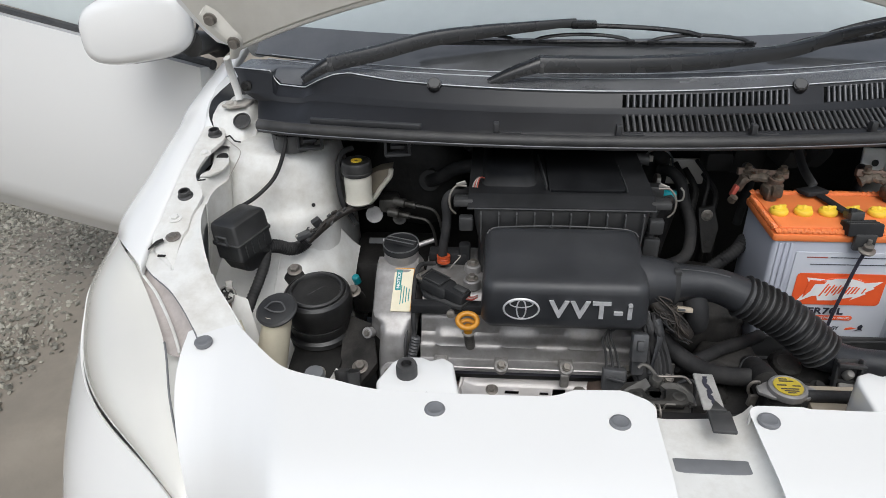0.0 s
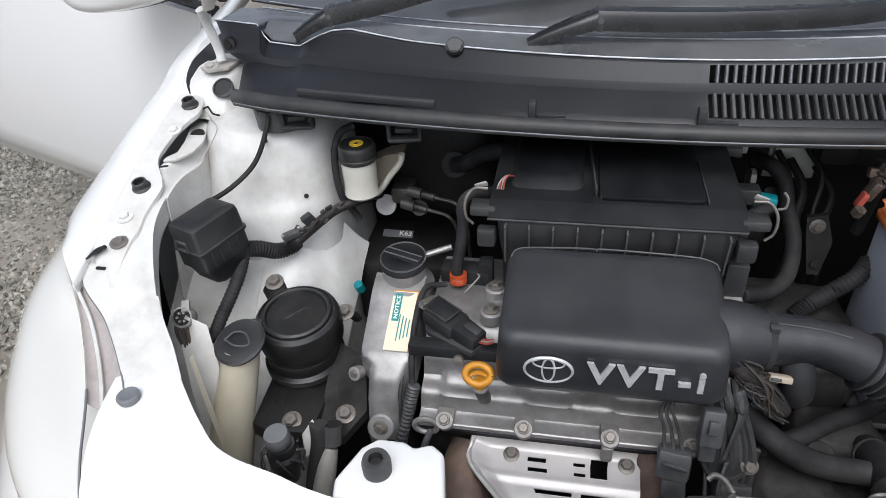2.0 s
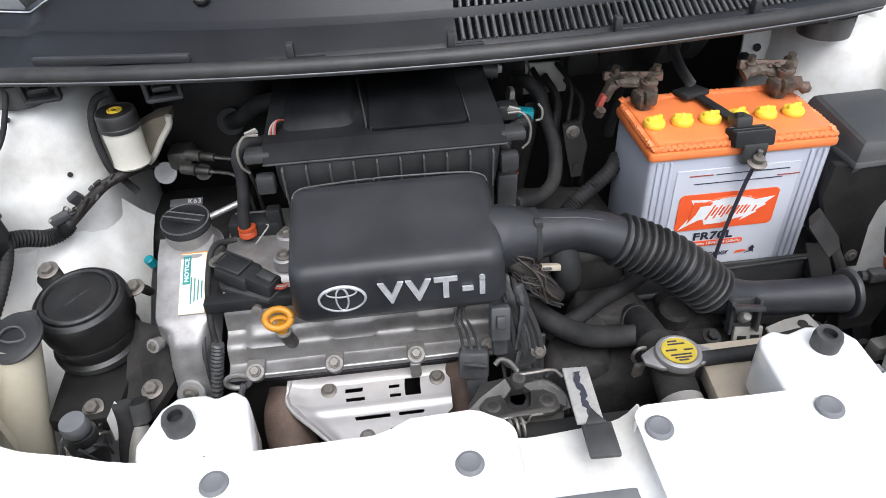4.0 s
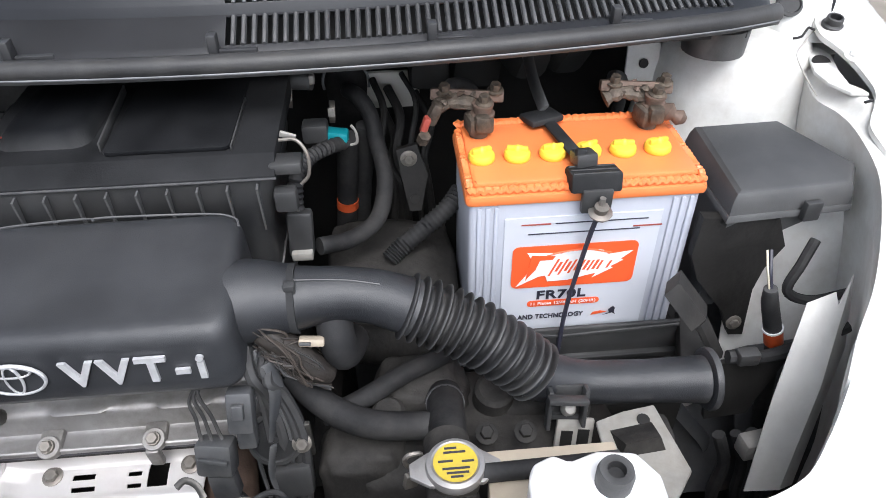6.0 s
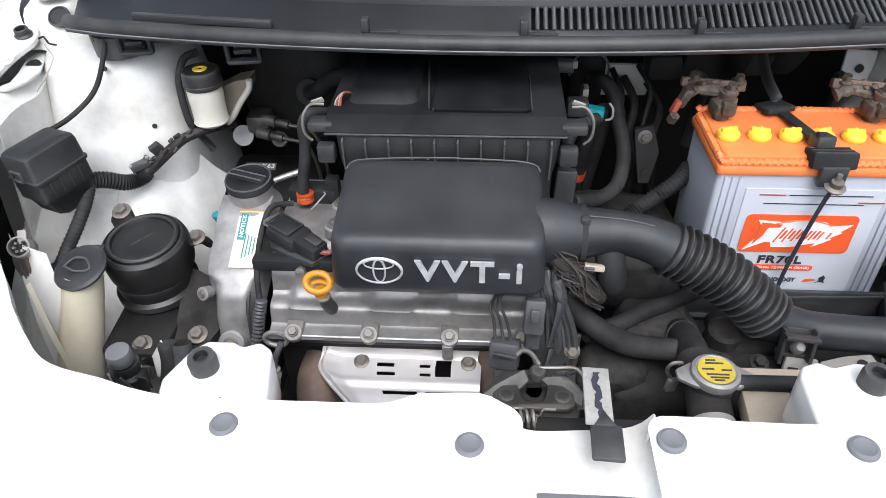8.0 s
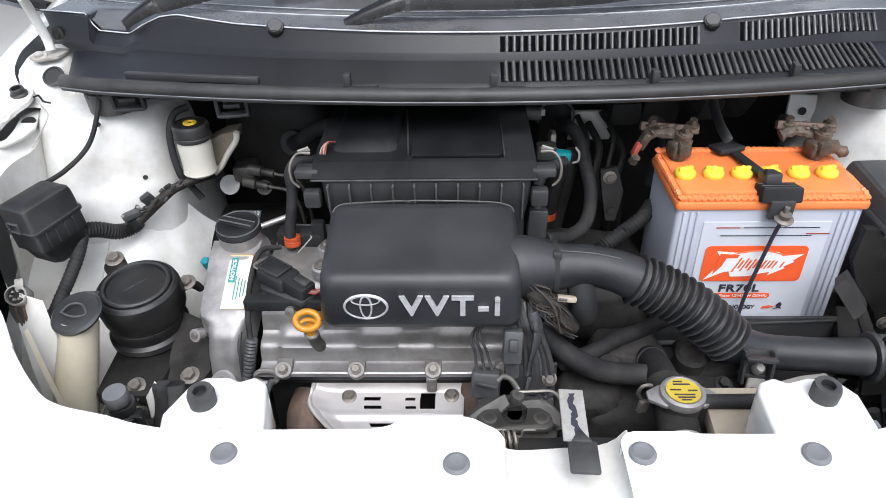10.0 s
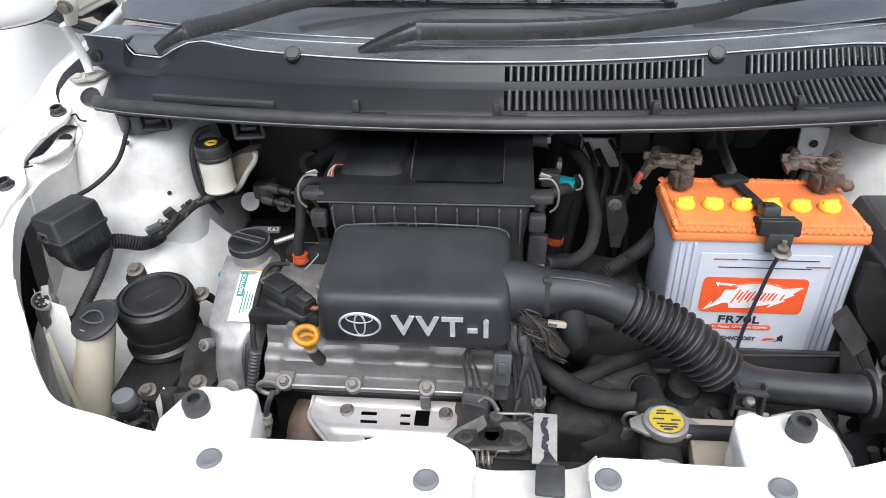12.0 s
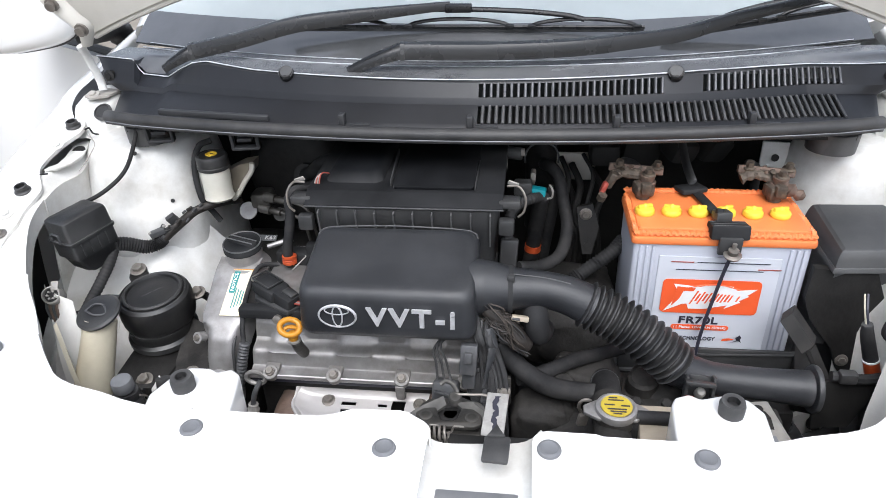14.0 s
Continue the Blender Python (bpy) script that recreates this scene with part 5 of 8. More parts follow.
for s in (-1, 1):
    part("grip_edge", tube([(-0.361 - 0.0245 * 0.94 + s * 0.0017, 0.364 + 0.0245 * 0.34 + s * 0.0048, 0.8180), (-0.361 + 0.0245 * 0.94 + s * 0.0017, 0.364 - 0.0245 * 0.34 + s * 0.0048, 0.8180)], 0.0009, 6, 1), GREYPLASTIC, oilcap, "thin pale grip line")
part("teal_plug", lathe([(0.007, 0), (0.007, 0.014), (0.005, 0.016), (0.0001, 0.016)], (-0.460, 0.470, 0.672), (-0.2, -0.3, 1), 14), TEAL, engine, "small teal plug")
# camshaft sensor, purge pipe and dipstick
sens = part("sensor", box((-0.297, 0.310, 0.781), (0.044, 0.034, 0.018), 0.004, pose(0, 0, 0, 0, 6, -32)), PLASTIC_DEEP, engine, "black sensor with a plug")
part("plug", box((-0.268, 0.290, 0.778), (0.034, 0.024, 0.020), 0.003, pose(0, 0, 0, 0, 8, -32)), PLASTIC_DEEP, sens)
sm = pose(-0.301, 0.3125, 0.7935, 0, 6, -32)
for a, b, w, h in ((0, 0.0125, 0.036, 0.0016), (0, -0.0125, 0.036, 0.0016), (0.0172, 0, 0.0016, 0.026), (-0.0172, 0, 0.0016, 0.026)):
    part("raised_rim", box(sm @ Vector((a, b, 0)), (w, h, 0.003), 0.0005, pose(0, 0, 0, 0, 6, -32)), PLASTIC, sens)
part("plug_clip", box((-0.262, 0.288, 0.789), (0.020, 0.012, 0.004), 0.001, pose(0, 0, 0, 0, 8, -32)), PLASTIC, sens)
for k in range(3):
    part("lead", tube([(-0.254, 0.280 + 0.003 * k, 0.777), (-0.245, 0.275 + 0.003 * k, 0.780), (-0.238, 0.272 + 0.002 * k, 0.786)], 0.0013, 6), PALECONN if k % 2 else REDWIRE, sens)
part("base_plate", prism([(-0.336, 0.350), (-0.318, 0.298), (-0.262, 0.268), (-0.244, 0.290), (-0.262, 0.318), (-0.300, 0.352)], 0.764, 0.771, 0.002), PLASTIC, sens)
part("sensor_top", box((-0.301, 0.3125, 0.7905), (0.034, 0.024, 0.004), 0.0015, pose(0, 0, 0, 0, 6, -32)), PLASTIC_DEEP, sens)
hexbolt(sens, (-0.322, 0.330, 0.783))
sens.location.y -= 0.016
clip = part("hose_clip", lathe([(0.009, -0.006), (0.0108, -0.006), (0.0108, -0.0025), (0.0092, -0.0015), (0.0108, 0.0), (0.0092, 0.0015), (0.0108, 0.003), (0.0108, 0.006), (0.009, 0.006)], (-0.295, 0.372, 0.782), (0, 0.1, 1), 20), CLIPORANGE, engine, "bright orange hose clip")
part("breather_hose", tube([(-0.297, 0.372, 0.772), (-0.296, 0.374, 0.80), (-0.292, 0.380, 0.823), (-0.290, 0.390, 0.848), (-0.292, 0.400, 0.868), (-0.2835, 0.410, 0.878), (-0.265, 0.430, 0.870), (-0.25, 0.46, 0.865)], 0.0072, 14), HOSE, engine, "black breather hose")
part("coil_channel", box((-0.288, 0.392, 0.776), (0.062, 0.026, 0.022), 0.004, pose(0, 0, 0, 0, 0, -3)), PLASTIC_DEEP, engine, "black coil wiring channel")
part("channel_post", box((-0.262, 0.388, 0.784), (0.018, 0.018, 0.036), 0.004), PLASTIC_DEEP, engine)
part("coil_wire", tube([(-0.272, 0.378, 0.785), (-0.268, 0.366, 0.790), (-0.276, 0.356, 0.784), (-0.284, 0.350, 0.777)], 0.0010, 6), PALECONN, engine)
part("sensor_wire", tube([(-0.308, 0.36, 0.78), (-0.33, 0.34, 0.786), (-0.334, 0.30, 0.772), (-0.332, 0.262, 0.75), (-0.330, 0.246, 0.72)], 0.0036, 10), HOSE, engine)
part("corrugated_sleeve", tube([(-0.327, 0.244, 0.722), (-0.332, 0.238, 0.700), (-0.338, 0.234, 0.672), (-0.346, 0.228, 0.640), (-0.350, 0.226, 0.61)], [0.0080 if i % 2 else 0.0066 for i in range(41)], 10, 10), GREYPLASTIC, engine, "grey corrugated wire sleeve")
knock = part("lower_plug", box((-0.319, 0.2065, 0.621), (0.015, 0.013, 0.020), 0.003, pose(0, 0, 0, -20, 12, 10)), PALECONN, engine, "dusty pale sensor plug")
part("plug_collar", lathe([(0.0085, 0), (0.0090, 0.003), (0.0070, 0.006), (0.0070, 0.012), (0.0001, 0.012)], (-0.317, 0.207, 0.632), (0.15, 0.1, 1), 12), PALECONN, knock)
part("plug_lock", box((-0.322, 0.199, 0.624), (0.006, 0.003, 0.010), 0.001, pose(0, 0, 0, -20, 12, 10)), GREYPLASTIC, knock)
part("plug_lead", tube([(-0.316, 0.208, 0.642), (-0.312, 0.213, 0.660), (-0.306, 0.225, 0.672)], 0.0038, 8), GREYPLASTIC, engine)
part("loose_lead", tube([(-0.330, 0.202, 0.618), (-0.345, 0.195, 0.625), (-0.350, 0.190, 0.640), (-0.348, 0.195, 0.66)], 0.0016, 6), PALECONN, engine)
stick = part("dipstick", tube([(-0.2505 + 0.0138 * math.cos(t), 0.226 + 0.006 * math.sin(t), 0.766 + 0.0085 * math.sin(t)) for t in np.arange(25) * math.pi / 12], 0.0040, 10, 1), HANDLE, engine, "amber plastic dipstick ring")
part("stick_funnel", tube([(-0.2505 + 0.0100 * math.cos(t), 0.229 + 0.004 * math.sin(t), 0.7575 + 0.0045 * math.sin(t)) for t in np.arange(25) * math.pi / 12], 0.0030, 8, 1), HANDLE, stick)
part("stick_stem", lathe([(0.0062, 0), (0.0066, 0.004), (0.0055, 0.010), (0.005, 0.012), (0.0001, 0.012)], (-0.250, 0.231, 0.743), (0, 0, 1), 14), HANDLE, stick)
part("stick_collar", lathe([(0.0085, 0), (0.0092, 0.002), (0.0085, 0.004), (0.0001, 0.004)], (-0.2495, 0.232, 0.739), (0, 0, 1), 16), PALECONN, engine, "pale collar on the dipstick tube")
part("stick_tube", tube([(-0.2495, 0.233, 0.741), (-0.2485, 0.241, 0.722), (-0.2475, 0.254, 0.702)], 0.0078, 12), LATCHM, engine, "grimy dipstick tube")
part("tray_bolt", lathe([(0.006, 0), (0.006, 0.006), (0.0001, 0.007)], (-0.276, 0.252, 0.760), (0, -1, 0.3), 12), STEEL, engine)


# exhaust heat shield with punched slots
def shield_x(y):
    return float(np.interp(y, [0.10, 0.125, 0.16, 0.213, 0.226, 0.245], [-0.170, -0.182, -0.208, -0.262, -0.265, -0.258])), float(np.interp(y, [0.10, 0.180, 0.192, 0.245], [-0.088, -0.084, -0.070, -0.068]))


def shield_fn(u, y):
    z = float(np.interp(y, [0.10, 0.125, 0.145, 0.168, 0.185, 0.198, 0.204, 0.210, 0.224, 0.236, 0.240, 0.245], [0.585, 0.602, 0.614, 0.622, 0.627, 0.629, 0.634, 0.6335, 0.6365, 0.640, 0.645, 0.656]))
    xl, xr = shield_x(y)
    lip = max(0, (0.14 - u) / 0.14)
    return xl + (xr - xl) * u, y, z + 0.012 * lip ** 1.5 - 0.010 * max(0, (0.03 - u) / 0.03)


sl = []
for x0, x1, y0, y1 in ((-0.195, -0.174, 0.2245, 0.2295), (-0.194, -0.172, 0.2130, 0.2178), (-0.143, -0.130, 0.2245, 0.2285), (-0.142, -0.129, 0.2130, 0.2172), (-0.124, -0.105, 0.2130, 0.2345), (-0.184, -0.143, 0.1895, 0.1945), (-0.133, -0.103, 0.1898, 0.1945), (-0.144, -0.119, 0.1715, 0.1762)):
    xl, xr = shield_x((y0 + y1) / 2)
    sl.append(((x0 - xl) / (xr - xl), (x1 - xl) / (xr - xl), y0, y1))
us = sorted({i / 40 for i in range(41)} | {s for a in sl for s in a[:2]})
vs = sorted({round(0.10 + 0.145 * i / 44, 5) for i in range(45)} | {s for a in sl for s in a[2:]})
manifold = thing("exhaust_heat_shield", (-0.17, 0.2, 0.52), "bare metal exhaust heat shield with punched slots", "heat shield")
part("plate", sheet(shield_fn, us, vs, sl, thick=0.0015), SHIELD, manifold, "pressed aluminised plate", 40)
for p in ((-0.214, 0.230, 0.638), (-0.084, 0.231, 0.639), (-0.171, 0.168, 0.622)):
    hexbolt(manifold, p, (0, -0.3, 1), 0.0062, 0.007, 0.0095, STEEL)
part("shield_edge", tube([shield_fn(0.0, 0.10 + 0.145 * i / 12) for i in range(13)], 0.0022, 6, 2), SHIELD, manifold)
part("manifold_pipe", tube([(-0.262, 0.25, 0.62), (-0.268, 0.22, 0.605), (-0.255, 0.18, 0.58), (-0.23, 0.15, 0.52), (-0.2, 0.15, 0.42)], 0.028, 16), RUST, manifold, "rust-brown exhaust pipe")
part("manifold_end", tube([(-0.055, 0.26, 0.64), (-0.050, 0.22, 0.60), (-0.06, 0.19, 0.54), (-0.08, 0.17, 0.45)], 0.026, 16), RUST, manifold)

# ---- battery ----
bat = thing("battery", (0.316, 0.42, 0.63), "grey and orange car battery with yellow vent caps", "car battery")
BX0, BX1, BY0, BY1 = 0.2005, 0.4325, 0.362, 0.488
case = part("case", prism(rounded(BX0, BX1, BY0, BY1, 0.006, 3), 0.632, 0.834, 0.002), GREYCASE, bat, "light grey plastic case")
for x0 in (BX0 + 0.006, BX1 - 0.030):
    for i in range(3):
        part("case_rib", box((x0 + 0.004 + i * 0.0085, BY0 - 0.0008, 0.734), (0.0050, 0.004, 0.190), 0.0018), GREYCASE, case)
part("front_label", box(((BX0 + BX1) / 2, BY0 - 0.0006, 0.728), (0.160, 0.002, 0.172), 0.0), LABELGREY, case, "printed silver-grey label")
lidb = part("lid", prism(rounded(BX0 - 0.004, BX1 + 0.004, BY0 - 0.004, BY1 + 0.004, 0.006, 3), 0.832, 0.8435, 0.003), ORANGE, bat, "bright orange plastic lid")
part("lid_step", prism(rounded(BX0 + 0.004, BX1 - 0.004, BY0 + 0.006, BY1 - 0.002, 0.005, 3), 0.842, 0.8535, 0.003), ORANGE, lidb)
wave = [(BX0 + 0.001, BY0 + 0.008 + 0.110 * i / 60, 0.8475 + 0.0022 * math.sin(i * 1.5)) for i in range(61)]
part("scalloped_edge", tube(wave, 0.0042, 8, 1), ORANGE, lidb)
part("scalloped_edge", tube([(BX1 - 0.001, y, z) for x, y, z in wave], 0.0042, 8, 1), ORANGE, lidb)
part("front_edge", tube([(BX0 + (BX1 - BX0) * i / 120, BY0 + 0.002, 0.8470 + 0.0016 * math.sin(i * 1.5)) for i in range(121)], 0.0040, 8, 1), ORANGE, lidb)
part("back_edge", tube([(BX0 + (BX1 - BX0) * i / 120, BY1 - 0.003, 0.853 + 0.0022 * math.sin(i * 1.6)) for i in range(121)], 0.0050, 8, 1), ORANGE, lidb)
for i in range(6):
    x = 0.2185 + i * 0.0362
    cap = part("vent_cap", lathe([(0.0122, 0), (0.0136, 0.002), (0.0136, 0.006), (0.0122, 0.0085), (0.0090, 0.0098), (0.0001, 0.0100)], (x, 0.411, 0.853), (0, 0, 1), 24), YELLOW, bat, "yellow vent cap")
    a = (0.35, -0.25, 0.1, 0.5, -0.1, 0.3)[i]
    part("grip_fin", box((x, 0.411, 0.8635), (0.0215, 0.0050, 0.0075), 0.0018, pose(0, 0, 0, 0, 0, math.degrees(a))), YELLOW, cap)
    part("grip_nub", lathe([(0.0050, 0), (0.0040, 0.0055), (0.0015, 0.0080), (0.0001, 0.0082)], (x, 0.411, 0.8605), (0, -0.1, 1), 12), YELLOW, cap)


def on_case(x, z, dy=-0.0022):
    return pose(x, BY0 + dy, z, 90, 0, 0)


part("logo_plate", prism([(x, -z) for x, z in rounded(-0.065, 0.067, -0.0285, 0.0275, 0.007)], 0, 0.0008, 0, on_case(0.311, 0.751) @ Matrix.Diagonal((1, -1, 1, 1))), REDORANGE, case, "orange-red badge with slanted white strokes")
SHEAR = Matrix(((1, 0.42, 0, 0), (0, 1, 0, 0), (0, 0, 1, 0), (0, 0, 0, 1)))


def flat_shape(name, poly, material, dy, m=None):
    one = bmesh.new()
    one.faces.new([one.verts.new((x, z, 0)) for x, z in poly])
    solid = bmesh.ops.extrude_face_region(one, geom=one.faces[:])
    bmesh.ops.translate(one, vec=(0, 0, 0.0004), verts=[g for g in solid["geom"] if isinstance(g, bmesh.types.BMVert)])
    bmesh.ops.recalc_face_normals(one, faces=one.faces)
    bmesh.ops.transform(one, matrix=on_case(0.311, 0.751, dy) @ (m or Matrix.Identity(4)), verts=one.verts)
    part(name, one, material, case)


flat_shape("burst", [(-0.060, -0.026), (-0.044, -0.002), (-0.041, 0.004), (-0.050, 0.020), (-0.014, 0.0165), (-0.004, 0.0195), (0.014, 0.0205), (0.030, 0.0180), (0.036, 0.0120), (0.062, 0.0150), (0.050, 0.0045), (0.053, 0.003), (0.040, -0.005), (0.043, -0.007), (0.022, -0.0190), (0.026, -0.0125), (-0.004, -0.0200), (-0.026, -0.0205), (-0.029, -0.0120), (-0.036, -0.0130)], WHITEINK, -0.0032)
flat_shape("burst_core", [(-0.045, 0.0165), (-0.020, 0.0140), (-0.0225, 0.0095), (-0.036, 0.0090), (-0.040, -0.0030), (-0.050, -0.0170)], REDORANGE, -0.0036)
for k in range(7):
    x, h = -0.020 + 0.0098 * k, 0.0255 - 0.0022 * k
    flat_shape("gap_stroke", [(x - 0.0011, -h / 2), (x + 0.0011, -h / 2), (x + 0.0011, h / 2 - 0.003), (x - 0.0011, h / 2 - 0.003)], REDORANGE, -0.0036, SHEAR)
for k in range(5):
    x = -0.0151 + 0.0098 * k
    flat_shape("slant", [(x - 0.0014, -0.0070), (x + 0.0014, -0.0070), (x + 0.0014, 0.0055), (x - 0.0014, 0.0055)], REDORANGE, -0.0036, SHEAR)
part("sweep", tube([(0.282, BY0 - 0.0038, 0.7660), (0.300, BY0 - 0.0038, 0.7705), (0.325, BY0 - 0.0038, 0.7715), (0.350, BY0 - 0.0038, 0.7650)], 0.0009, 6, squash=0.4), REDORANGE, case)
part("model_text", lettering("FR70L", 0.054, 0.0125, on_case(0.3025, 0.7105, -0.0026), 0.0006, 0.03), INK, case, "bold black model number")
part("rating_bar", prism([(x, z) for x, z in rounded(-0.040, 0.040, -0.0042, 0.0042, 0.004)], 0, 0.0006, 0, on_case(0.3055, 0.6980)), REDORANGE, case)
part("rating_text", lettering("11 Plates 12V45AH (20HR)", 0.072, 0.0052, on_case(0.3055, 0.6980, -0.0034), 0.0004, 0.01), WHITEINK, case)
part("tech_text", lettering("AND TECHNOLOGY", 0.074, 0.0066, on_case(0.2930, 0.6785, -0.0026), 0.0006, 0.02), INK, case)
flat_shape("small_print", [(0.028, -0.0755), (0.036, -0.0745), (0.046, -0.0720), (0.038, -0.0700), (0.030, -0.0715)], REDORANGE, -0.0026)
flat_shape("emblem", [(0.042, -0.0770), (0.049, -0.0735), (0.047, -0.0690), (0.052, -0.0640), (0.055, -0.0675), (0.054, -0.0720), (0.056, -0.0770), (0.052, -0.0740)], INK, -0.0028)
for z, x, w in ((0.806, 0.335, 0.095), (0.794, 0.318, 0.115)):
    part("level_line", box((x, BY0 - 0.0022, z), (w, 0.0006, 0.0011), 0.0), INK, case)
for z, x in ((0.806, 0.268), (0.797, 0.383)):
    part("level_print", box((x, BY0 - 0.0022, z), (0.030, 0.0006, 0.0014), 0.0), REDWIRE, case)
for x, q in ((0.222, 0), (0.405, 1)):
    term = thing("battery_terminal", (x, 0.470, 0.857), "corroded lead clamp with bolts on the battery post" if not q else "corroded lead clamp with crusted brown bolt on the battery post", "battery terminal", "battery terminals")
    part("post", lathe([(0.010, 0), (0.0092, 0.024), (0.0001, 0.025)], (x, 0.462, 0.853), (0, 0, 1), 18), LEAD, term)
    part("clamp", box((x, 0.462, 0.868), (0.028, 0.026, 0.020), 0.005, pose(0, 0, 0, 0, 0, 12)), LEAD, term)
    part("clamp_jaw", box((x + 0.002, 0.448, 0.874), (0.016, 0.014, 0.018), 0.004), LEAD, term)
    rng = random.Random(21 + q)
    crust = [(x - 0.046, 0.476, 0.880), (x - 0.028, 0.478, 0.886), (x - 0.006, 0.474, 0.884), (x + 0.012, 0.468, 0.880)]
    part("bridge", tube(crust, [rng.uniform(0.006, 0.0105) for _ in range(14)], 9, 5, squash=0.6), LEAD, term, "crusted bridge", 25)
    part("back_plate", box((x - 0.010, 0.486, 0.888), (0.078, 0.012, 0.012), 0.002, pose(0, 0, 0, -20, 3, -5)), RUST, term)
    for k in range(9):
        part("crumb", lathe([(0.0001, -0.003), (rng.uniform(0.003, 0.006), 0.0), (0.0001, rng.uniform(0.003, 0.005))], (x - 0.045 + 0.055 * rng.random(), 0.468 + 0.02 * rng.random(), 0.884 + 0.012 * rng.random()), (rng.uniform(-1, 1), rng.uniform(-1, 1), 1), 6), RUST if k % 2 else LEAD, term)
    part("clamp_stack", lathe([(0.013, 0), (0.013, 0.005), (0.010, 0.006), (0.010, 0.012), (0.0115, 0.013), (0.0115, 0.016), (0.0001, 0.017)], (x + 0.004, 0.464, 0.874), (0, -0.1, 1), 10), RUST, term, "stack of rusty washers")
    for dx, dy, dz in ((-0.034, 0.486, 0.893), (0.005, 0.462, 0.890), (0.020, 0.484, 0.892)):
        hexbolt(term, (x + dx, dy, dz), (0, -0.2, 1), 0.0058, 0.010, 0.009, LEAD)
    if q:
        part("crusted_bolt", tube([(x + 0.002, 0.468, 0.880), (x + 0.018, 0.456, 0.872), (x + 0.036, 0.450, 0.864)], [0.009, 0.012, 0.007, 0.011, 0.006, 0.009, 0.004], 9), RUST, term)
    else:
        part("drop_arm", box((x - 0.046, 0.472, 0.876), (0.012, 0.016, 0.026), 0.004, pose(0, 0, 0, 0, 25, 0)), LEAD, term)
        part("red_cover", box((x - 0.056, 0.466, 0.866), (0.008, 0.012, 0.020), 0.003, pose(0, 0, 0, 0, 20, 0)), REDWIRE, term, "faded red terminal boot")
        part("nut", lathe([(0.007, 0), (0.007, 0.010), (0.0001, 0.011)], (x - 0.060, 0.460, 0.850), (0.3, -0.4, 1), 6), LEAD, term)
    part("cable", tube([(x - 0.03, 0.492, 0.888), (x - 0.02, 0.53, 0.88), (x + 0.01, 0.58, 0.84), (x + 0.01, 0.60, 0.74)], 0.008, 10), HOSE, term)

hold = thing("battery_clamp", (0.318, 0.40, 0.64), "black steel battery hold-down strap with hooked rod", "battery clamp")
part("strap", box((0.3055, 0.428, 0.862), (0.014, 0.105, 0.004), 0.002, pose(0, 0, 0, -4, 0, 8)), PLASTIC_DEEP, hold)
part("strap_pad", box((0.293, 0.480, 0.8605), (0.040, 0.030, 0.008), 0.003, pose(0, 0, 0, -6, 0, 20)), PLASTIC_DEEP, hold, "torn black rubber pad")
part("clamp_tooth", box((0.310, 0.380, 0.872), (0.010, 0.008, 0.012), 0.002, pose(0, 0, 0, -20, 8, 10)), PLASTIC_DEEP, hold)
part("strap_rise", tube([(0.297, 0.488, 0.866), (0.292, 0.53, 0.882), (0.285, 0.57, 0.92)], 0.007, 8, squash=0.4), PLASTIC, hold)
part("clamp_block", box((0.3215, 0.366, 0.853), (0.050, 0.030, 0.020), 0.003, pose(0, 0, 0, -14, 0, 0)), PLASTIC_DEEP, hold, "moulded black clamp block")
for dy in (0.356, 0.366, 0.376):
    part("clamp_rib", box((0.3215, dy, 0.8615 + (dy - 0.366) * -0.2), (0.046, 0.0025, 0.005), 0.001, pose(0, 0, 0, -14, 0, 0)), PLASTIC, hold)
part("clamp_lip", box((0.3225, 0.351, 0.838), (0.030, 0.008, 0.026), 0.002), PLASTIC, hold)
part("clamp_ear", box((0.315, 0.384, 0.866), (0.022, 0.022, 0.014), 0.003, pose(0, 0, 0, -10, 0, 8)), PLASTIC, hold)
part("stud", tube([(0.325, 0.343, 0.830), (0.3255, 0.342, 0.846)], 0.0032, 8, 1), STEEL, hold)
part("wing_nut", lathe([(0.011, 0), (0.012, 0.003), (0.007, 0.005), (0.007, 0.011), (0.0001, 0.0115)], (0.325, 0.343, 0.827), (0, -0.25, 1), 12), STEEL, hold, "rusty zinc nut and washer")
part("rod", tube([(0.325, 0.344, 0.830), (0.318, 0.346, 0.79), (0.305, 0.345, 0.70), (0.299, 0.335, 0.625)], 0.0026, 8), INK, hold, "thin black threaded rod")
tray = thing("battery_tray", (0.32, 0.42, 0.62), "black battery tray on a grimy bracket", "battery tray")
part("tray_floor", prism(rounded(0.185, 0.452, 0.335, 0.50, 0.012), 0.622, 0.632, 0.003), PLASTIC, tray)
part("tray_lip", box((0.325, 0.346, 0.648), (0.262, 0.006, 0.048), 0.003), PLASTIC, tray)
part("lip_roll", tube([(0.200, 0.343, 0.671), (0.250, 0.343, 0.668), (0.300, 0.343, 0.662), (0.360, 0.343, 0.664), (0.450, 0.343, 0.668)], 0.0022, 8), PLASTIC, tray, "wavy rolled edge")
part("tray_strut", box((0.445, 0.318, 0.650), (0.030, 0.10, 0.024), 0.004, pose(0, 0, 0, 22, 0, -14)), GRIME_HOLE, tray)
part("tray_leg", box((0.37, 0.30, 0.55), (0.12, 0.05, 0.14), 0.01), BAY, tray)

# ---- fuse box ----
fuse = thing("fuse_box", (0.53, 0.39, 0.66), "dull black fuse box with a lidded top", "fuse box")
F0 = [(0.457, 0.343), (0.585, 0.352), (0.603, 0.380), (0.560, 0.476), (0.458, 0.472)]


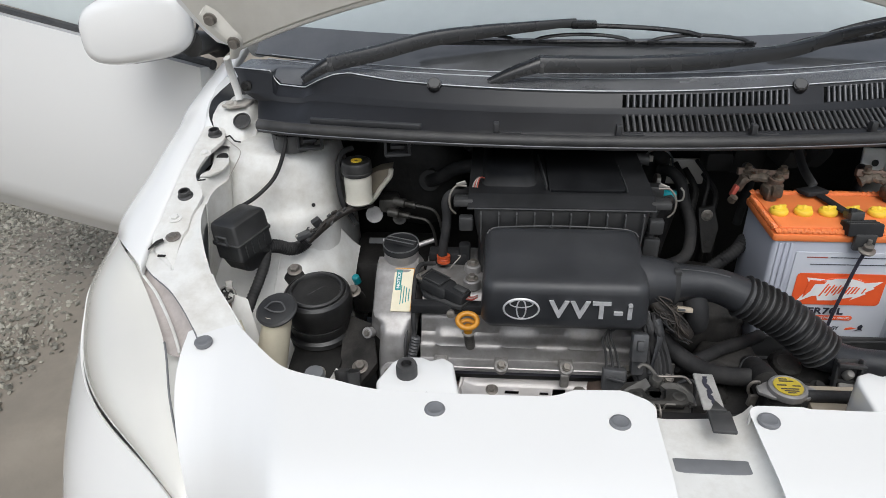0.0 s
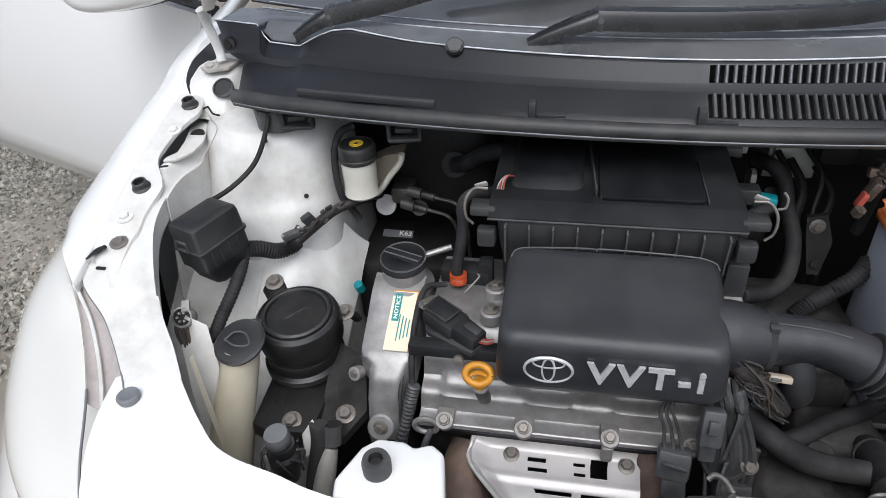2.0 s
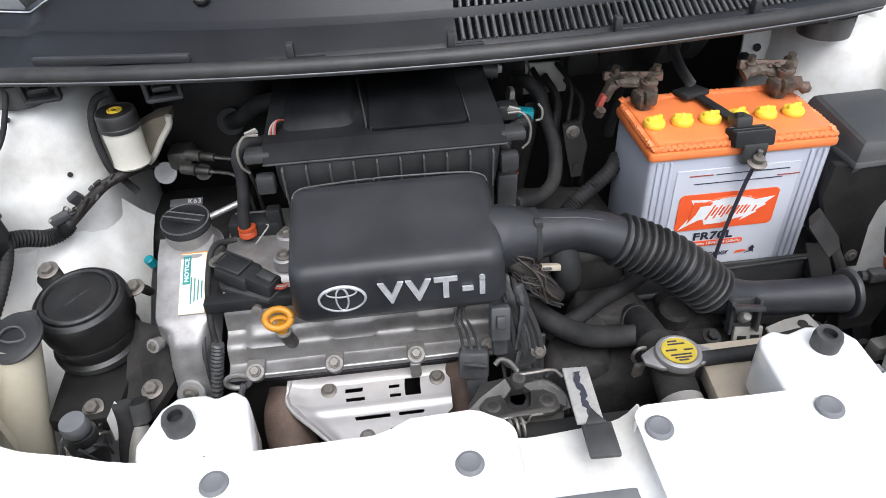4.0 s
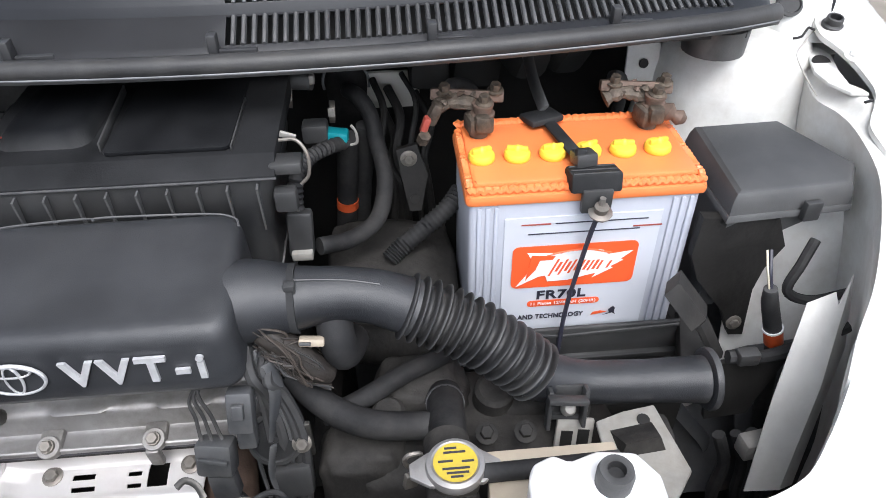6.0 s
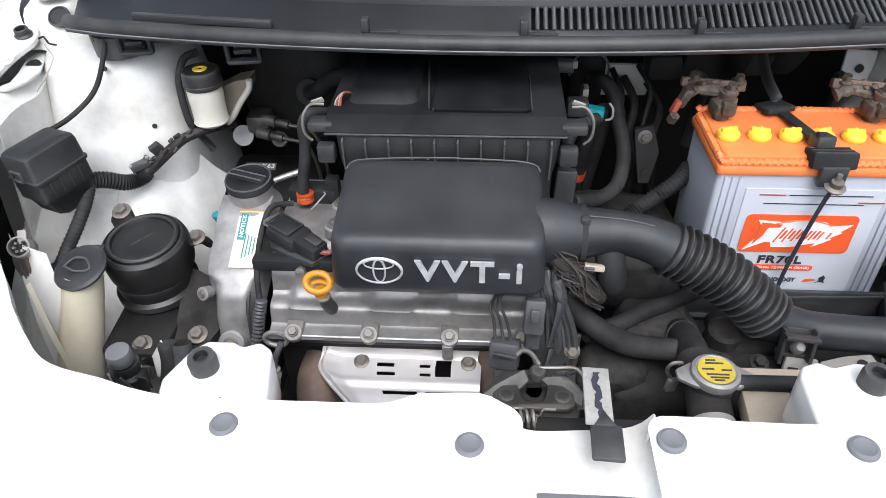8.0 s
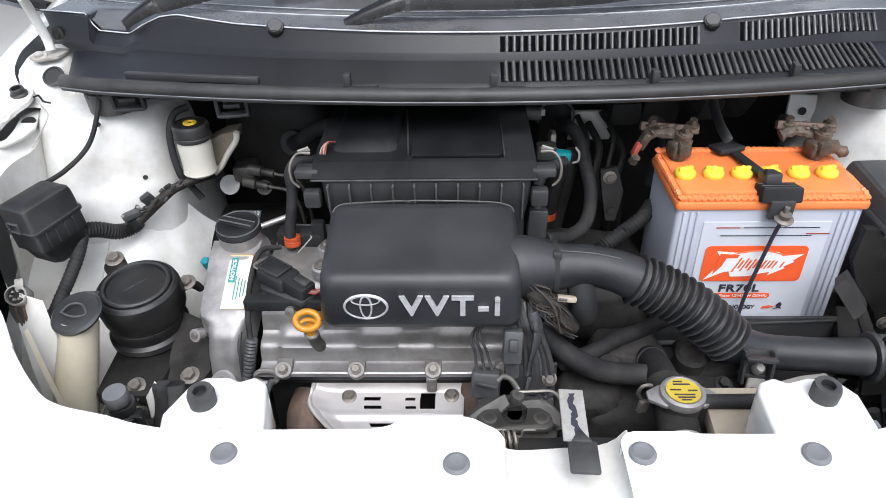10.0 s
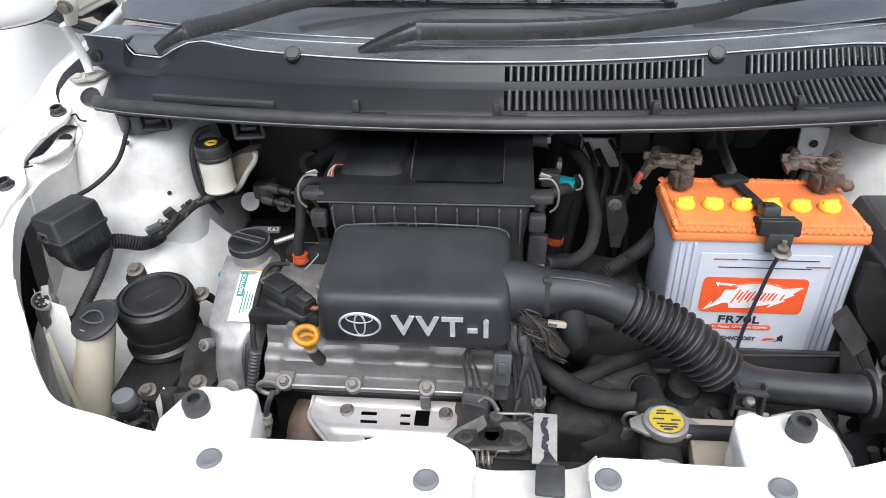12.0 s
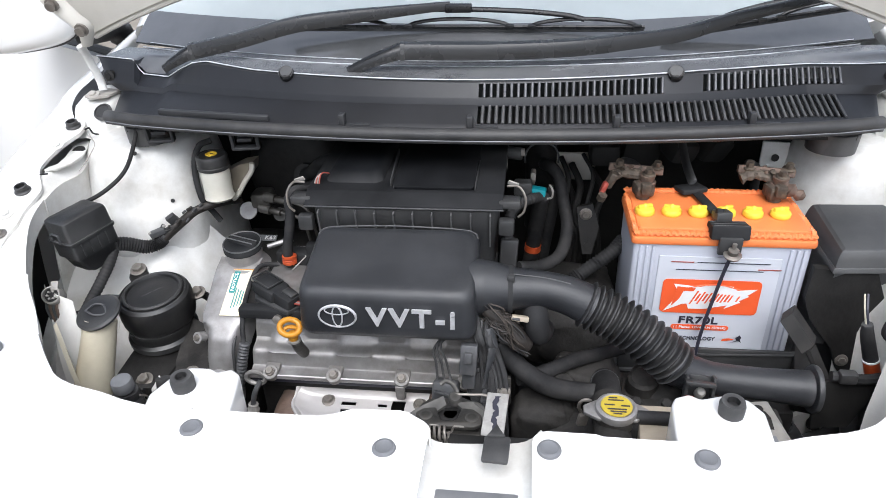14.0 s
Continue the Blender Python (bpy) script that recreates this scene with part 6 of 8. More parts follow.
def fuse_ring(inset, z, slope=0.0):
    mx, my = 0.525, 0.405
    return [(mx + (x - mx) * (1 - inset), my + (y - my) * (1 - inset), z - slope * max(0, 0.40 - y)) for x, y in F0]


part("box", loft([[(0.458, 0.358, 0.680), (0.478, 0.358, 0.680), (0.490, 0.440, 0.680), (0.462, 0.445, 0.680)], [(0.460, 0.352, 0.770), (0.500, 0.354, 0.770), (0.540, 0.460, 0.770), (0.463, 0.462, 0.770)], [(0.461, 0.347, 0.812), (0.582, 0.355, 0.812), (0.556, 0.470, 0.812), (0.462, 0.468, 0.812)]]), DUSTBOX, fuse, "", 20)
part("lid", loft([fuse_ring(0.0, 0.812), fuse_ring(0.0, 0.826), fuse_ring(0.03, 0.838, 0.08), fuse_ring(0.07, 0.845, 0.14), fuse_ring(0.14, 0.848, 0.16)]), DUSTBOX, fuse, "domed black lid", 25)
part("lid_lip", loft([fuse_ring(-0.04, 0.807), fuse_ring(-0.04, 0.812), fuse_ring(-0.02, 0.814)]), DUSTBOX, fuse)
lower = part("lower_body", loft([[(0.435, 0.349, 0.809), (0.516, 0.349, 0.802), (0.532, 0.349, 0.766), (0.518, 0.349, 0.737), (0.509, 0.343, 0.712), (0.516, 0.343, 0.643), (0.499, 0.343, 0.644), (0.483, 0.343, 0.681), (0.443, 0.343, 0.732), (0.433, 0.349, 0.761)], [(0.435, 0.361, 0.809), (0.516, 0.361, 0.802), (0.532, 0.361, 0.766), (0.518, 0.361, 0.737), (0.509, 0.355, 0.712), (0.516, 0.355, 0.643), (0.499, 0.355, 0.644), (0.483, 0.355, 0.681), (0.443, 0.355, 0.732), (0.433, 0.361, 0.761)]]), GRIME_HOLE, fuse, "dark tapering lower body")
hexbolt(lower, (0.5, 0.343, 0.664), (0, -1, 0.2), 0.0055, 0.005, 0.009)
part("catch", box((0.540, 0.342, 0.816), (0.018, 0.008, 0.022), 0.002, pose(0, 0, 0, 0, 0, 5)), PLASTIC, fuse)
part("coolant_stub", tube([(-0.356, 0.44, 0.762), (-0.318, 0.455, 0.77)], 0.0045, 12, 1), ALU, engine, "bare aluminium pipe stub")

# ---- relay box and wiring by the turret ----
relay = thing("relay_box", (-0.62, 0.38, 0.77), "small black relay box with a clipped lid", "relay box")
rm = pose(-0.620, 0.377, 0.818, 4, -3, -24)


def relay_ring(hx, hy, r, z, dx=0.0, dy=0.0):
    return [rm @ Vector((x * 1.1 + dx, y * 1.07 + dy, z * 1.05)) for x, y in rounded(-hx, hx, -hy, hy, r, 4)]


part("lid", loft([relay_ring(0.0245, 0.0350, 0.005, 0.0), relay_ring(0.0240, 0.0345, 0.005, 0.024), relay_ring(0.0228, 0.0333, 0.005, 0.0295), relay_ring(0.0200, 0.0305, 0.005, 0.0320), relay_ring(0.008, 0.012, 0.004, 0.0328)]), PLASTIC, relay, "glossy black lid", 35)
part("lid_edge", loft([relay_ring(0.0262, 0.0368, 0.006, -0.004), relay_ring(0.0266, 0.0372, 0.006, -0.0025), relay_ring(0.0266, 0.0372, 0.006, 0.0), relay_ring(0.0250, 0.0356, 0.006, 0.0012)]), PLASTIC, relay, "", 35)
part("body", loft([relay_ring(0.0150, 0.0200, 0.004, -0.056, 0.004, 0.004), relay_ring(0.0205, 0.0265, 0.005, -0.050, 0.002, 0.002), relay_ring(0.0225, 0.0300, 0.005, -0.032), relay_ring(0.0240, 0.0345, 0.005, -0.028), relay_ring(0.0240, 0.0345, 0.005, -0.003)]), PLASTIC, relay, "", 35)
for k in range(4):
    part("body_rib", box(rm @ Vector((0.0270, -0.022 + 0.014 * k, -0.017)), (0.002, 0.003, 0.022), 0.0007, rm.to_3x3().to_4x4()), PLASTIC, relay)
for dx, dz, sx, sz in ((-0.0095, 0.006, 0.002, 0.014), (0.0095, 0.006, 0.002, 0.014), (0, 0.0125, 0.020, 0.002), (0, 0.0, 0.020, 0.003)):
    part("catch", box(rm @ Vector((-0.004 + dx, -0.0393, dz)), (sx, 0.004, sz), 0.0007, rm.to_3x3().to_4x4()), GREYPLASTIC, relay, "square lid catch")
part("side_boss", box(rm @ Vector((-0.031, -0.010, 0.004)), (0.014, 0.020, 0.034), 0.004, rm.to_3x3().to_4x4()), PLASTIC, relay)

loom = thing("wiring_loom", (-0.53, 0.45, 0.78), "black taped and corrugated wiring loom along the turret", "wiring loom")
part("corrugated_sleeve", tube([(-0.596, 0.398, 0.782), (-0.580, 0.418, 0.772), (-0.563, 0.434, 0.758), (-0.548, 0.446, 0.757), (-0.537, 0.452, 0.766)], [0.0118 if i % 2 else 0.0092 for i in range(49)], 12, 12), HOSE, loom, "ribbed black sleeve", 70)
part("taped_run", tube([(-0.540, 0.452, 0.764), (-0.524, 0.460, 0.776), (-0.505, 0.468, 0.790), (-0.482, 0.475, 0.806), (-0.455, 0.50, 0.808), (-0.44, 0.55, 0.79)], [0.009, 0.0085, 0.0075, 0.007, 0.0065, 0.006], 10), TAPE, loom, "lumpy taped wires", 80)
lrng = random.Random(31)
for k in range(18):
    q = k / 17
    c = Vector((lerp(-0.548, -0.472, q), lerp(0.450, 0.480, q), lerp(0.762, 0.812, q)))
    c += Vector((lrng.uniform(-0.005, 0.005), -0.006 + lrng.uniform(-0.003, 0.003), lrng.uniform(0.0, 0.010) + (0.008 if k in (3, 4, 12, 13) else 0)))
    part("loom_tab", box(c, (lrng.uniform(0.006, 0.014), lrng.uniform(0.003, 0.006), lrng.uniform(0.003, 0.006)), 0.0012, pose(0, 0, 0, lrng.uniform(-30, 30), -30 + lrng.uniform(-25, 25), 25 + lrng.uniform(-25, 25))), (PLASTIC, TAPE, RUBBER)[k % 3], loom)
part("loom_clip", box((-0.541, 0.446, 0.779), (0.026, 0.012, 0.010), 0.002, pose(0, 0, 0, 10, -18, 20)), GREYPLASTIC, loom)
for c in ((-0.5515, 0.440, 0.779), (-0.529, 0.448, 0.790)):
    part("clip_eye", box(c, (0.005, 0.004, 0.005), 0.001, pose(0, 0, 0, 20, -20, 30)), PALECONN, loom)
part("clip_wing", box((-0.520, 0.462, 0.796), (0.016, 0.010, 0.016), 0.002, pose(0, 0, 0, 15, -30, 25)), PLASTIC, loom)
part("branch", tube([(-0.592, 0.400, 0.776), (-0.590, 0.375, 0.762), (-0.594, 0.350, 0.745), (-0.600, 0.325, 0.728), (-0.604, 0.300, 0.715), (-0.612, 0.285, 0.722)], [0.0092 if i % 2 else 0.0078 for i in range(51)], 10, 10), HOSE, loom, "ribbed black branch sleeve", 70)
part("thin_cable", tube([(-0.566, 0.508, 0.945), (-0.570, 0.492, 0.915), (-0.585, 0.470, 0.876), (-0.612, 0.440, 0.852), (-0.645, 0.405, 0.838), (-0.665, 0.375, 0.815)], 0.0034, 10), HOSE, loom, "thin black cable from the cowl")
cax = Vector((0.25, -0.72, 0.62)).normalized()
cat = Vector((-0.615, 0.272, 0.768))
conn = part("connector", lathe([(0.009, -0.022), (0.0115, -0.018), (0.0115, -0.006), (0.0135, -0.004), (0.0135, 0.002), (0.0125, 0.004), (0.0125, 0.011), (0.0105, 0.012), (0.0105, 0.004), (0.0001, 0.004)], cat, cax, 20), PALECONN, loom, "pale grey round multi-pin connector")
part("socket", lathe([(0.0102, 0.0045), (0.0102, 0.0055), (0.0001, 0.0055)], cat, cax, 18), GRIME_HOLE, conn)
for i in range(6):
    a = i * math.pi / 3
    side = Vector((1, 0.35, 0)).normalized()
    part("pin", tube([cat + cax * 0.005 + (side * math.cos(a) + cax.cross(side) * math.sin(a)) * 0.0055, cat + cax * 0.011 + (side * math.cos(a) + cax.cross(side) * math.sin(a)) * 0.0055], 0.0016, 6, 1), PALECONN, conn)
part("keyway", box(cat + Vector((0.004, 0.004, 0.014)), (0.010, 0.014, 0.006), 0.001, pose(0, 0, 0, 40, 0, 18)), PALECONN, conn)
part("seal", lathe([(0.0085, -0.006), (0.0095, 0.0), (0.0085, 0.005)], (-0.620, 0.284, 0.750), (0.15, -0.35, 1), 16), RUST, conn, "brown seal")
for i in range(4):
    part("wire", tube([(-0.626 + i * 0.005, 0.272, 0.764), (-0.624 + i * 0.005, 0.262, 0.752), (-0.618 + i * 0.004, 0.258, 0.73)], 0.0022, 6), RUST if i % 2 else GREYPLASTIC, conn)

# ---- brake fluid reservoir and booster ----
brake = thing("brake_fluid_reservoir", (-0.45, 0.50, 0.80), "milky brake fluid reservoir with black screw cap", "brake reservoir")
bc = part("cap", lathe([(0.0250, 0), (0.0265, 0.003), (0.0265, 0.006), (0.0255, 0.007), (0.0255, 0.0195), (0.0240, 0.0235), (0.0215, 0.0242), (0.0205, 0.0232), (0.0001, 0.0238)], (-0.452, 0.506, 0.869), (0, 0, 1), 32), RUBBER, brake, "black cap with a yellow mark")
part("cap_mark", lathe([(0.0035, 0), (0.0035, 0.0012), (0.005, 0.0012), (0.005, 0.0004), (0.0075, 0.0004), (0.0075, 0.0012), (0.0095, 0.0012), (0.0095, 0)], (-0.452, 0.506, 0.8925), (0, 0, 1), 16), YELLOW, bc)
part("tank", lathe([(0.016, 0), (0.0225, 0.004), (0.0245, 0.007), (0.0230, 0.010), (0.0232, 0.030), (0.0240, 0.050), (0.0225, 0.058), (0.0001, 0.058)], (-0.452, 0.506, 0.812), (0, 0, 1), 30), RESERVOIR, brake, "milky plastic tank")
part("tank_arm", loft([[(-0.448, 0.532, 0.85), (-0.419, 0.532, 0.864), (-0.397, 0.532, 0.868), (-0.4, 0.532, 0.852), (-0.416, 0.532, 0.831), (-0.432, 0.532, 0.808), (-0.449, 0.532, 0.795), (-0.465, 0.532, 0.796)], [(-0.448, 0.562, 0.85), (-0.419, 0.562, 0.864), (-0.397, 0.562, 0.868), (-0.4, 0.562, 0.852), (-0.416, 0.562, 0.831), (-0.432, 0.562, 0.808), (-0.449, 0.562, 0.795), (-0.465, 0.562, 0.796)]]), TANKSHADE, brake, "sloping tank extension, browned by dirt and painted shade", 40)
part("arm_lip", tube([(-0.462, 0.530, 0.797), (-0.449, 0.530, 0.797), (-0.432, 0.530, 0.810), (-0.416, 0.530, 0.833), (-0.400, 0.530, 0.854), (-0.397, 0.530, 0.868)], 0.0045, 10), RESERVOIR, brake, "milky rounded edge")
part("feed_hose", tube([(-0.462, 0.535, 0.905), (-0.480, 0.525, 0.898), (-0.487, 0.510, 0.87), (-0.481, 0.498, 0.82), (-0.470, 0.505, 0.79), (-0.462, 0.51, 0.77)], 0.0050, 10), HOSE, brake)
part("valve_body", box((-0.412, 0.585, 0.778), (0.036, 0.040, 0.030), 0.008), LATCHM, brake, "grey cast valve block")
part("tag_disc", lathe([(0.016, 0), (0.016, 0.003), (0.0001, 0.003)], (-0.442, 0.582, 0.753), (0, -0.8, 0.5), 26), ALU, brake, "round pale metal tag")
for k, (x, z) in enumerate(((-0.400, 0.79), (-0.412, 0.768))):
    part("union", tube([(x, 0.565, z), (x + 0.020, 0.560, z - 0.002), (x + 0.021, 0.560, z - 0.002), (x + 0.040, 0.556, z - 0.004)], [0.0085, 0.0085, 0.0062, 0.0062], 14, 0), LATCHM, brake)
    part("brake_pipe", tube([(x + 0.040, 0.556, z - 0.004), (x + 0.075, 0.550, z - 0.012), (x + 0.088, 0.55, z - 0.05), (x + 0.09, 0.56, z - 0.12)], 0.0028, 8), LATCHM, brake)
part("eyelet", lathe([(0.006, -0.004), (0.013, -0.004), (0.013, 0.004), (0.006, 0.004)], (-0.401, 0.625, 0.725), (0, -0.8, 0.4), 20), LATCHM, brake)
booster = thing("brake_booster", (-0.36, 0.66, 0.65), "large dark round brake servo drum", "brake servo")
part("drum", lathe([(0.04, -0.02), (0.07, -0.018), (0.095, 0.0), (0.105, 0.03), (0.105, 0.08), (0.0001, 0.10)], (-0.36, 0.645, 0.80), (0, 1, -0.05), 36), GRIME_HOLE, booster)
part("rim", lathe([(0.012, -0.006), (0.020, -0.006), (0.020, 0.004), (0.012, 0.004)], (-0.338, 0.612, 0.812), (0, -1, 0.3), 20), GRIME_HOLE, booster)
part("dark_body", box((-0.41, 0.60, 0.616), (0.16, 0.14, 0.12), 0.015), GRIME_HOLE, booster)
part("code_plate", box((-0.438, 0.615, 0.6785), (0.050, 0.014, 0.0015), 0.0, pose(0, 0, 0, 25, 0, 0)), GREYCLIP, booster)
part("code_text", lettering("K63", 0.020, 0.0085, pose(-0.425, 0.615, 0.680, 25, 0, 0), 0.0006, 0.02), WHITEINK, booster)
part("vacuum_hose", tube([(-0.338, 0.610, 0.812), (-0.315, 0.585, 0.83), (-0.28, 0.56, 0.86), (-0.23, 0.55, 0.87)], 0.012, 12), HOSE, booster)

# ---- engine mount and washer filler ----
mount = thing("engine_mount", (-0.488, 0.315, 0.60), "black round hydraulic engine mount on its bracket", "engine mount")
part("dome", lathe([(0.047, 0), (0.0500, 0.004), (0.0530, 0.012), (0.0540, 0.026), (0.0535, 0.040), (0.0515, 0.0475), (0.0480, 0.0515), (0.0465, 0.0520), (0.0458, 0.0505), (0.0445, 0.0505), (0.0435, 0.0535), (0.0405, 0.0550), (0.0380, 0.0540), (0.0365, 0.0510), (0.030, 0.0505), (0.022, 0.0515), (0.008, 0.0520), (0.0001, 0.0520)], (-0.490, 0.320, 0.702), (0, -0.12, 1), 48), MOUNTRUB, mount, "ribbed rubber dome", 24)

part("skirt", lathe([(0.0440, -0.030), (0.0455, -0.012), (0.0490, -0.010), (0.0500, 0.002), (0.0470, 0.006), (0.0480, 0.010), (0.0515, 0.012), (0.0515, 0.020), (0.0470, 0.024), (0.0470, 0.040)], (-0.490, 0.318, 0.665), (0, -0.1, 1), 40), MOUNTRUB, mount, "stepped rubber skirt", 24)
part("bracket", prism([(-0.522, 0.208), (-0.500, 0.200), (-0.452, 0.202), (-0.446, 0.215), (-0.440, 0.33), (-0.53, 0.335)], 0.645, 0.668, 0.004), GRIME_HOLE, mount)
part("mount_body", lathe([(0.047, 0), (0.048, 0.010), (0.047, 0.030), (0.0455, 0.046), (0.0001, 0.047)], (-0.489, 0.306, 0.605), (0, 0.05, 1), 36), MOUNTRUB, mount, "", 40)
part("side_bracket", loft([[(-0.452, 0.330, 0.700), (-0.402, 0.300, 0.702), (-0.388, 0.242, 0.672), (-0.414, 0.212, 0.650), (-0.446, 0.222, 0.652)], [(-0.452, 0.336, 0.684), (-0.402, 0.306, 0.686), (-0.388, 0.248, 0.656), (-0.414, 0.218, 0.634), (-0.446, 0.228, 0.636)]]), CASTING, mount, "grimy cast side arm")
part("pale_wedge", loft([[(-0.452, 0.196, 0.668), (-0.438, 0.202, 0.690), (-0.435, 0.196, 0.664), (-0.448, 0.186, 0.645)], [(-0.455, 0.199, 0.668), (-0.441, 0.205, 0.690), (-0.438, 0.199, 0.664), (-0.451, 0.189, 0.645)]]), HOUSEGREY, mount, "pale metal edge of the bracket")
part("lug", tube([(-0.545, 0.372, 0.748), (-0.528, 0.352, 0.740), (-0.510, 0.335, 0.720)], [0.017, 0.016, 0.014], 12, squash=0.6), GRIME_HOLE, mount)
part("side_ear", tube([(-0.446, 0.345, 0.726), (-0.436, 0.356, 0.722), (-0.428, 0.360, 0.710)], [0.012, 0.010, 0.007], 10, squash=0.5), CASTING, mount)
for p in ((-0.474, 0.217, 0.668), (-0.537, 0.364, 0.7585), (-0.4135, 0.2372, 0.667), (-0.440, 0.348, 0.731)):
    hexbolt(mount, p, (0, -0.35, 1), 0.0078, 0.009, 0.0122)

washer = thing("washer_bottle", (-0.545, 0.22, 0.45), "yellowed washer bottle filler neck with black flip cap", "washer bottle")
part("neck", tube([(-0.531, 0.243, 0.752), (-0.537, 0.228, 0.715), (-0.546, 0.205, 0.66), (-0.556, 0.18, 0.58), (-0.56, 0.17, 0.48)], [0.022, 0.0235, 0.026, 0.029, 0.032], 20, squash=0.85), NYLON, washer, "aged cream filler neck")
wc = part("cap", lathe([(0.021, -0.002), (0.030, 0.0), (0.031, 0.004), (0.028, 0.007), (0.0001, 0.008)], (-0.531, 0.245, 0.760), (-0.1, -0.35, 1), 28), PLASTIC, washer, "black cap with a moulded spray symbol")
part("tab", box((-0.522, 0.272, 0.768), (0.014, 0.012, 0.004), 0.0015, pose(0, 0, 0, 18, 0, 0)), PLASTIC, wc)
part("symbol", tube([(-0.547, 0.240, 0.768), (-0.538, 0.250, 0.772), (-0.525, 0.250, 0.771), (-0.517, 0.238, 0.766), (-0.532, 0.234, 0.766), (-0.547, 0.240, 0.768)], 0.0014, 6), GREYPLASTIC, wc)


def ledge_fn(u, v):
    """The dented chassis ledge, rolled over towards the engine."""
    x = lerp(-0.72, -0.468 - 0.03 * v, u)
    y, z = lerp(0.52, 0.19, v), lerp(0.785, 0.520, v)
    roll = max(0, u - 0.62) / 0.38
    dent = 0.005 * noise.noise(Vector((x * 9, y * 9, 0.3))) + (0.004 + 0.010 * roll) * noise.noise(Vector((x * 34, y * 26, 1.3)))
    return x, y + 0.035 * roll ** 2, z + dent - 0.03 * u * v - 0.085 * roll ** 2


part("chassis_ledge", sheet(ledge_fn, [i / 40 for i in range(41)], [i / 48 for i in range(49)], thick=0.002), PAINT_IN, car, "white chassis ledge beside the engine mount")
part("ledge_crease", tube([ledge_fn(0.52, 0.10 + 0.07 * k) for k in range(7)], 0.0014, 6, 2), PAINT_IN, car)
lampback = thing("headlight_bracket", (-0.585, 0.20, 0.55), "pale grey plastic headlight housing back", "headlight bracket")
front = [(-0.636, 0.286, 0.778), (-0.622, 0.272, 0.752), (-0.608, 0.266, 0.776), (-0.580, 0.262, 0.768), (-0.548, 0.216, 0.685), (-0.530, 0.180, 0.590), (-0.566, 0.178, 0.590), (-0.600, 0.224, 0.690)]
part("panel", loft([front, [(x - 0.002, y + 0.003, z - 0.003) for x, y, z in front]]), HOUSEGREY, lampback, "pale panel with a notched top")
part("side_panel", loft([[(-0.575, 0.215, 0.765), (-0.553, 0.190, 0.715), (-0.530, 0.17, 0.58), (-0.550, 0.19, 0.58)], [(-0.578, 0.211, 0.762), (-0.557, 0.186, 0.712), (-0.534, 0.166, 0.58), (-0.553, 0.186, 0.58)]]), NYLON, lampback)
lampback_b = thing("headlight_bracket", mir((-0.585, 0.20, 0.55)), "pale grey plastic headlight housing back", "headlight bracket")
part("panel", loft([[mir(p) for p in front], [mir((x - 0.002, y + 0.003, z - 0.003)) for x, y, z in front]]), HOUSEGREY, lampback_b, "pale panel with a notched top")
part("side_panel", loft([[mir(p) for p in ((-0.636, 0.286, 0.778), (-0.600, 0.224, 0.690), (-0.566, 0.178, 0.590), (-0.60, 0.20, 0.56), (-0.66, 0.28, 0.68))], [mir(p) for p in ((-0.638, 0.289, 0.776), (-0.602, 0.227, 0.688), (-0.568, 0.181, 0.588), (-0.602, 0.203, 0.558), (-0.662, 0.283, 0.678))]]), HOUSEGREY, lampback_b)
purge = thing("purge_valve", (-0.457, 0.152, 0.64), "grey-capped black valve with wire clip", "valve")
part("body", lathe([(0.013, 0), (0.017, 0.02), (0.0185, 0.030), (0.0185, 0.040), (0.015, 0.044), (0.015, 0.056), (0.0001, 0.058)], (-0.457, 0.154, 0.650), (0, 0, 1), 20), PLASTIC, purge)
part("cap", lathe([(0.0125, 0), (0.0138, 0.002), (0.0138, 0.013), (0.0125, 0.017), (0.0001, 0.018)], (-0.457, 0.152, 0.710), (0, -0.1, 1), 22), GREYCLIP, purge, "grey cap")
prng = random.Random(5)
for k in range(9):
    a = k * 0.7
    part("wire_clip", tube([(-0.457 + 0.019 * math.cos(a), 0.152 + 0.019 * math.sin(a), 0.708 - prng.uniform(0, 0.01)), (-0.457 + 0.024 * math.cos(a + 0.4), 0.152 + 0.024 * math.sin(a + 0.4), 0.690), (-0.457 + 0.021 * math.cos(a + 0.7), 0.152 + 0.021 * math.sin(a + 0.7), 0.668)], 0.0014, 6), STEEL if k in (0, 4, 6) else HOSE, purge)
part("hose", tube([(-0.432, 0.20, 0.690), (-0.430, 0.19, 0.665), (-0.436, 0.170, 0.62), (-0.445, 0.165, 0.55)], 0.011, 10), HOSE, purge)
part("grey_pipe", tube([(-0.418, 0.190, 0.662), (-0.420, 0.175, 0.645), (-0.424, 0.160, 0.615), (-0.430, 0.15, 0.56)], [0.009, 0.0115, 0.0125, 0.012], 12), PALECONN, purge, "dusty pale grey pipe")
part("pipe_cuff", lathe([(0.0105, -0.012), (0.0125, -0.012), (0.0125, 0.012), (0.0105, 0.012)], (-0.4185, 0.200, 0.675), (0.0, 0.45, 1), 18), RUBBER, purge)

# ---- radiator top ----
rad_ = thing("radiator", (0.05, 0.13, 0.40), "black radiator with filler neck and beige shroud", "radiator")
part("tank", box((-0.02, 0.085, 0.585), (0.56, 0.045, 0.045), 0.012), BAY, rad_, "black plastic top tank")
part("core", box((-0.02, 0.085, 0.45), (0.56, 0.03, 0.26), 0.003), BAY, rad_)
part("fan_shroud", box((-0.02, 0.115, 0.44), (0.50, 0.03, 0.24), 0.006), BAY, rad_)
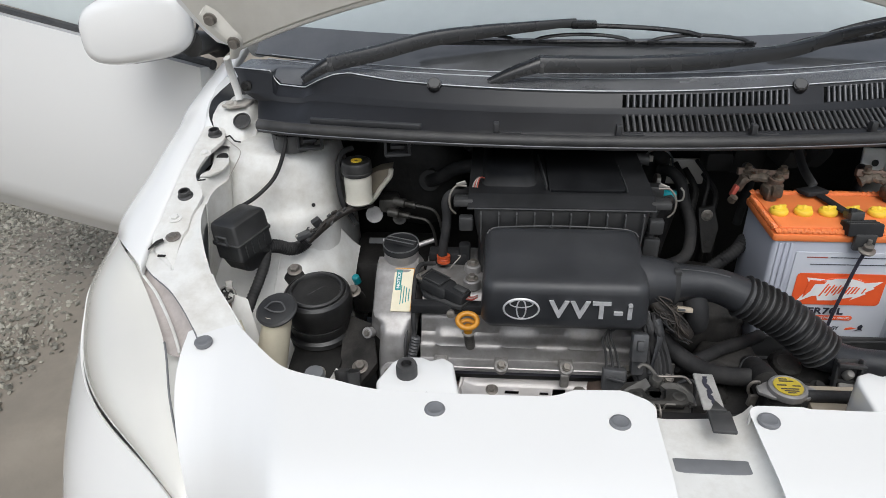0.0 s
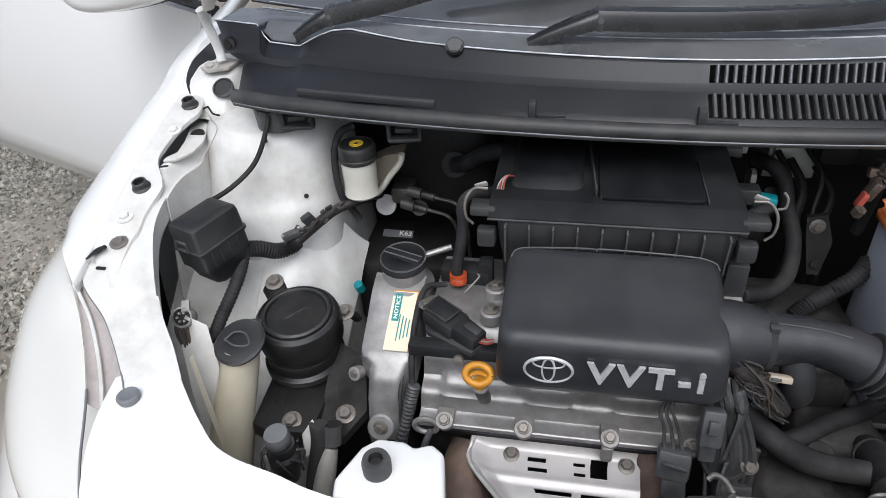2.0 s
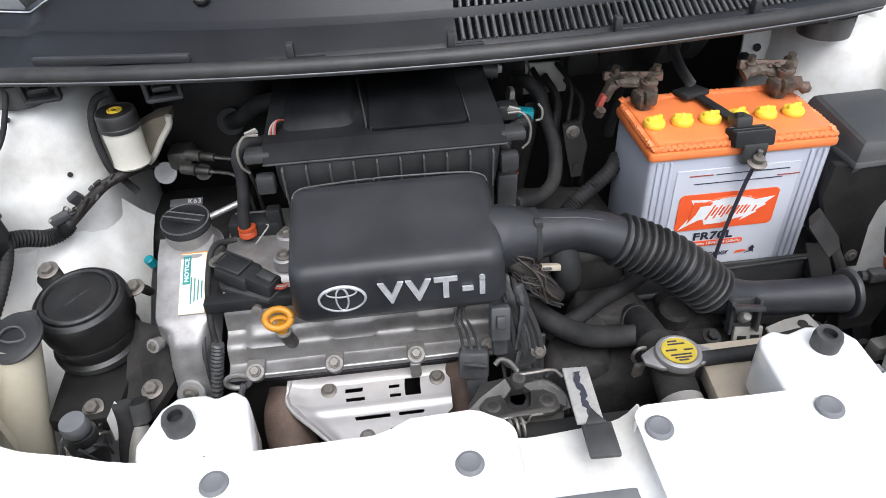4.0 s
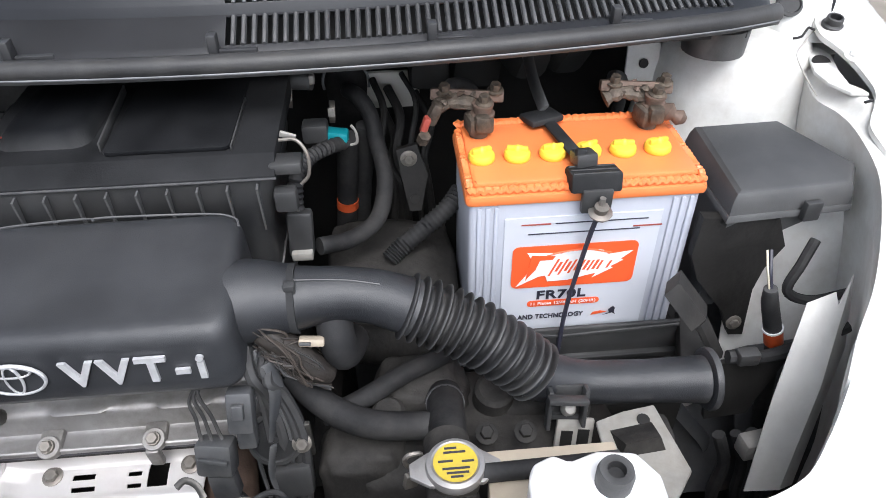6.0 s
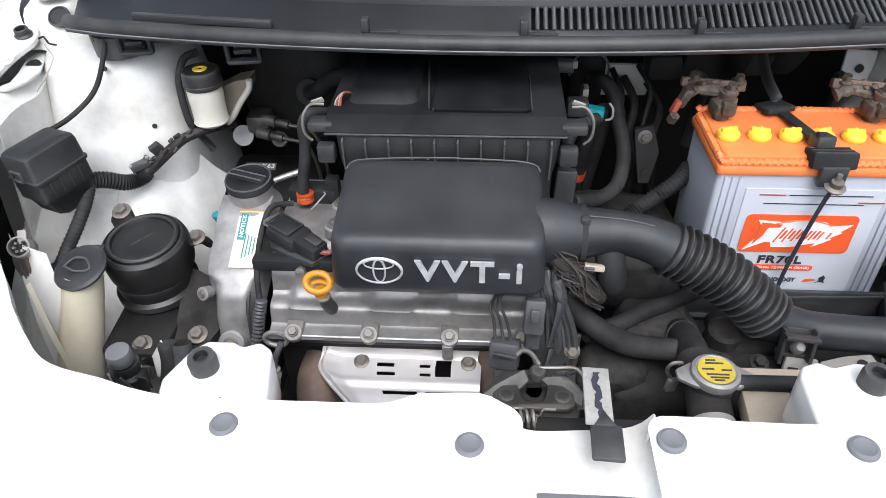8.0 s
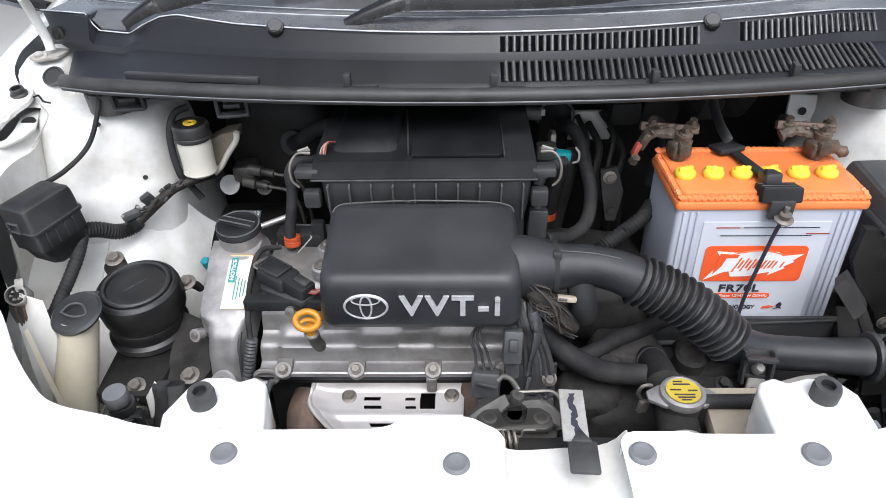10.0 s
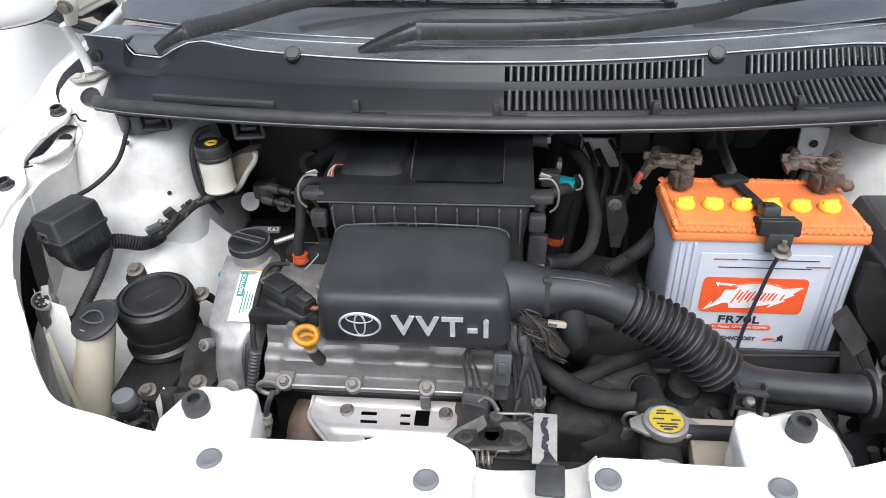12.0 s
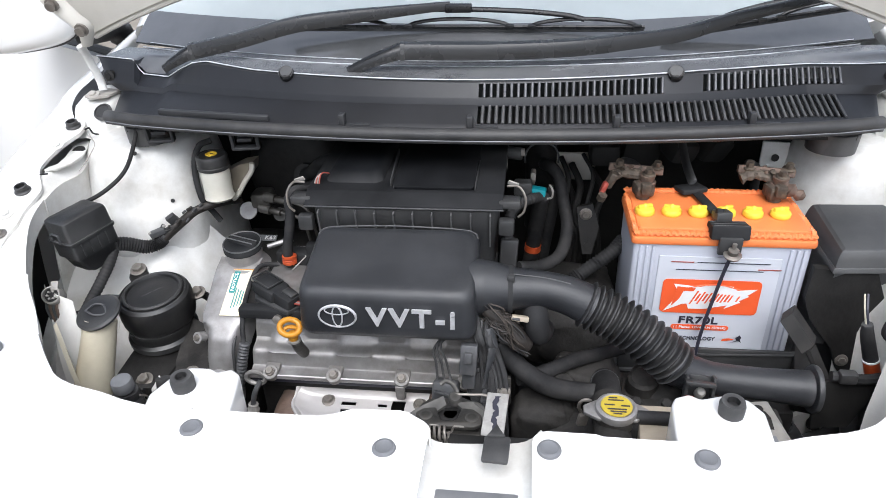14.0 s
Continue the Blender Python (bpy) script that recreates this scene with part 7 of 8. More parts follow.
part("beige_cover", prism([(0.184, 0.060), (0.300, 0.06), (0.305, 0.130), (0.190, 0.134)], 0.70, 0.722, 0.003), BEIGE, rad_, "beige plastic shroud piece")
part("beige_rail", box((0.245, 0.147, 0.724), (0.11, 0.018, 0.012), 0.003), BEIGE, rad_)
part("dark_hose", tube([(0.185, 0.136, 0.728), (0.25, 0.138, 0.727), (0.30, 0.14, 0.726)], 0.008, 10), HOSE, rad_)
filler = part("filler_neck", tube([(0.161, 0.190, 0.700), (0.162, 0.150, 0.703), (0.160, 0.095, 0.695), (0.158, 0.06, 0.68)], [0.0205, 0.022, 0.022, 0.020], 20), CASTING, rad_, "grimy metal filler neck")
part("clamp", lathe([(0.0220, -0.008), (0.0240, -0.008), (0.0240, -0.003), (0.0230, 0.0), (0.0240, 0.003), (0.0240, 0.008), (0.0220, 0.008)], (0.1595, 0.100, 0.6955), (0, 1, 0.15), 24), PALECONN, rad_, "pale worm-drive band")
part("band_screw", box((0.137, 0.090, 0.700), (0.010, 0.012, 0.012), 0.002, pose(0, 0, 0, 10, 20, 0)), STEEL, rad_)
part("cap_base", lathe([(0.021, -0.016), (0.022, 0.0), (0.0001, 0.0)], (0.1645, 0.142, 0.728), (0, 0, 1), 26), LATCHM, rad_)
cap = part("radiator_cap", lathe([(0.0235, -0.005), (0.0245, 0.0), (0.0235, 0.004), (0.020, 0.0055), (0.0185, 0.0045), (0.0001, 0.005)], (0.1645, 0.142, 0.733), (0, 0, 1), 36), ALU, rad_, "pressed steel pressure cap")
part("cap_wing", prism([(0.127, 0.136), (0.143, 0.126), (0.186, 0.126), (0.202, 0.138), (0.202, 0.146), (0.186, 0.158), (0.143, 0.158), (0.127, 0.148)], 0.727, 0.732, 0.0015), ALU, cap)
disc = part("yellow_label", lathe([(0.0180, 0), (0.0180, 0.0008), (0.0001, 0.0008)], (0.1645, 0.142, 0.7378), (0, 0, 1), 36), CAPYELLOW, cap, "yellow printed label with bars of text")
for i, (dx, dy, w) in enumerate(((-0.003, 0.013, 0.010), (0, 0.009, 0.018), (-0.008, 0.001, 0.012), (0.010, 0.000, 0.010), (0, -0.006, 0.022), (0.001, -0.010, 0.018), (0, -0.0135, 0.010))):
    part("text_bar", box((0.1645 + dx, 0.142 + dy, 0.7389), (w, 0.0019, 0.0004), 0.0), INK, disc)
part("spring_clamp", tube([(0.132, 0.162, 0.700), (0.124, 0.160, 0.715), (0.126, 0.158, 0.728), (0.136, 0.160, 0.728), (0.138, 0.165, 0.715)], 0.0022, 6), STEEL, rad_, "spring hose clamp")
part("clamp_ear", box((0.128, 0.150, 0.706), (0.012, 0.006, 0.016), 0.001, pose(0, 0, 0, 0, 10, 20)), STEEL, rad_)
part("top_hose", tube([(0.163, 0.175, 0.700), (0.164, 0.215, 0.694), (0.166, 0.262, 0.672), (0.166, 0.285, 0.640), (0.15, 0.30, 0.60), (0.10, 0.31, 0.58)], 0.0178, 20), HOSE, rad_, "thick black top hose", 60)
part("lower_hose", tube([(0.022, 0.246, 0.745), (0.041, 0.240, 0.718), (0.068, 0.226, 0.703), (0.101, 0.220, 0.691), (0.150, 0.215, 0.690)], [0.010, 0.0125, 0.0135, 0.0135, 0.013], 16), HOSE, rad_, "", 60)
part("branch_hose", tube([(0.050, 0.235, 0.692), (0.063, 0.240, 0.690), (0.095, 0.255, 0.694), (0.127, 0.275, 0.696), (0.166, 0.300, 0.690), (0.20, 0.33, 0.68)], 0.0100, 14), HOSE, rad_, "dusty branch hose", 60)
part("hose_lip", lathe([(0.0178, -0.002), (0.0192, -0.002), (0.0192, 0.002), (0.0178, 0.002)], (0.1655, 0.250, 0.678), (0, 1, -0.45), 26), GREYPLASTIC, rad_)
part("drop_hose", tube([(0.066, 0.30, 0.805), (0.069, 0.262, 0.786), (0.072, 0.252, 0.765), (0.075, 0.262, 0.748), (0.08, 0.29, 0.735)], 0.0165, 14), HOSE, rad_, "", 60)


def support(poly, bush, foot):
    t = thing("radiator_support", (bush[0], bush[1], 0.73), "white painted radiator support bracket with a black rubber bush", "radiator bracket", "radiator brackets")
    part("bracket", prism(poly, 0.735, 0.797, 0.005, seg=3), PAINT, t, "white bracket", 60)
    part("bush", lathe([(0.0125, -0.008), (0.0130, 0.012), (0.0115, 0.017), (0.0065, 0.017), (0.0055, 0.011), (0.0001, 0.011)], bush, (0, -0.05, 1), 26), RUBBER, t, "black rubber bush")
    part("notch", box(foot, (0.014, 0.010, 0.020), 0.002), GREYCLIP, t)


support([(0.206, 0.030), (0.209, 0.085), (0.214, 0.097), (0.230, 0.104), (0.241, 0.097), (0.262, 0.104), (0.290, 0.100), (0.302, 0.080), (0.300, 0.030)], (0.266, 0.076, 0.797), (0.297, 0.046, 0.785))
support([(-0.348, 0.036), (-0.352, 0.055), (-0.338, 0.092), (-0.325, 0.104), (-0.300, 0.104), (-0.290, 0.098), (-0.275, 0.105), (-0.262, 0.095), (-0.250, 0.030)], (-0.316, 0.068, 0.797), (-0.342, 0.040, 0.783))

# ---- bonnet latch and prop catch ----
latch = thing("bonnet_latch", (-0.022, 0.065, 0.73), "greasy grey steel bonnet latch with spring", "bonnet latch")
part("base_plate", prism([(-0.064, 0.052), (-0.066, 0.080), (-0.050, 0.104), (-0.012, 0.110), (0.014, 0.098), (0.022, 0.070), (0.016, 0.048)], 0.762, 0.768, 0.002), LATCHM, latch)
part("top_plate", prism([(-0.056, 0.052), (-0.058, 0.066), (-0.050, 0.074), (-0.036, 0.076), (-0.032, 0.062), (-0.028, 0.057), (-0.016, 0.057), (-0.012, 0.062), (-0.009, 0.077), (0.004, 0.076), (0.013, 0.068), (0.014, 0.054), (0.006, 0.049), (-0.048, 0.048)], 0.777, 0.783, 0.0022), LATCHM, latch, "two-lobed catch plate")
part("under_plate", prism([(-0.054, 0.056), (-0.052, 0.078), (0.006, 0.080), (0.010, 0.056)], 0.768, 0.777, 0.002), GRIME_HOLE, latch)
part("pawl", prism([(-0.030, 0.070), (-0.028, 0.082), (-0.014, 0.084), (-0.012, 0.072), (-0.017, 0.064), (-0.025, 0.064)], 0.770, 0.777, 0.0015), GRIME_HOLE, latch, "greasy dark pawl")
for x in (-0.046, 0.003):
    part("rivet", lathe([(0.0075, 0), (0.0070, 0.0018), (0.004, 0.0026), (0.0001, 0.0027)], (x, 0.062, 0.782), (0, 0, 1), 18), LATCHM, latch)
part("left_wing", loft([[(-0.078, 0.056, 0.776), (-0.056, 0.074, 0.782), (-0.030, 0.090, 0.786), (-0.026, 0.080, 0.783), (-0.048, 0.058, 0.778), (-0.070, 0.050, 0.774)], [(-0.078, 0.056, 0.773), (-0.056, 0.074, 0.779), (-0.030, 0.090, 0.783), (-0.026, 0.080, 0.780), (-0.048, 0.058, 0.775), (-0.070, 0.050, 0.771)]]), LATCHM, latch, "sloping guide plate")
part("right_wing", loft([[(-0.016, 0.084, 0.783), (0.006, 0.086, 0.783), (0.022, 0.070, 0.779), (0.020, 0.058, 0.777), (-0.004, 0.072, 0.780)], [(-0.016, 0.084, 0.780), (0.006, 0.086, 0.780), (0.022, 0.070, 0.776), (0.020, 0.058, 0.774), (-0.004, 0.072, 0.777)]]), LATCHM, latch)
part("lever", tube([(-0.036, 0.108, 0.786), (-0.030, 0.111, 0.789), (-0.022, 0.108, 0.787), (-0.016, 0.100, 0.782)], 0.0026, 8, squash=0.4), LATCHM, latch, "bent release lever")
part("pull_rod", tube([(-0.020, 0.092, 0.787), (0.000, 0.092, 0.788), (0.016, 0.094, 0.786), (0.024, 0.090, 0.780)], 0.0016, 6), STEEL, latch)
part("knuckle", lathe([(0.0075, 0), (0.0080, 0.006), (0.006, 0.009), (0.0001, 0.0095)], (-0.018, 0.090, 0.779), (0.1, -0.2, 1), 14), LATCHM, latch)
part("side_arm", tube([(-0.004, 0.086, 0.778), (0.008, 0.082, 0.780), (0.018, 0.072, 0.776), (0.021, 0.060, 0.770)], 0.0045, 8, squash=0.5), LATCHM, latch)
part("spring", tube([(-0.046 + 0.026 * i / 60, 0.0415 + 0.0070 * math.cos(i * 0.52), 0.777 + 0.0085 * math.sin(i * 0.52)) for i in range(61)], 0.0015, 6, 2), STEEL, latch, "coil spring")
part("notch_edge", tube([(-0.040, 0.0475, 0.7835), (-0.032, 0.0475, 0.7835), (-0.030, 0.0475, 0.779), (-0.028, 0.0475, 0.7745), (-0.018, 0.0475, 0.7745), (-0.016, 0.0475, 0.779), (-0.014, 0.0475, 0.7835), (-0.004, 0.0475, 0.7835)], 0.0011, 6, 2), STEEL, latch, "light steel notch edge")
part("cable", tube([(0.010, 0.098, 0.772), (0.026, 0.108, 0.770), (0.036, 0.108, 0.760), (0.040, 0.11, 0.70)], 0.0022, 8), HOSE, latch)
catch = thing("prop_catch", (0.03, 0.03, 0.79), "flaking grey strip with black rubber end on the lock panel", "bonnet catch")
cm = pose(0, 0, 0, -2, 0, -3)
part("strip", box((0.0285, 0.046, 0.8055), (0.0225, 0.062, 0.0035), 0.001, cm), PEEL, catch, "flaking pale grey face")
part("crack", loft([[(0.0285 + s * (0.0018 + 0.0014 * abs(math.sin(i * 2.1))) + 0.0012 * math.sin(i * 0.9) + 0.0006 * math.sin(i * 2.9), 0.020 + i * 0.0031, 0.8078 + dz) for s, dz in ((-1, 0), (1, 0), (1, 0.0004), (-1, 0.0004))] for i in range(17)]), INK, catch, "dark crack down the middle")
part("rubber_end", box((0.0315, 0.000, 0.8035), (0.0255, 0.034, 0.005), 0.002, cm), RUBBER, catch, "black rubber end")
part("rubber_tip", prism([(0.022, 0.014), (0.040, 0.014), (0.035, 0.022), (0.031, 0.030), (0.027, 0.022)], 0.8050, 0.8084, 0.0006), RUBBER, catch)

# ---- plugs and hoses beside the engine ----
plugs = thing("sensor_plugs", (0.0, 0.22, 0.66), "grey plugs and loose wires beside the engine", "connectors")
sensor = part("round_sensor", lathe([(0.022, -0.02), (0.0265, 0), (0.0255, 0.006), (0.0215, 0.008), (0.0200, 0.0065), (0.004, 0.0065), (0.003, 0.008), (0.0001, 0.008)], (0.009, 0.212, 0.697), (0.05, -0.85, 0.5), 30), PLASTIC, plugs, "round black sensor body")
part("sensor_tail", box((0.020, 0.198, 0.655), (0.036, 0.026, 0.034), 0.005, pose(0, 0, 0, -20, 0, 5)), PLASTIC, plugs)
part("grey_plug", box((-0.013, 0.207, 0.744), (0.022, 0.017, 0.040), 0.003, pose(0, 0, 0, -20, 3, 0)), GREYPLASTIC, plugs, "grey two-stage plug")
part("plug_step", box((-0.013, 0.198, 0.752), (0.010, 0.006, 0.014), 0.0015, pose(0, 0, 0, -20, 3, 0)), GREYPLASTIC, plugs)
part("plug_neck", box((-0.013, 0.206, 0.713), (0.017, 0.015, 0.026), 0.003, pose(0, 0, 0, -15, 0, 0)), GREYPLASTIC, plugs)
part("dark_plug", box((-0.043, 0.200, 0.692), (0.034, 0.022, 0.034), 0.005, pose(0, 0, 0, -20, 0, -8)), GREYPLASTIC, plugs, "dark grey plug")
part("plug_ridge", box((-0.043, 0.188, 0.700), (0.026, 0.004, 0.004), 0.001, pose(0, 0, 0, -20, 8, -8)), GREYPLASTIC, plugs)
part("plug_tail", box((-0.040, 0.192, 0.662), (0.024, 0.016, 0.030), 0.003, pose(0, 0, 0, -10, -6, 0)), GREYPLASTIC, plugs)
part("plug_wires", tube([(-0.036, 0.188, 0.650), (-0.026, 0.185, 0.63), (-0.014, 0.18, 0.58)], 0.007, 8), HOSE, plugs)
for i in range(3):
    part("lead", tube([(-0.054 + 0.009 * i, 0.205, 0.708), (-0.056 + 0.007 * i, 0.214, 0.728), (-0.060 + 0.005 * i, 0.224, 0.742 + 0.006 * i), (-0.045 + 0.01 * i, 0.24, 0.760)], 0.0018, 6), HOSE, plugs)
part("grey_sleeve", tube([(0.012, 0.228, 0.778), (0.017, 0.220, 0.755), (0.012, 0.212, 0.728), (0.006, 0.205, 0.700)], [0.006, 0.008, 0.005, 0.003], 10, squash=0.45), GREYPLASTIC, plugs, "dusty grey plastic sleeve")
part("flap_strap", tube([(0.008, 0.200, 0.700), (0.004, 0.190, 0.672), (0.012, 0.182, 0.640), (0.018, 0.178, 0.60)], 0.0042, 8, squash=0.4), GREYPLASTIC, plugs)
for i in range(6):
    a = i * 0.9
    part("wire", tube([(-0.020 + 0.007 * i, 0.240, 0.790 - 0.003 * i), (-0.008 + 0.004 * i, 0.226 - 0.004 * (i % 3), 0.772 - 0.008 * (i % 2)), (-0.004 + 0.005 * i, 0.222, 0.745), (-0.010 + 0.010 * i + 0.006 * math.sin(a), 0.208, 0.70), (-0.004 + 0.007 * i, 0.19, 0.63)], 0.0020 + 0.0014 * (i % 3), 6), HOSE if i % 3 else GREYPLASTIC, plugs)
part("taped_branch", tube([(0.004, 0.250, 0.796), (0.020, 0.246, 0.784), (0.036, 0.242, 0.768), (0.050, 0.238, 0.754), (0.062, 0.240, 0.742)], [0.010, 0.013, 0.014, 0.012, 0.008], 14), TAPE, plugs, "brown taped wire branch", 80)
rng = random.Random(9)
for i in range(46):
    a, b = rng.uniform(2.2, 5.9), rng.uniform(-1.5, 1.5)
    k0, k1 = rng.uniform(0, 0.45), rng.uniform(0.5, 1.0)
    path = []
    for s in (0.0, 0.33, 0.66, 1.0):
        k = lerp(k0, k1, s)
        c = Vector((lerp(0.002, 0.064, k), lerp(0.248, 0.238, k), lerp(0.800, 0.742, k)))
        r = 0.010 + 0.0105 * math.sin(math.pi * min(1, 0.15 + 0.8 * k)) + rng.uniform(-0.002, 0.0025)
        path.append(c + Vector((rng.uniform(-0.3, 0.3) * r, math.sin(a + b * s) * r, math.cos(a + b * s) * r)))
    part("strand", tube(path, rng.uniform(0.0007, 0.0013), 5, 4), (TAPE, HOSE, TAPE, BROWNWIRE)[i % 4], plugs)
part("pale_plug", box((0.050, 0.243, 0.784), (0.022, 0.010, 0.007), 0.0015, pose(0, 0, 0, -20, 6, 0)), BEIGE, plugs, "pale dirty plug")
part("plug_face", box((0.045, 0.2375, 0.7865), (0.010, 0.003, 0.003), 0.0008, pose(0, 0, 0, -20, 6, 0)), GREYPLASTIC, plugs)
hexbolt(plugs, (0.032, 0.205, 0.694), (0, -0.8, 0.5), 0.006, 0.006, 0.009)
part("sensor_bracket", box((0.034, 0.212, 0.690), (0.014, 0.006, 0.046), 0.002), LATCHM, plugs)

pipes = thing("heater_hoses", (0.09, 0.45, 0.70), "black heater hoses looping behind the air cleaner", "hose")
part("loop_hose", tube([(0.080, 0.60, 0.846), (0.094, 0.568, 0.852), (0.106, 0.55, 0.838), (0.1114, 0.533, 0.8146), (0.119, 0.50, 0.7805), (0.108, 0.46, 0.7530), (0.078, 0.43, 0.7490), (0.045, 0.41, 0.757)], 0.0098, 14), HOSE, pipes, "curved black hose", 60)
part("upright_hose", tube([(0.078, 0.54, 0.815), (0.0745, 0.55, 0.780), (0.0702, 0.56, 0.740), (0.0660, 0.565, 0.6976), (0.058, 0.565, 0.64)], 0.0130, 14), HOSE, pipes)
part("second_hose", tube([(0.098, 0.56, 0.82), (0.095, 0.565, 0.77), (0.088, 0.575, 0.71), (0.080, 0.58, 0.64)], 0.0105, 12), HOSE, pipes)
part("hose_band", lathe([(0.0131, -0.006), (0.0142, -0.006), (0.0142, -0.002), (0.0136, 0.0), (0.0142, 0.002), (0.0142, 0.006), (0.0131, 0.006)], (0.0672, 0.5642, 0.706), (0.1, -0.06, 1), 18), CLIPORANGE, pipes, "orange hose band")
part("arch_hose", tube([(0.0765, 0.66, 0.70), (0.0770, 0.652, 0.78), (0.0775, 0.645, 0.84), (0.0775, 0.640, 0.862), (0.0775, 0.640, 0.874), (0.0775, 0.640, 0.880)], [0.026, 0.027, 0.0275, 0.0255, 0.019, 0.004], 22, 5), HOSE, pipes, "thick heater hose elbow", 60)
part("hose_rim", tube([(0.0775 + 0.0285 * math.cos(t), 0.622, 0.846 + 0.029 * math.sin(t)) for t in np.arange(15) * math.pi / 12 - 0.25], 0.0018, 6, 2), GREYCLIP, pipes, "pale rim of the elbow")
part("pale_box", box((0.134, 0.640, 0.826), (0.070, 0.010, 0.050), 0.004), PAINT_BONNET, pipes, "grey plate on the firewall")
lever = part("selector_lever", loft([[(0.134, 0.52, 0.806), (0.158, 0.52, 0.812), (0.170, 0.512, 0.775), (0.160, 0.50, 0.732), (0.146, 0.50, 0.732), (0.138, 0.512, 0.775)], [(0.134, 0.526, 0.806), (0.158, 0.526, 0.812), (0.170, 0.518, 0.775), (0.160, 0.506, 0.732), (0.146, 0.506, 0.732), (0.138, 0.518, 0.775)]]), GRIME_HOLE, pipes, "grimy steel selector bracket")
hexbolt(lever, (0.148, 0.517, 0.796), (0, -1, 0.1), 0.006, 0.006, 0.010)
part("lever_hole", lathe([(0.006, 0), (0.006, 0.0015), (0.0001, 0.0015)], (0.153, 0.502, 0.748), (0, -1, 0.15), 14), BAY, lever)
part("corrugated_pipe", tube([(0.118, 0.43, 0.715), (0.134, 0.44, 0.726), (0.162, 0.45, 0.744), (0.188, 0.46, 0.762), (0.205, 0.48, 0.772)], [0.0115 if i % 2 else 0.0095 for i in range(49)], 12, 12), HOSE, pipes, "ribbed black cable sleeve", 70)
for k, (dx, dz, r) in enumerate(((0.0, 0.0, 0.0045), (0.018, -0.012, 0.006), (0.036, 0.006, 0.0035), (0.052, -0.02, 0.005), (0.010, -0.04, 0.0055))):
    part("bay_cable", tube([(0.110 + dx, 0.62, 0.850 + dz), (0.122 + dx * 1.1, 0.585, 0.826 + dz), (0.116 + dx, 0.555, 0.785 + dz * 0.5), (0.130 + dx * 0.8, 0.54, 0.745), (0.126 + dx, 0.55, 0.68)], r, 8), GRIME_HOLE, pipes, "dark cable behind the battery")
part("teal_plug", box((0.070, 0.490, 0.845), (0.026, 0.016, 0.016), 0.003, pose(0, 0, 0, 0, 6, -8)), TEAL, pipes, "teal connector")
part("plug_clip", tube([(0.087, 0.482, 0.862), (0.092, 0.479, 0.855), (0.092, 0.480, 0.842), (0.085, 0.482, 0.838)], 0.0016, 6), PALECONN, pipes)
part("plug_body", box((0.048, 0.492, 0.852), (0.028, 0.022, 0.022), 0.004), PLASTIC, pipes)
part("plug_sleeve", tube([(0.0773, 0.49, 0.8373), (0.059, 0.46, 0.8474), (0.0422, 0.44, 0.848), (0.0325, 0.42, 0.8426), (0.0284, 0.41, 0.8192), (0.030, 0.40, 0.79)], [0.0085 if i % 2 else 0.007 for i in range(46)], 10, 9), HOSE, pipes)
part("clip_post", box((0.030, 0.398, 0.786), (0.026, 0.016, 0.052), 0.004, pose(0, 0, 0, -8, 3, 0)), PLASTIC, pipes, "square post beside the filter box")
part("post_end", box((0.030, 0.386, 0.766), (0.022, 0.010, 0.010), 0.002), PALECONN, pipes)
for k, c in enumerate(((0.018, 0.545, 0.868), (0.063, 0.548, 0.845))):
    part("spring_band", lathe([(0.0115, -0.003), (0.0128, -0.003), (0.0128, 0.003), (0.0115, 0.003)], c, (1, 0.1, -0.1), 16), STEEL, pipes)
    part("band_tag", box((c[0], c[1] - 0.013, c[2] + 0.006), (0.007, 0.003, 0.011), 0.0008), PALECONN, pipes)
part("stub_pipe", tube([(0.020, 0.55, 0.885), (0.045, 0.545, 0.885)], 0.010, 12, 1), PLASTIC, pipes)
part("stub_band", box((0.046, 0.540, 0.890), (0.006, 0.008, 0.010), 0.001), PALECONN, pipes)
part("gearbox_bracket", lump((0.12, 0.45, 0.655), (0.16, 0.20, 0.11), 5.0), CASTING, pipes, "", 60)
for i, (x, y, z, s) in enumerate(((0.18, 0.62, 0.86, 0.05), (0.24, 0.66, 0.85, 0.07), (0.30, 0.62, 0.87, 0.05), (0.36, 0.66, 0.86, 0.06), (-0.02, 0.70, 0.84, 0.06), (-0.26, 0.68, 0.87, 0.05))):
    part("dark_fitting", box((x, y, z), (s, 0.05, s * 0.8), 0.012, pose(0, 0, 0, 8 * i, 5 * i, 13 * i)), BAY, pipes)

# ---- right-hand corner of the bay ----
corner = thing("corner_wiring", (0.50, 0.28, 0.60), "plugs and cables by the fuse box", "wiring")
part("sheath", tube([(0.4855, 0.285, 0.768), (0.490, 0.285, 0.750), (0.498, 0.285, 0.728), (0.504, 0.285, 0.712)], [0.0065, 0.0085, 0.0090, 0.0092], 14), RUBBER, corner)
part("orange_cuff", tube([(0.5045, 0.285, 0.711), (0.511, 0.285, 0.692)], 0.0098, 14, 1), CLIPORANGE, corner, "dull orange cuff")
part("green_wire", tube([(0.4845, 0.285, 0.766), (0.480, 0.290, 0.785), (0.482, 0.305, 0.80)], 0.0011, 6), NYLON, corner)
part("wire", tube([(0.4865, 0.285, 0.766), (0.483, 0.290, 0.785), (0.486, 0.305, 0.80)], 0.0018, 6), INK, corner)
part("cable", tube([(0.450, 0.262, 0.700), (0.50, 0.262, 0.698), (0.58, 0.28, 0.712)], 0.007, 8), HOSE, corner)
part("cable_clamp", box((0.468, 0.258, 0.703), (0.022, 0.014, 0.016), 0.003), RUBBER, corner)
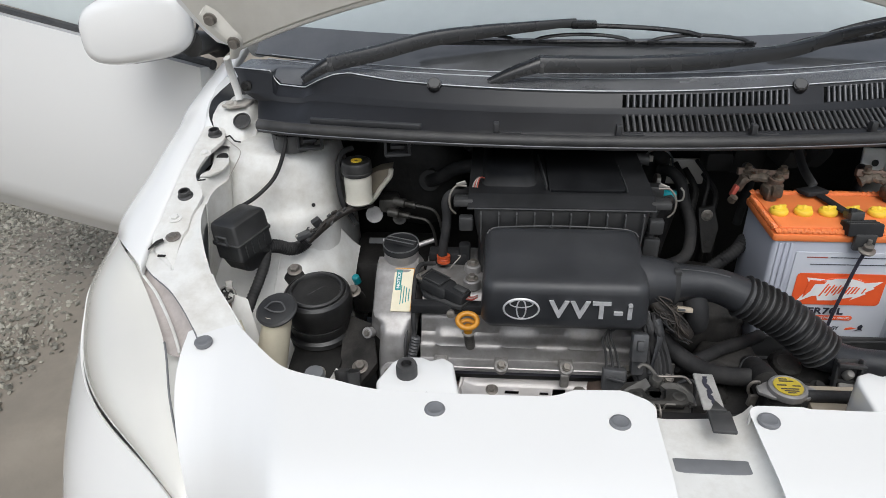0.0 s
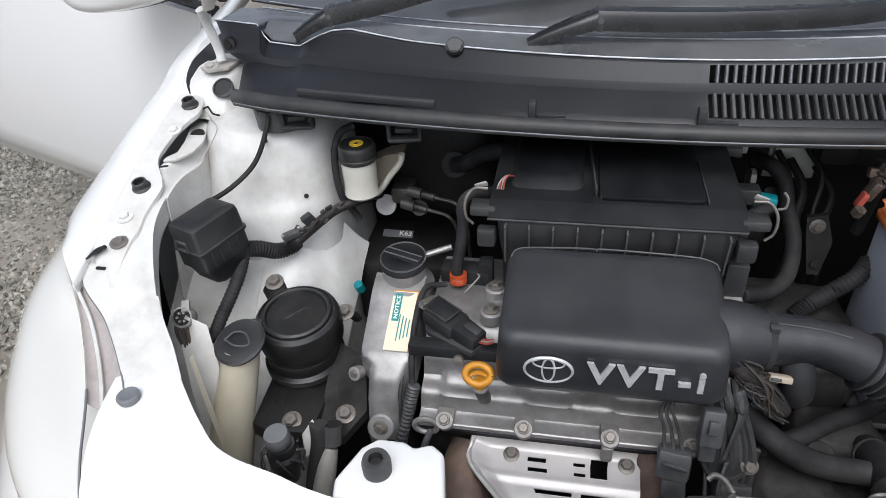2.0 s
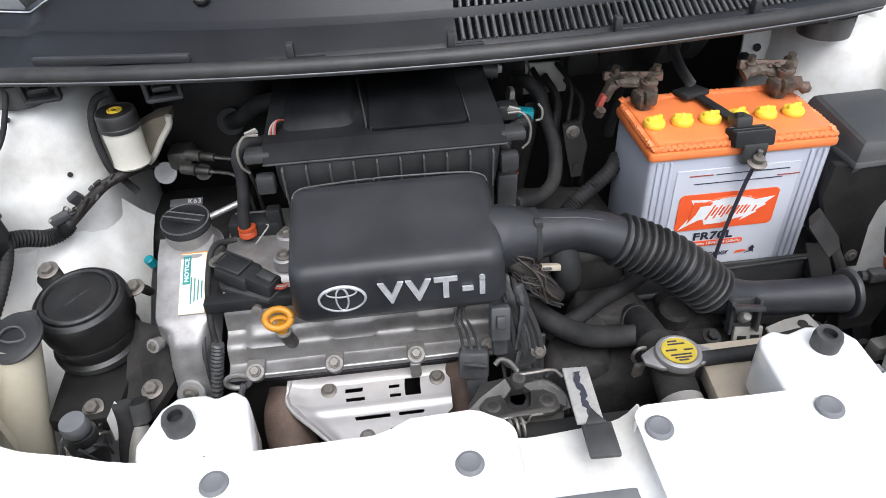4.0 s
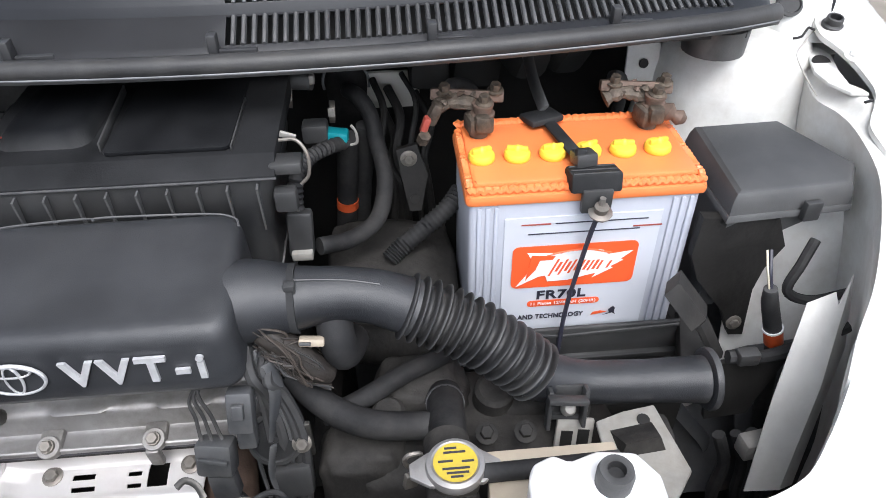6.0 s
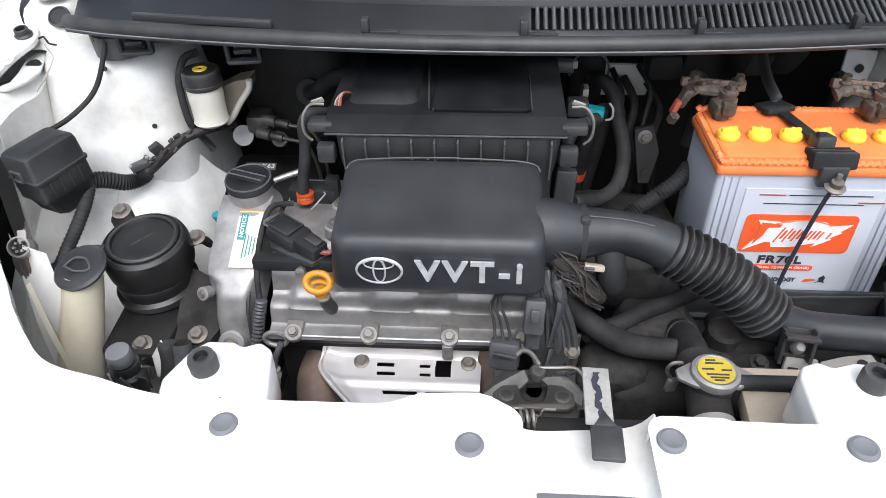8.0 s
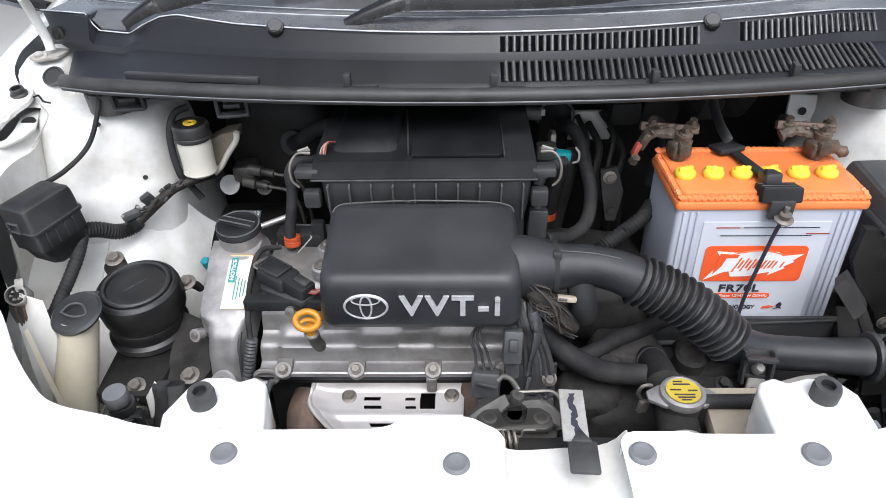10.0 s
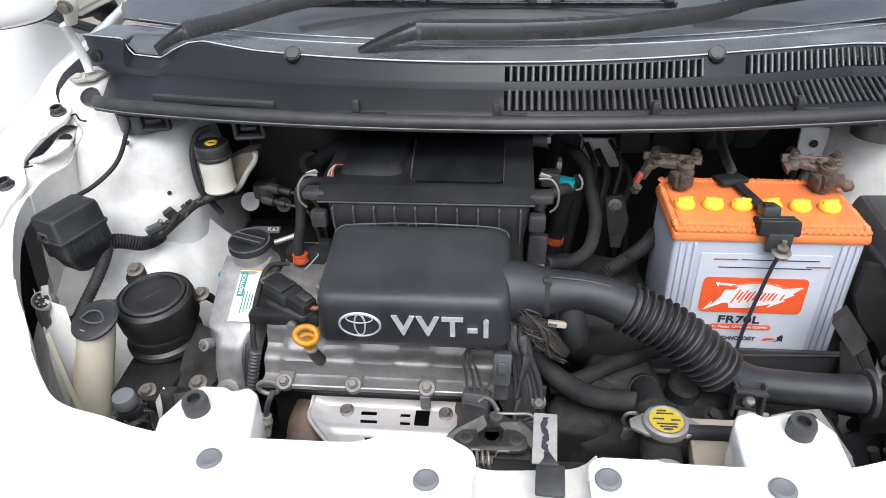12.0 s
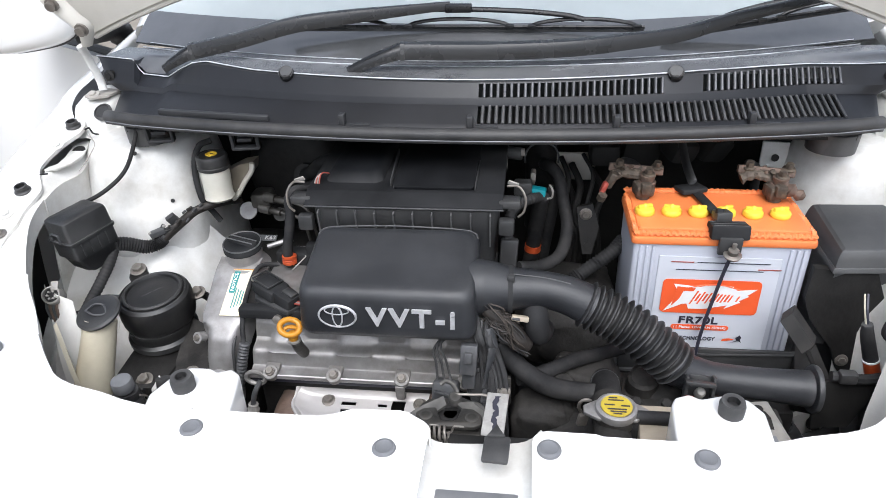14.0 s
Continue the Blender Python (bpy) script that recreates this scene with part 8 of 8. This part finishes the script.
part("corner_panel", sheet(lambda u, v: (lerp(0.495, 0.64, u), lerp(0.40, 0.335, v) + 0.004 * noise.noise(Vector((u * 3, v * 3, 1))), lerp(0.80, 0.58, v)), V10, V10, thick=0.002), PAINT_IN, car, "white inner panel by the fuse box")
part("lamp_well", sheet(lambda u, v: (lerp(0.500, 0.72, u), lerp(0.335, 0.200, v) + 0.03 * u - 0.006 + 0.006 * noise.noise(Vector((u * 4, v * 4, 3))), lerp(0.632, 0.46, v)), V10, V10, thick=0.003), GREYPLASTIC, corner, "dark plastic behind the headlamp", 50)
part("dark_hose", tube([(0.511, 0.285, 0.694), (0.514, 0.280, 0.66), (0.515, 0.272, 0.62), (0.52, 0.26, 0.56)], 0.0085, 12), HOSE, corner)
for k in range(4):
    part("loose_cable", tube([(0.452 + 0.018 * k, 0.235, 0.610), (0.462 + 0.020 * k, 0.225, 0.575), (0.455 + 0.026 * k, 0.215, 0.53), (0.47 + 0.02 * k, 0.21, 0.48)], 0.007 - 0.001 * (k % 2), 8), HOSE, corner)
part("dark_bracket", loft([[(0.432, 0.262, 0.690), (0.515, 0.262, 0.690), (0.480, 0.245, 0.630), (0.436, 0.245, 0.625)], [(0.432, 0.268, 0.690), (0.515, 0.268, 0.690), (0.480, 0.251, 0.630), (0.436, 0.251, 0.625)]]), GRIME_HOLE, corner, "dark triangular bracket")
part("black_cable", tube([(0.560, 0.345, 0.775), (0.545, 0.332, 0.755), (0.535, 0.325, 0.725), (0.560, 0.318, 0.715), (0.60, 0.32, 0.72)], 0.0055, 8), HOSE, corner)
part("cuff_lip", lathe([(0.0092, -0.001), (0.0104, -0.001), (0.0104, 0.0015), (0.0092, 0.0015)], (0.5040, 0.285, 0.7120), (-0.3, 0.0, 1), 18), WHITEINK, corner)
part("pale_plug", box((0.485, 0.215, 0.618), (0.044, 0.020, 0.024), 0.003, pose(0, 0, 0, 0, 0, 8)), PALECONN, corner, "pale dirty plug")
part("stay", tube([(0.396, 0.305, 0.766), (0.429, 0.295, 0.723)], 0.017, 4, 0, squash=0.45), STAYGREY, corner, "dirty grey stay block", 30)
part("stay_neck", tube([(0.431, 0.296, 0.72), (0.458, 0.29, 0.67)], 0.0095, 8, 0, squash=0.6), STAYGREY, corner)
part("strut", prism([(0.302, 0.205), (0.330, 0.214), (0.362, 0.219), (0.372, 0.146), (0.350, 0.120), (0.300, 0.138)], 0.686, 0.691, 0.002), PALECONN, corner, "pale dusty inner bracket with holes")
# Bracket holes are black discs, painted as shaded openings.
for x, y, r in ((0.346, 0.202, 0.006), (0.322, 0.160, 0.005)):
    part("hole", lathe([(r, 0), (r, 0.0015), (0.0001, 0.0015)], (x, y, 0.691), (0, -0.1, 1), 12), GRIME_HOLE, corner)
part("lamp_back", sheet(lambda u, v: (lerp(0.36, 0.64, u), lerp(0.46, 0.26, v) + 0.012 * noise.noise(Vector((u * 5, v * 4, 8))), lerp(0.60, 0.44, v) + 0.05 * u), U20, V10, thick=0.003), GREYPLASTIC, corner, "dusty dark splash panel", 50)
quad = [(0.457, 0.340, 0.555), (0.480, 0.346, 0.563), (0.510, 0.344, 0.533), (0.495, 0.336, 0.492), (0.473, 0.338, 0.514)]
part("pale_bracket", loft([quad, [(x, y + 0.012, z - 0.004) for x, y, z in quad]]), HOUSEGREY, corner, "cream pressed bracket")
part("bracket_hole", lathe([(0.012, 0), (0.012, 0.002), (0.0001, 0.002)], (0.489, 0.340, 0.547), (0.1, -0.95, 0.2), 16), GRIME_HOLE, corner)
part("lamp_strap", tube([(0.440, 0.300, 0.570), (0.464, 0.300, 0.537), (0.488, 0.300, 0.502), (0.50, 0.30, 0.47)], 0.009, 8, squash=0.3), GREYCLIP, corner, "grey strap")
part("grimy_block", box((0.345, 0.195, 0.675), (0.055, 0.035, 0.03), 0.008), CASTING, corner)
part("bracket_pierced", box((0.283, 0.205, 0.670), (0.036, 0.006, 0.040), 0.002, pose(0, 0, 0, -20, 6, -3)), PALECONN, corner)
for x in (0.275, 0.291):
    part("window", box((x, 0.2018, 0.670), (0.011, 0.002, 0.020), 0.0, pose(0, 0, 0, -20, 6, -3)), GRIME_HOLE, corner)
for p in ((0.20, 0.205, 0.685), (0.235, 0.20, 0.69)):
    hexbolt(corner, p, (0, -0.4, 1), 0.0065, 0.008, 0.0105, CASTING)
part("rusty_clip", loft([[(0.312, 0.190, 0.693), (0.352, 0.196, 0.694), (0.350, 0.172, 0.706), (0.318, 0.168, 0.704)], [(0.312, 0.194, 0.6905), (0.352, 0.200, 0.6905), (0.356, 0.168, 0.6905), (0.314, 0.164, 0.6905)]]), CASTING, corner, "grimy clip on the bracket")
part("gearbox_case", lump((0.20, 0.245, 0.60), (0.27, 0.15, 0.125), 3.0), CASTING, corner, "", 60)
for k, (c, z) in enumerate((((0.085, 0.225, 0.615), (0.09, 0.07, 0.11)), ((0.145, 0.285, 0.625), (0.10, 0.08, 0.12)), ((0.255, 0.275, 0.630), (0.11, 0.08, 0.10)))):
    part("case_lobe", lump(c, z, 7.0 + k), CASTING, corner, "", 60)
for x, y, r in ((0.11, 0.245, 0.018), (0.215, 0.262, 0.022), (0.29, 0.235, 0.016)):
    part("case_boss", lathe([(r, 0), (r * 0.9, 0.03), (r * 0.7, 0.034), (0.0001, 0.034)], (x, y, 0.655), (0, -0.2, 1), 18), CASTING, corner)
part("firewall_bracket", box((0.447, 0.612, 0.860), (0.040, 0.008, 0.048), 0.002, pose(0, 0, 0, -10, 0, -10)), PAINT_IN, corner, "white pressed tab with a hole")
part("tab_hole", lathe([(0.006, 0), (0.006, 0.002), (0.0001, 0.002)], (0.447, 0.606, 0.860), (0.1, -1, 0.2), 12), GRIME_HOLE, corner)

# ---- wipers ----


def blade_section(p, d, w, h):
    """A flat-topped section of the arm at p, across the way d."""
    side = Vector((-d.y, d.x, 0)).normalized()
    up = side.cross(d).normalized()
    up = up if up.z > 0 else -up
    return [p + side * a * w + up * b * h for a, b in ((-1, -1), (-1, 0.2), (-0.72, 0.85), (-0.2, 1), (0.2, 1), (0.72, 0.85), (1, 0.2), (1, -1))]


def wiper(foot, line_pts, blade0, blade1):
    w = thing("wiper", foot, "satin black windscreen wiper arm with rubber blade", "wiper", "windscreen wipers")
    foot, hinge = Vector(foot), Vector(line_pts[0])
    d = (hinge - foot).normalized()
    head = catmull([foot, foot.lerp(hinge, 0.35) + Vector((0, 0, 0.002)), foot.lerp(hinge, 0.75) + Vector((0, 0, 0.002)), hinge], 6)
    n = len(head) - 1
    part("arm_head", loft([blade_section(p, d, lerp(0.0085, 0.0150, min(1, 1.6 * k / n)), lerp(0.0060, 0.0115, k / n)) for k, p in enumerate(head)]), WIPER, w, "", 55)
    line = catmull([Vector(p) for p in line_pts], 8)
    n = len(line) - 1
    arm = []
    for k, p in enumerate(line):
        d = (line[min(k + 1, n)] - line[max(k - 1, 0)]).normalized()
        arm.append(blade_section(p, d, lerp(0.0155, 0.0060, (k / n) ** 2), lerp(0.0125, 0.0060, (k / n) ** 2.5)))
    part("arm", loft(arm), WIPER, w, "", 45)
    d = (line[3] - line[0]).normalized()
    part("joint_band", loft([blade_section(hinge + d * s, d, 0.0163, 0.0132) for s in (-0.0035, 0.0035)]), WIPER, w)
    side = Vector((-d.y, d.x, 0)).normalized()
    part("hinge_pin", tube([hinge - side * 0.0172, hinge + side * 0.0172], 0.0035, 12, 1), GREYPLASTIC, w)
    b0, b1 = Vector(blade0), Vector(blade1)

    def arch(k0, k1, lift, r, base):
        return tube([b0.lerp(b1, lerp(k0, k1, s)) + Vector((0, 0, base + lift * math.sin(math.pi * s) ** 0.6)) for s in (0, 0.08, 0.25, 0.5, 0.75, 0.92, 1)], r, 8, squash=0.7)
    blade = part("blade", arch(0.16, 0.84, 0.016, 0.0048, 0.012), WIPER, w, "bowed blade frame")
    part("rubber_edge", tube([b0 + Vector((0, 0.004, -0.006)), b0.lerp(b1, 0.5) + Vector((0, 0.004, -0.006)), b1 + Vector((0, 0.004, -0.006))], 0.0030, 6), RUBBER, blade)
    part("flexor", tube([b0, b0.lerp(b1, 0.5), b1], 0.0028, 6), WIPER, blade, "thin spring strip")
    for k0, k1 in ((0.02, 0.30), (0.70, 0.98), (0.36, 0.64)):
        part("yoke", arch(k0, k1, 0.011, 0.0036, 0.002), WIPER, blade)
    for k in (0.02, 0.30, 0.36, 0.64, 0.70, 0.98):
        p = b0.lerp(b1, k)
        part("claw", box(p, (0.014, 0.009, 0.009), 0.0015), WIPER, blade)
    part("blade_clip", box(b0.lerp(b1, 0.5) + Vector((0, 0, 0.030)), (0.045, 0.016, 0.014), 0.003), WIPER, blade)


wiper((-0.562, 0.620, 0.999), [(-0.512, 0.640, 1.025), (-0.430, 0.648, 1.041), (-0.339, 0.660, 1.062), (-0.250, 0.675, 1.071), (-0.180, 0.685, 1.076), (-0.080, 0.692, 1.084)], (-0.367, 0.691, 1.052), (0.234, 0.691, 1.047))
wiper((-0.231, 0.575, 1.008), [(-0.144, 0.590, 1.037), (-0.010, 0.600, 1.034), (0.115, 0.615, 1.035), (0.200, 0.635, 1.039), (0.288, 0.660, 1.045), (0.374, 0.690, 1.062), (0.500, 0.715, 1.085)], (0.268, 0.690, 1.034), (0.780, 0.790, 1.088))
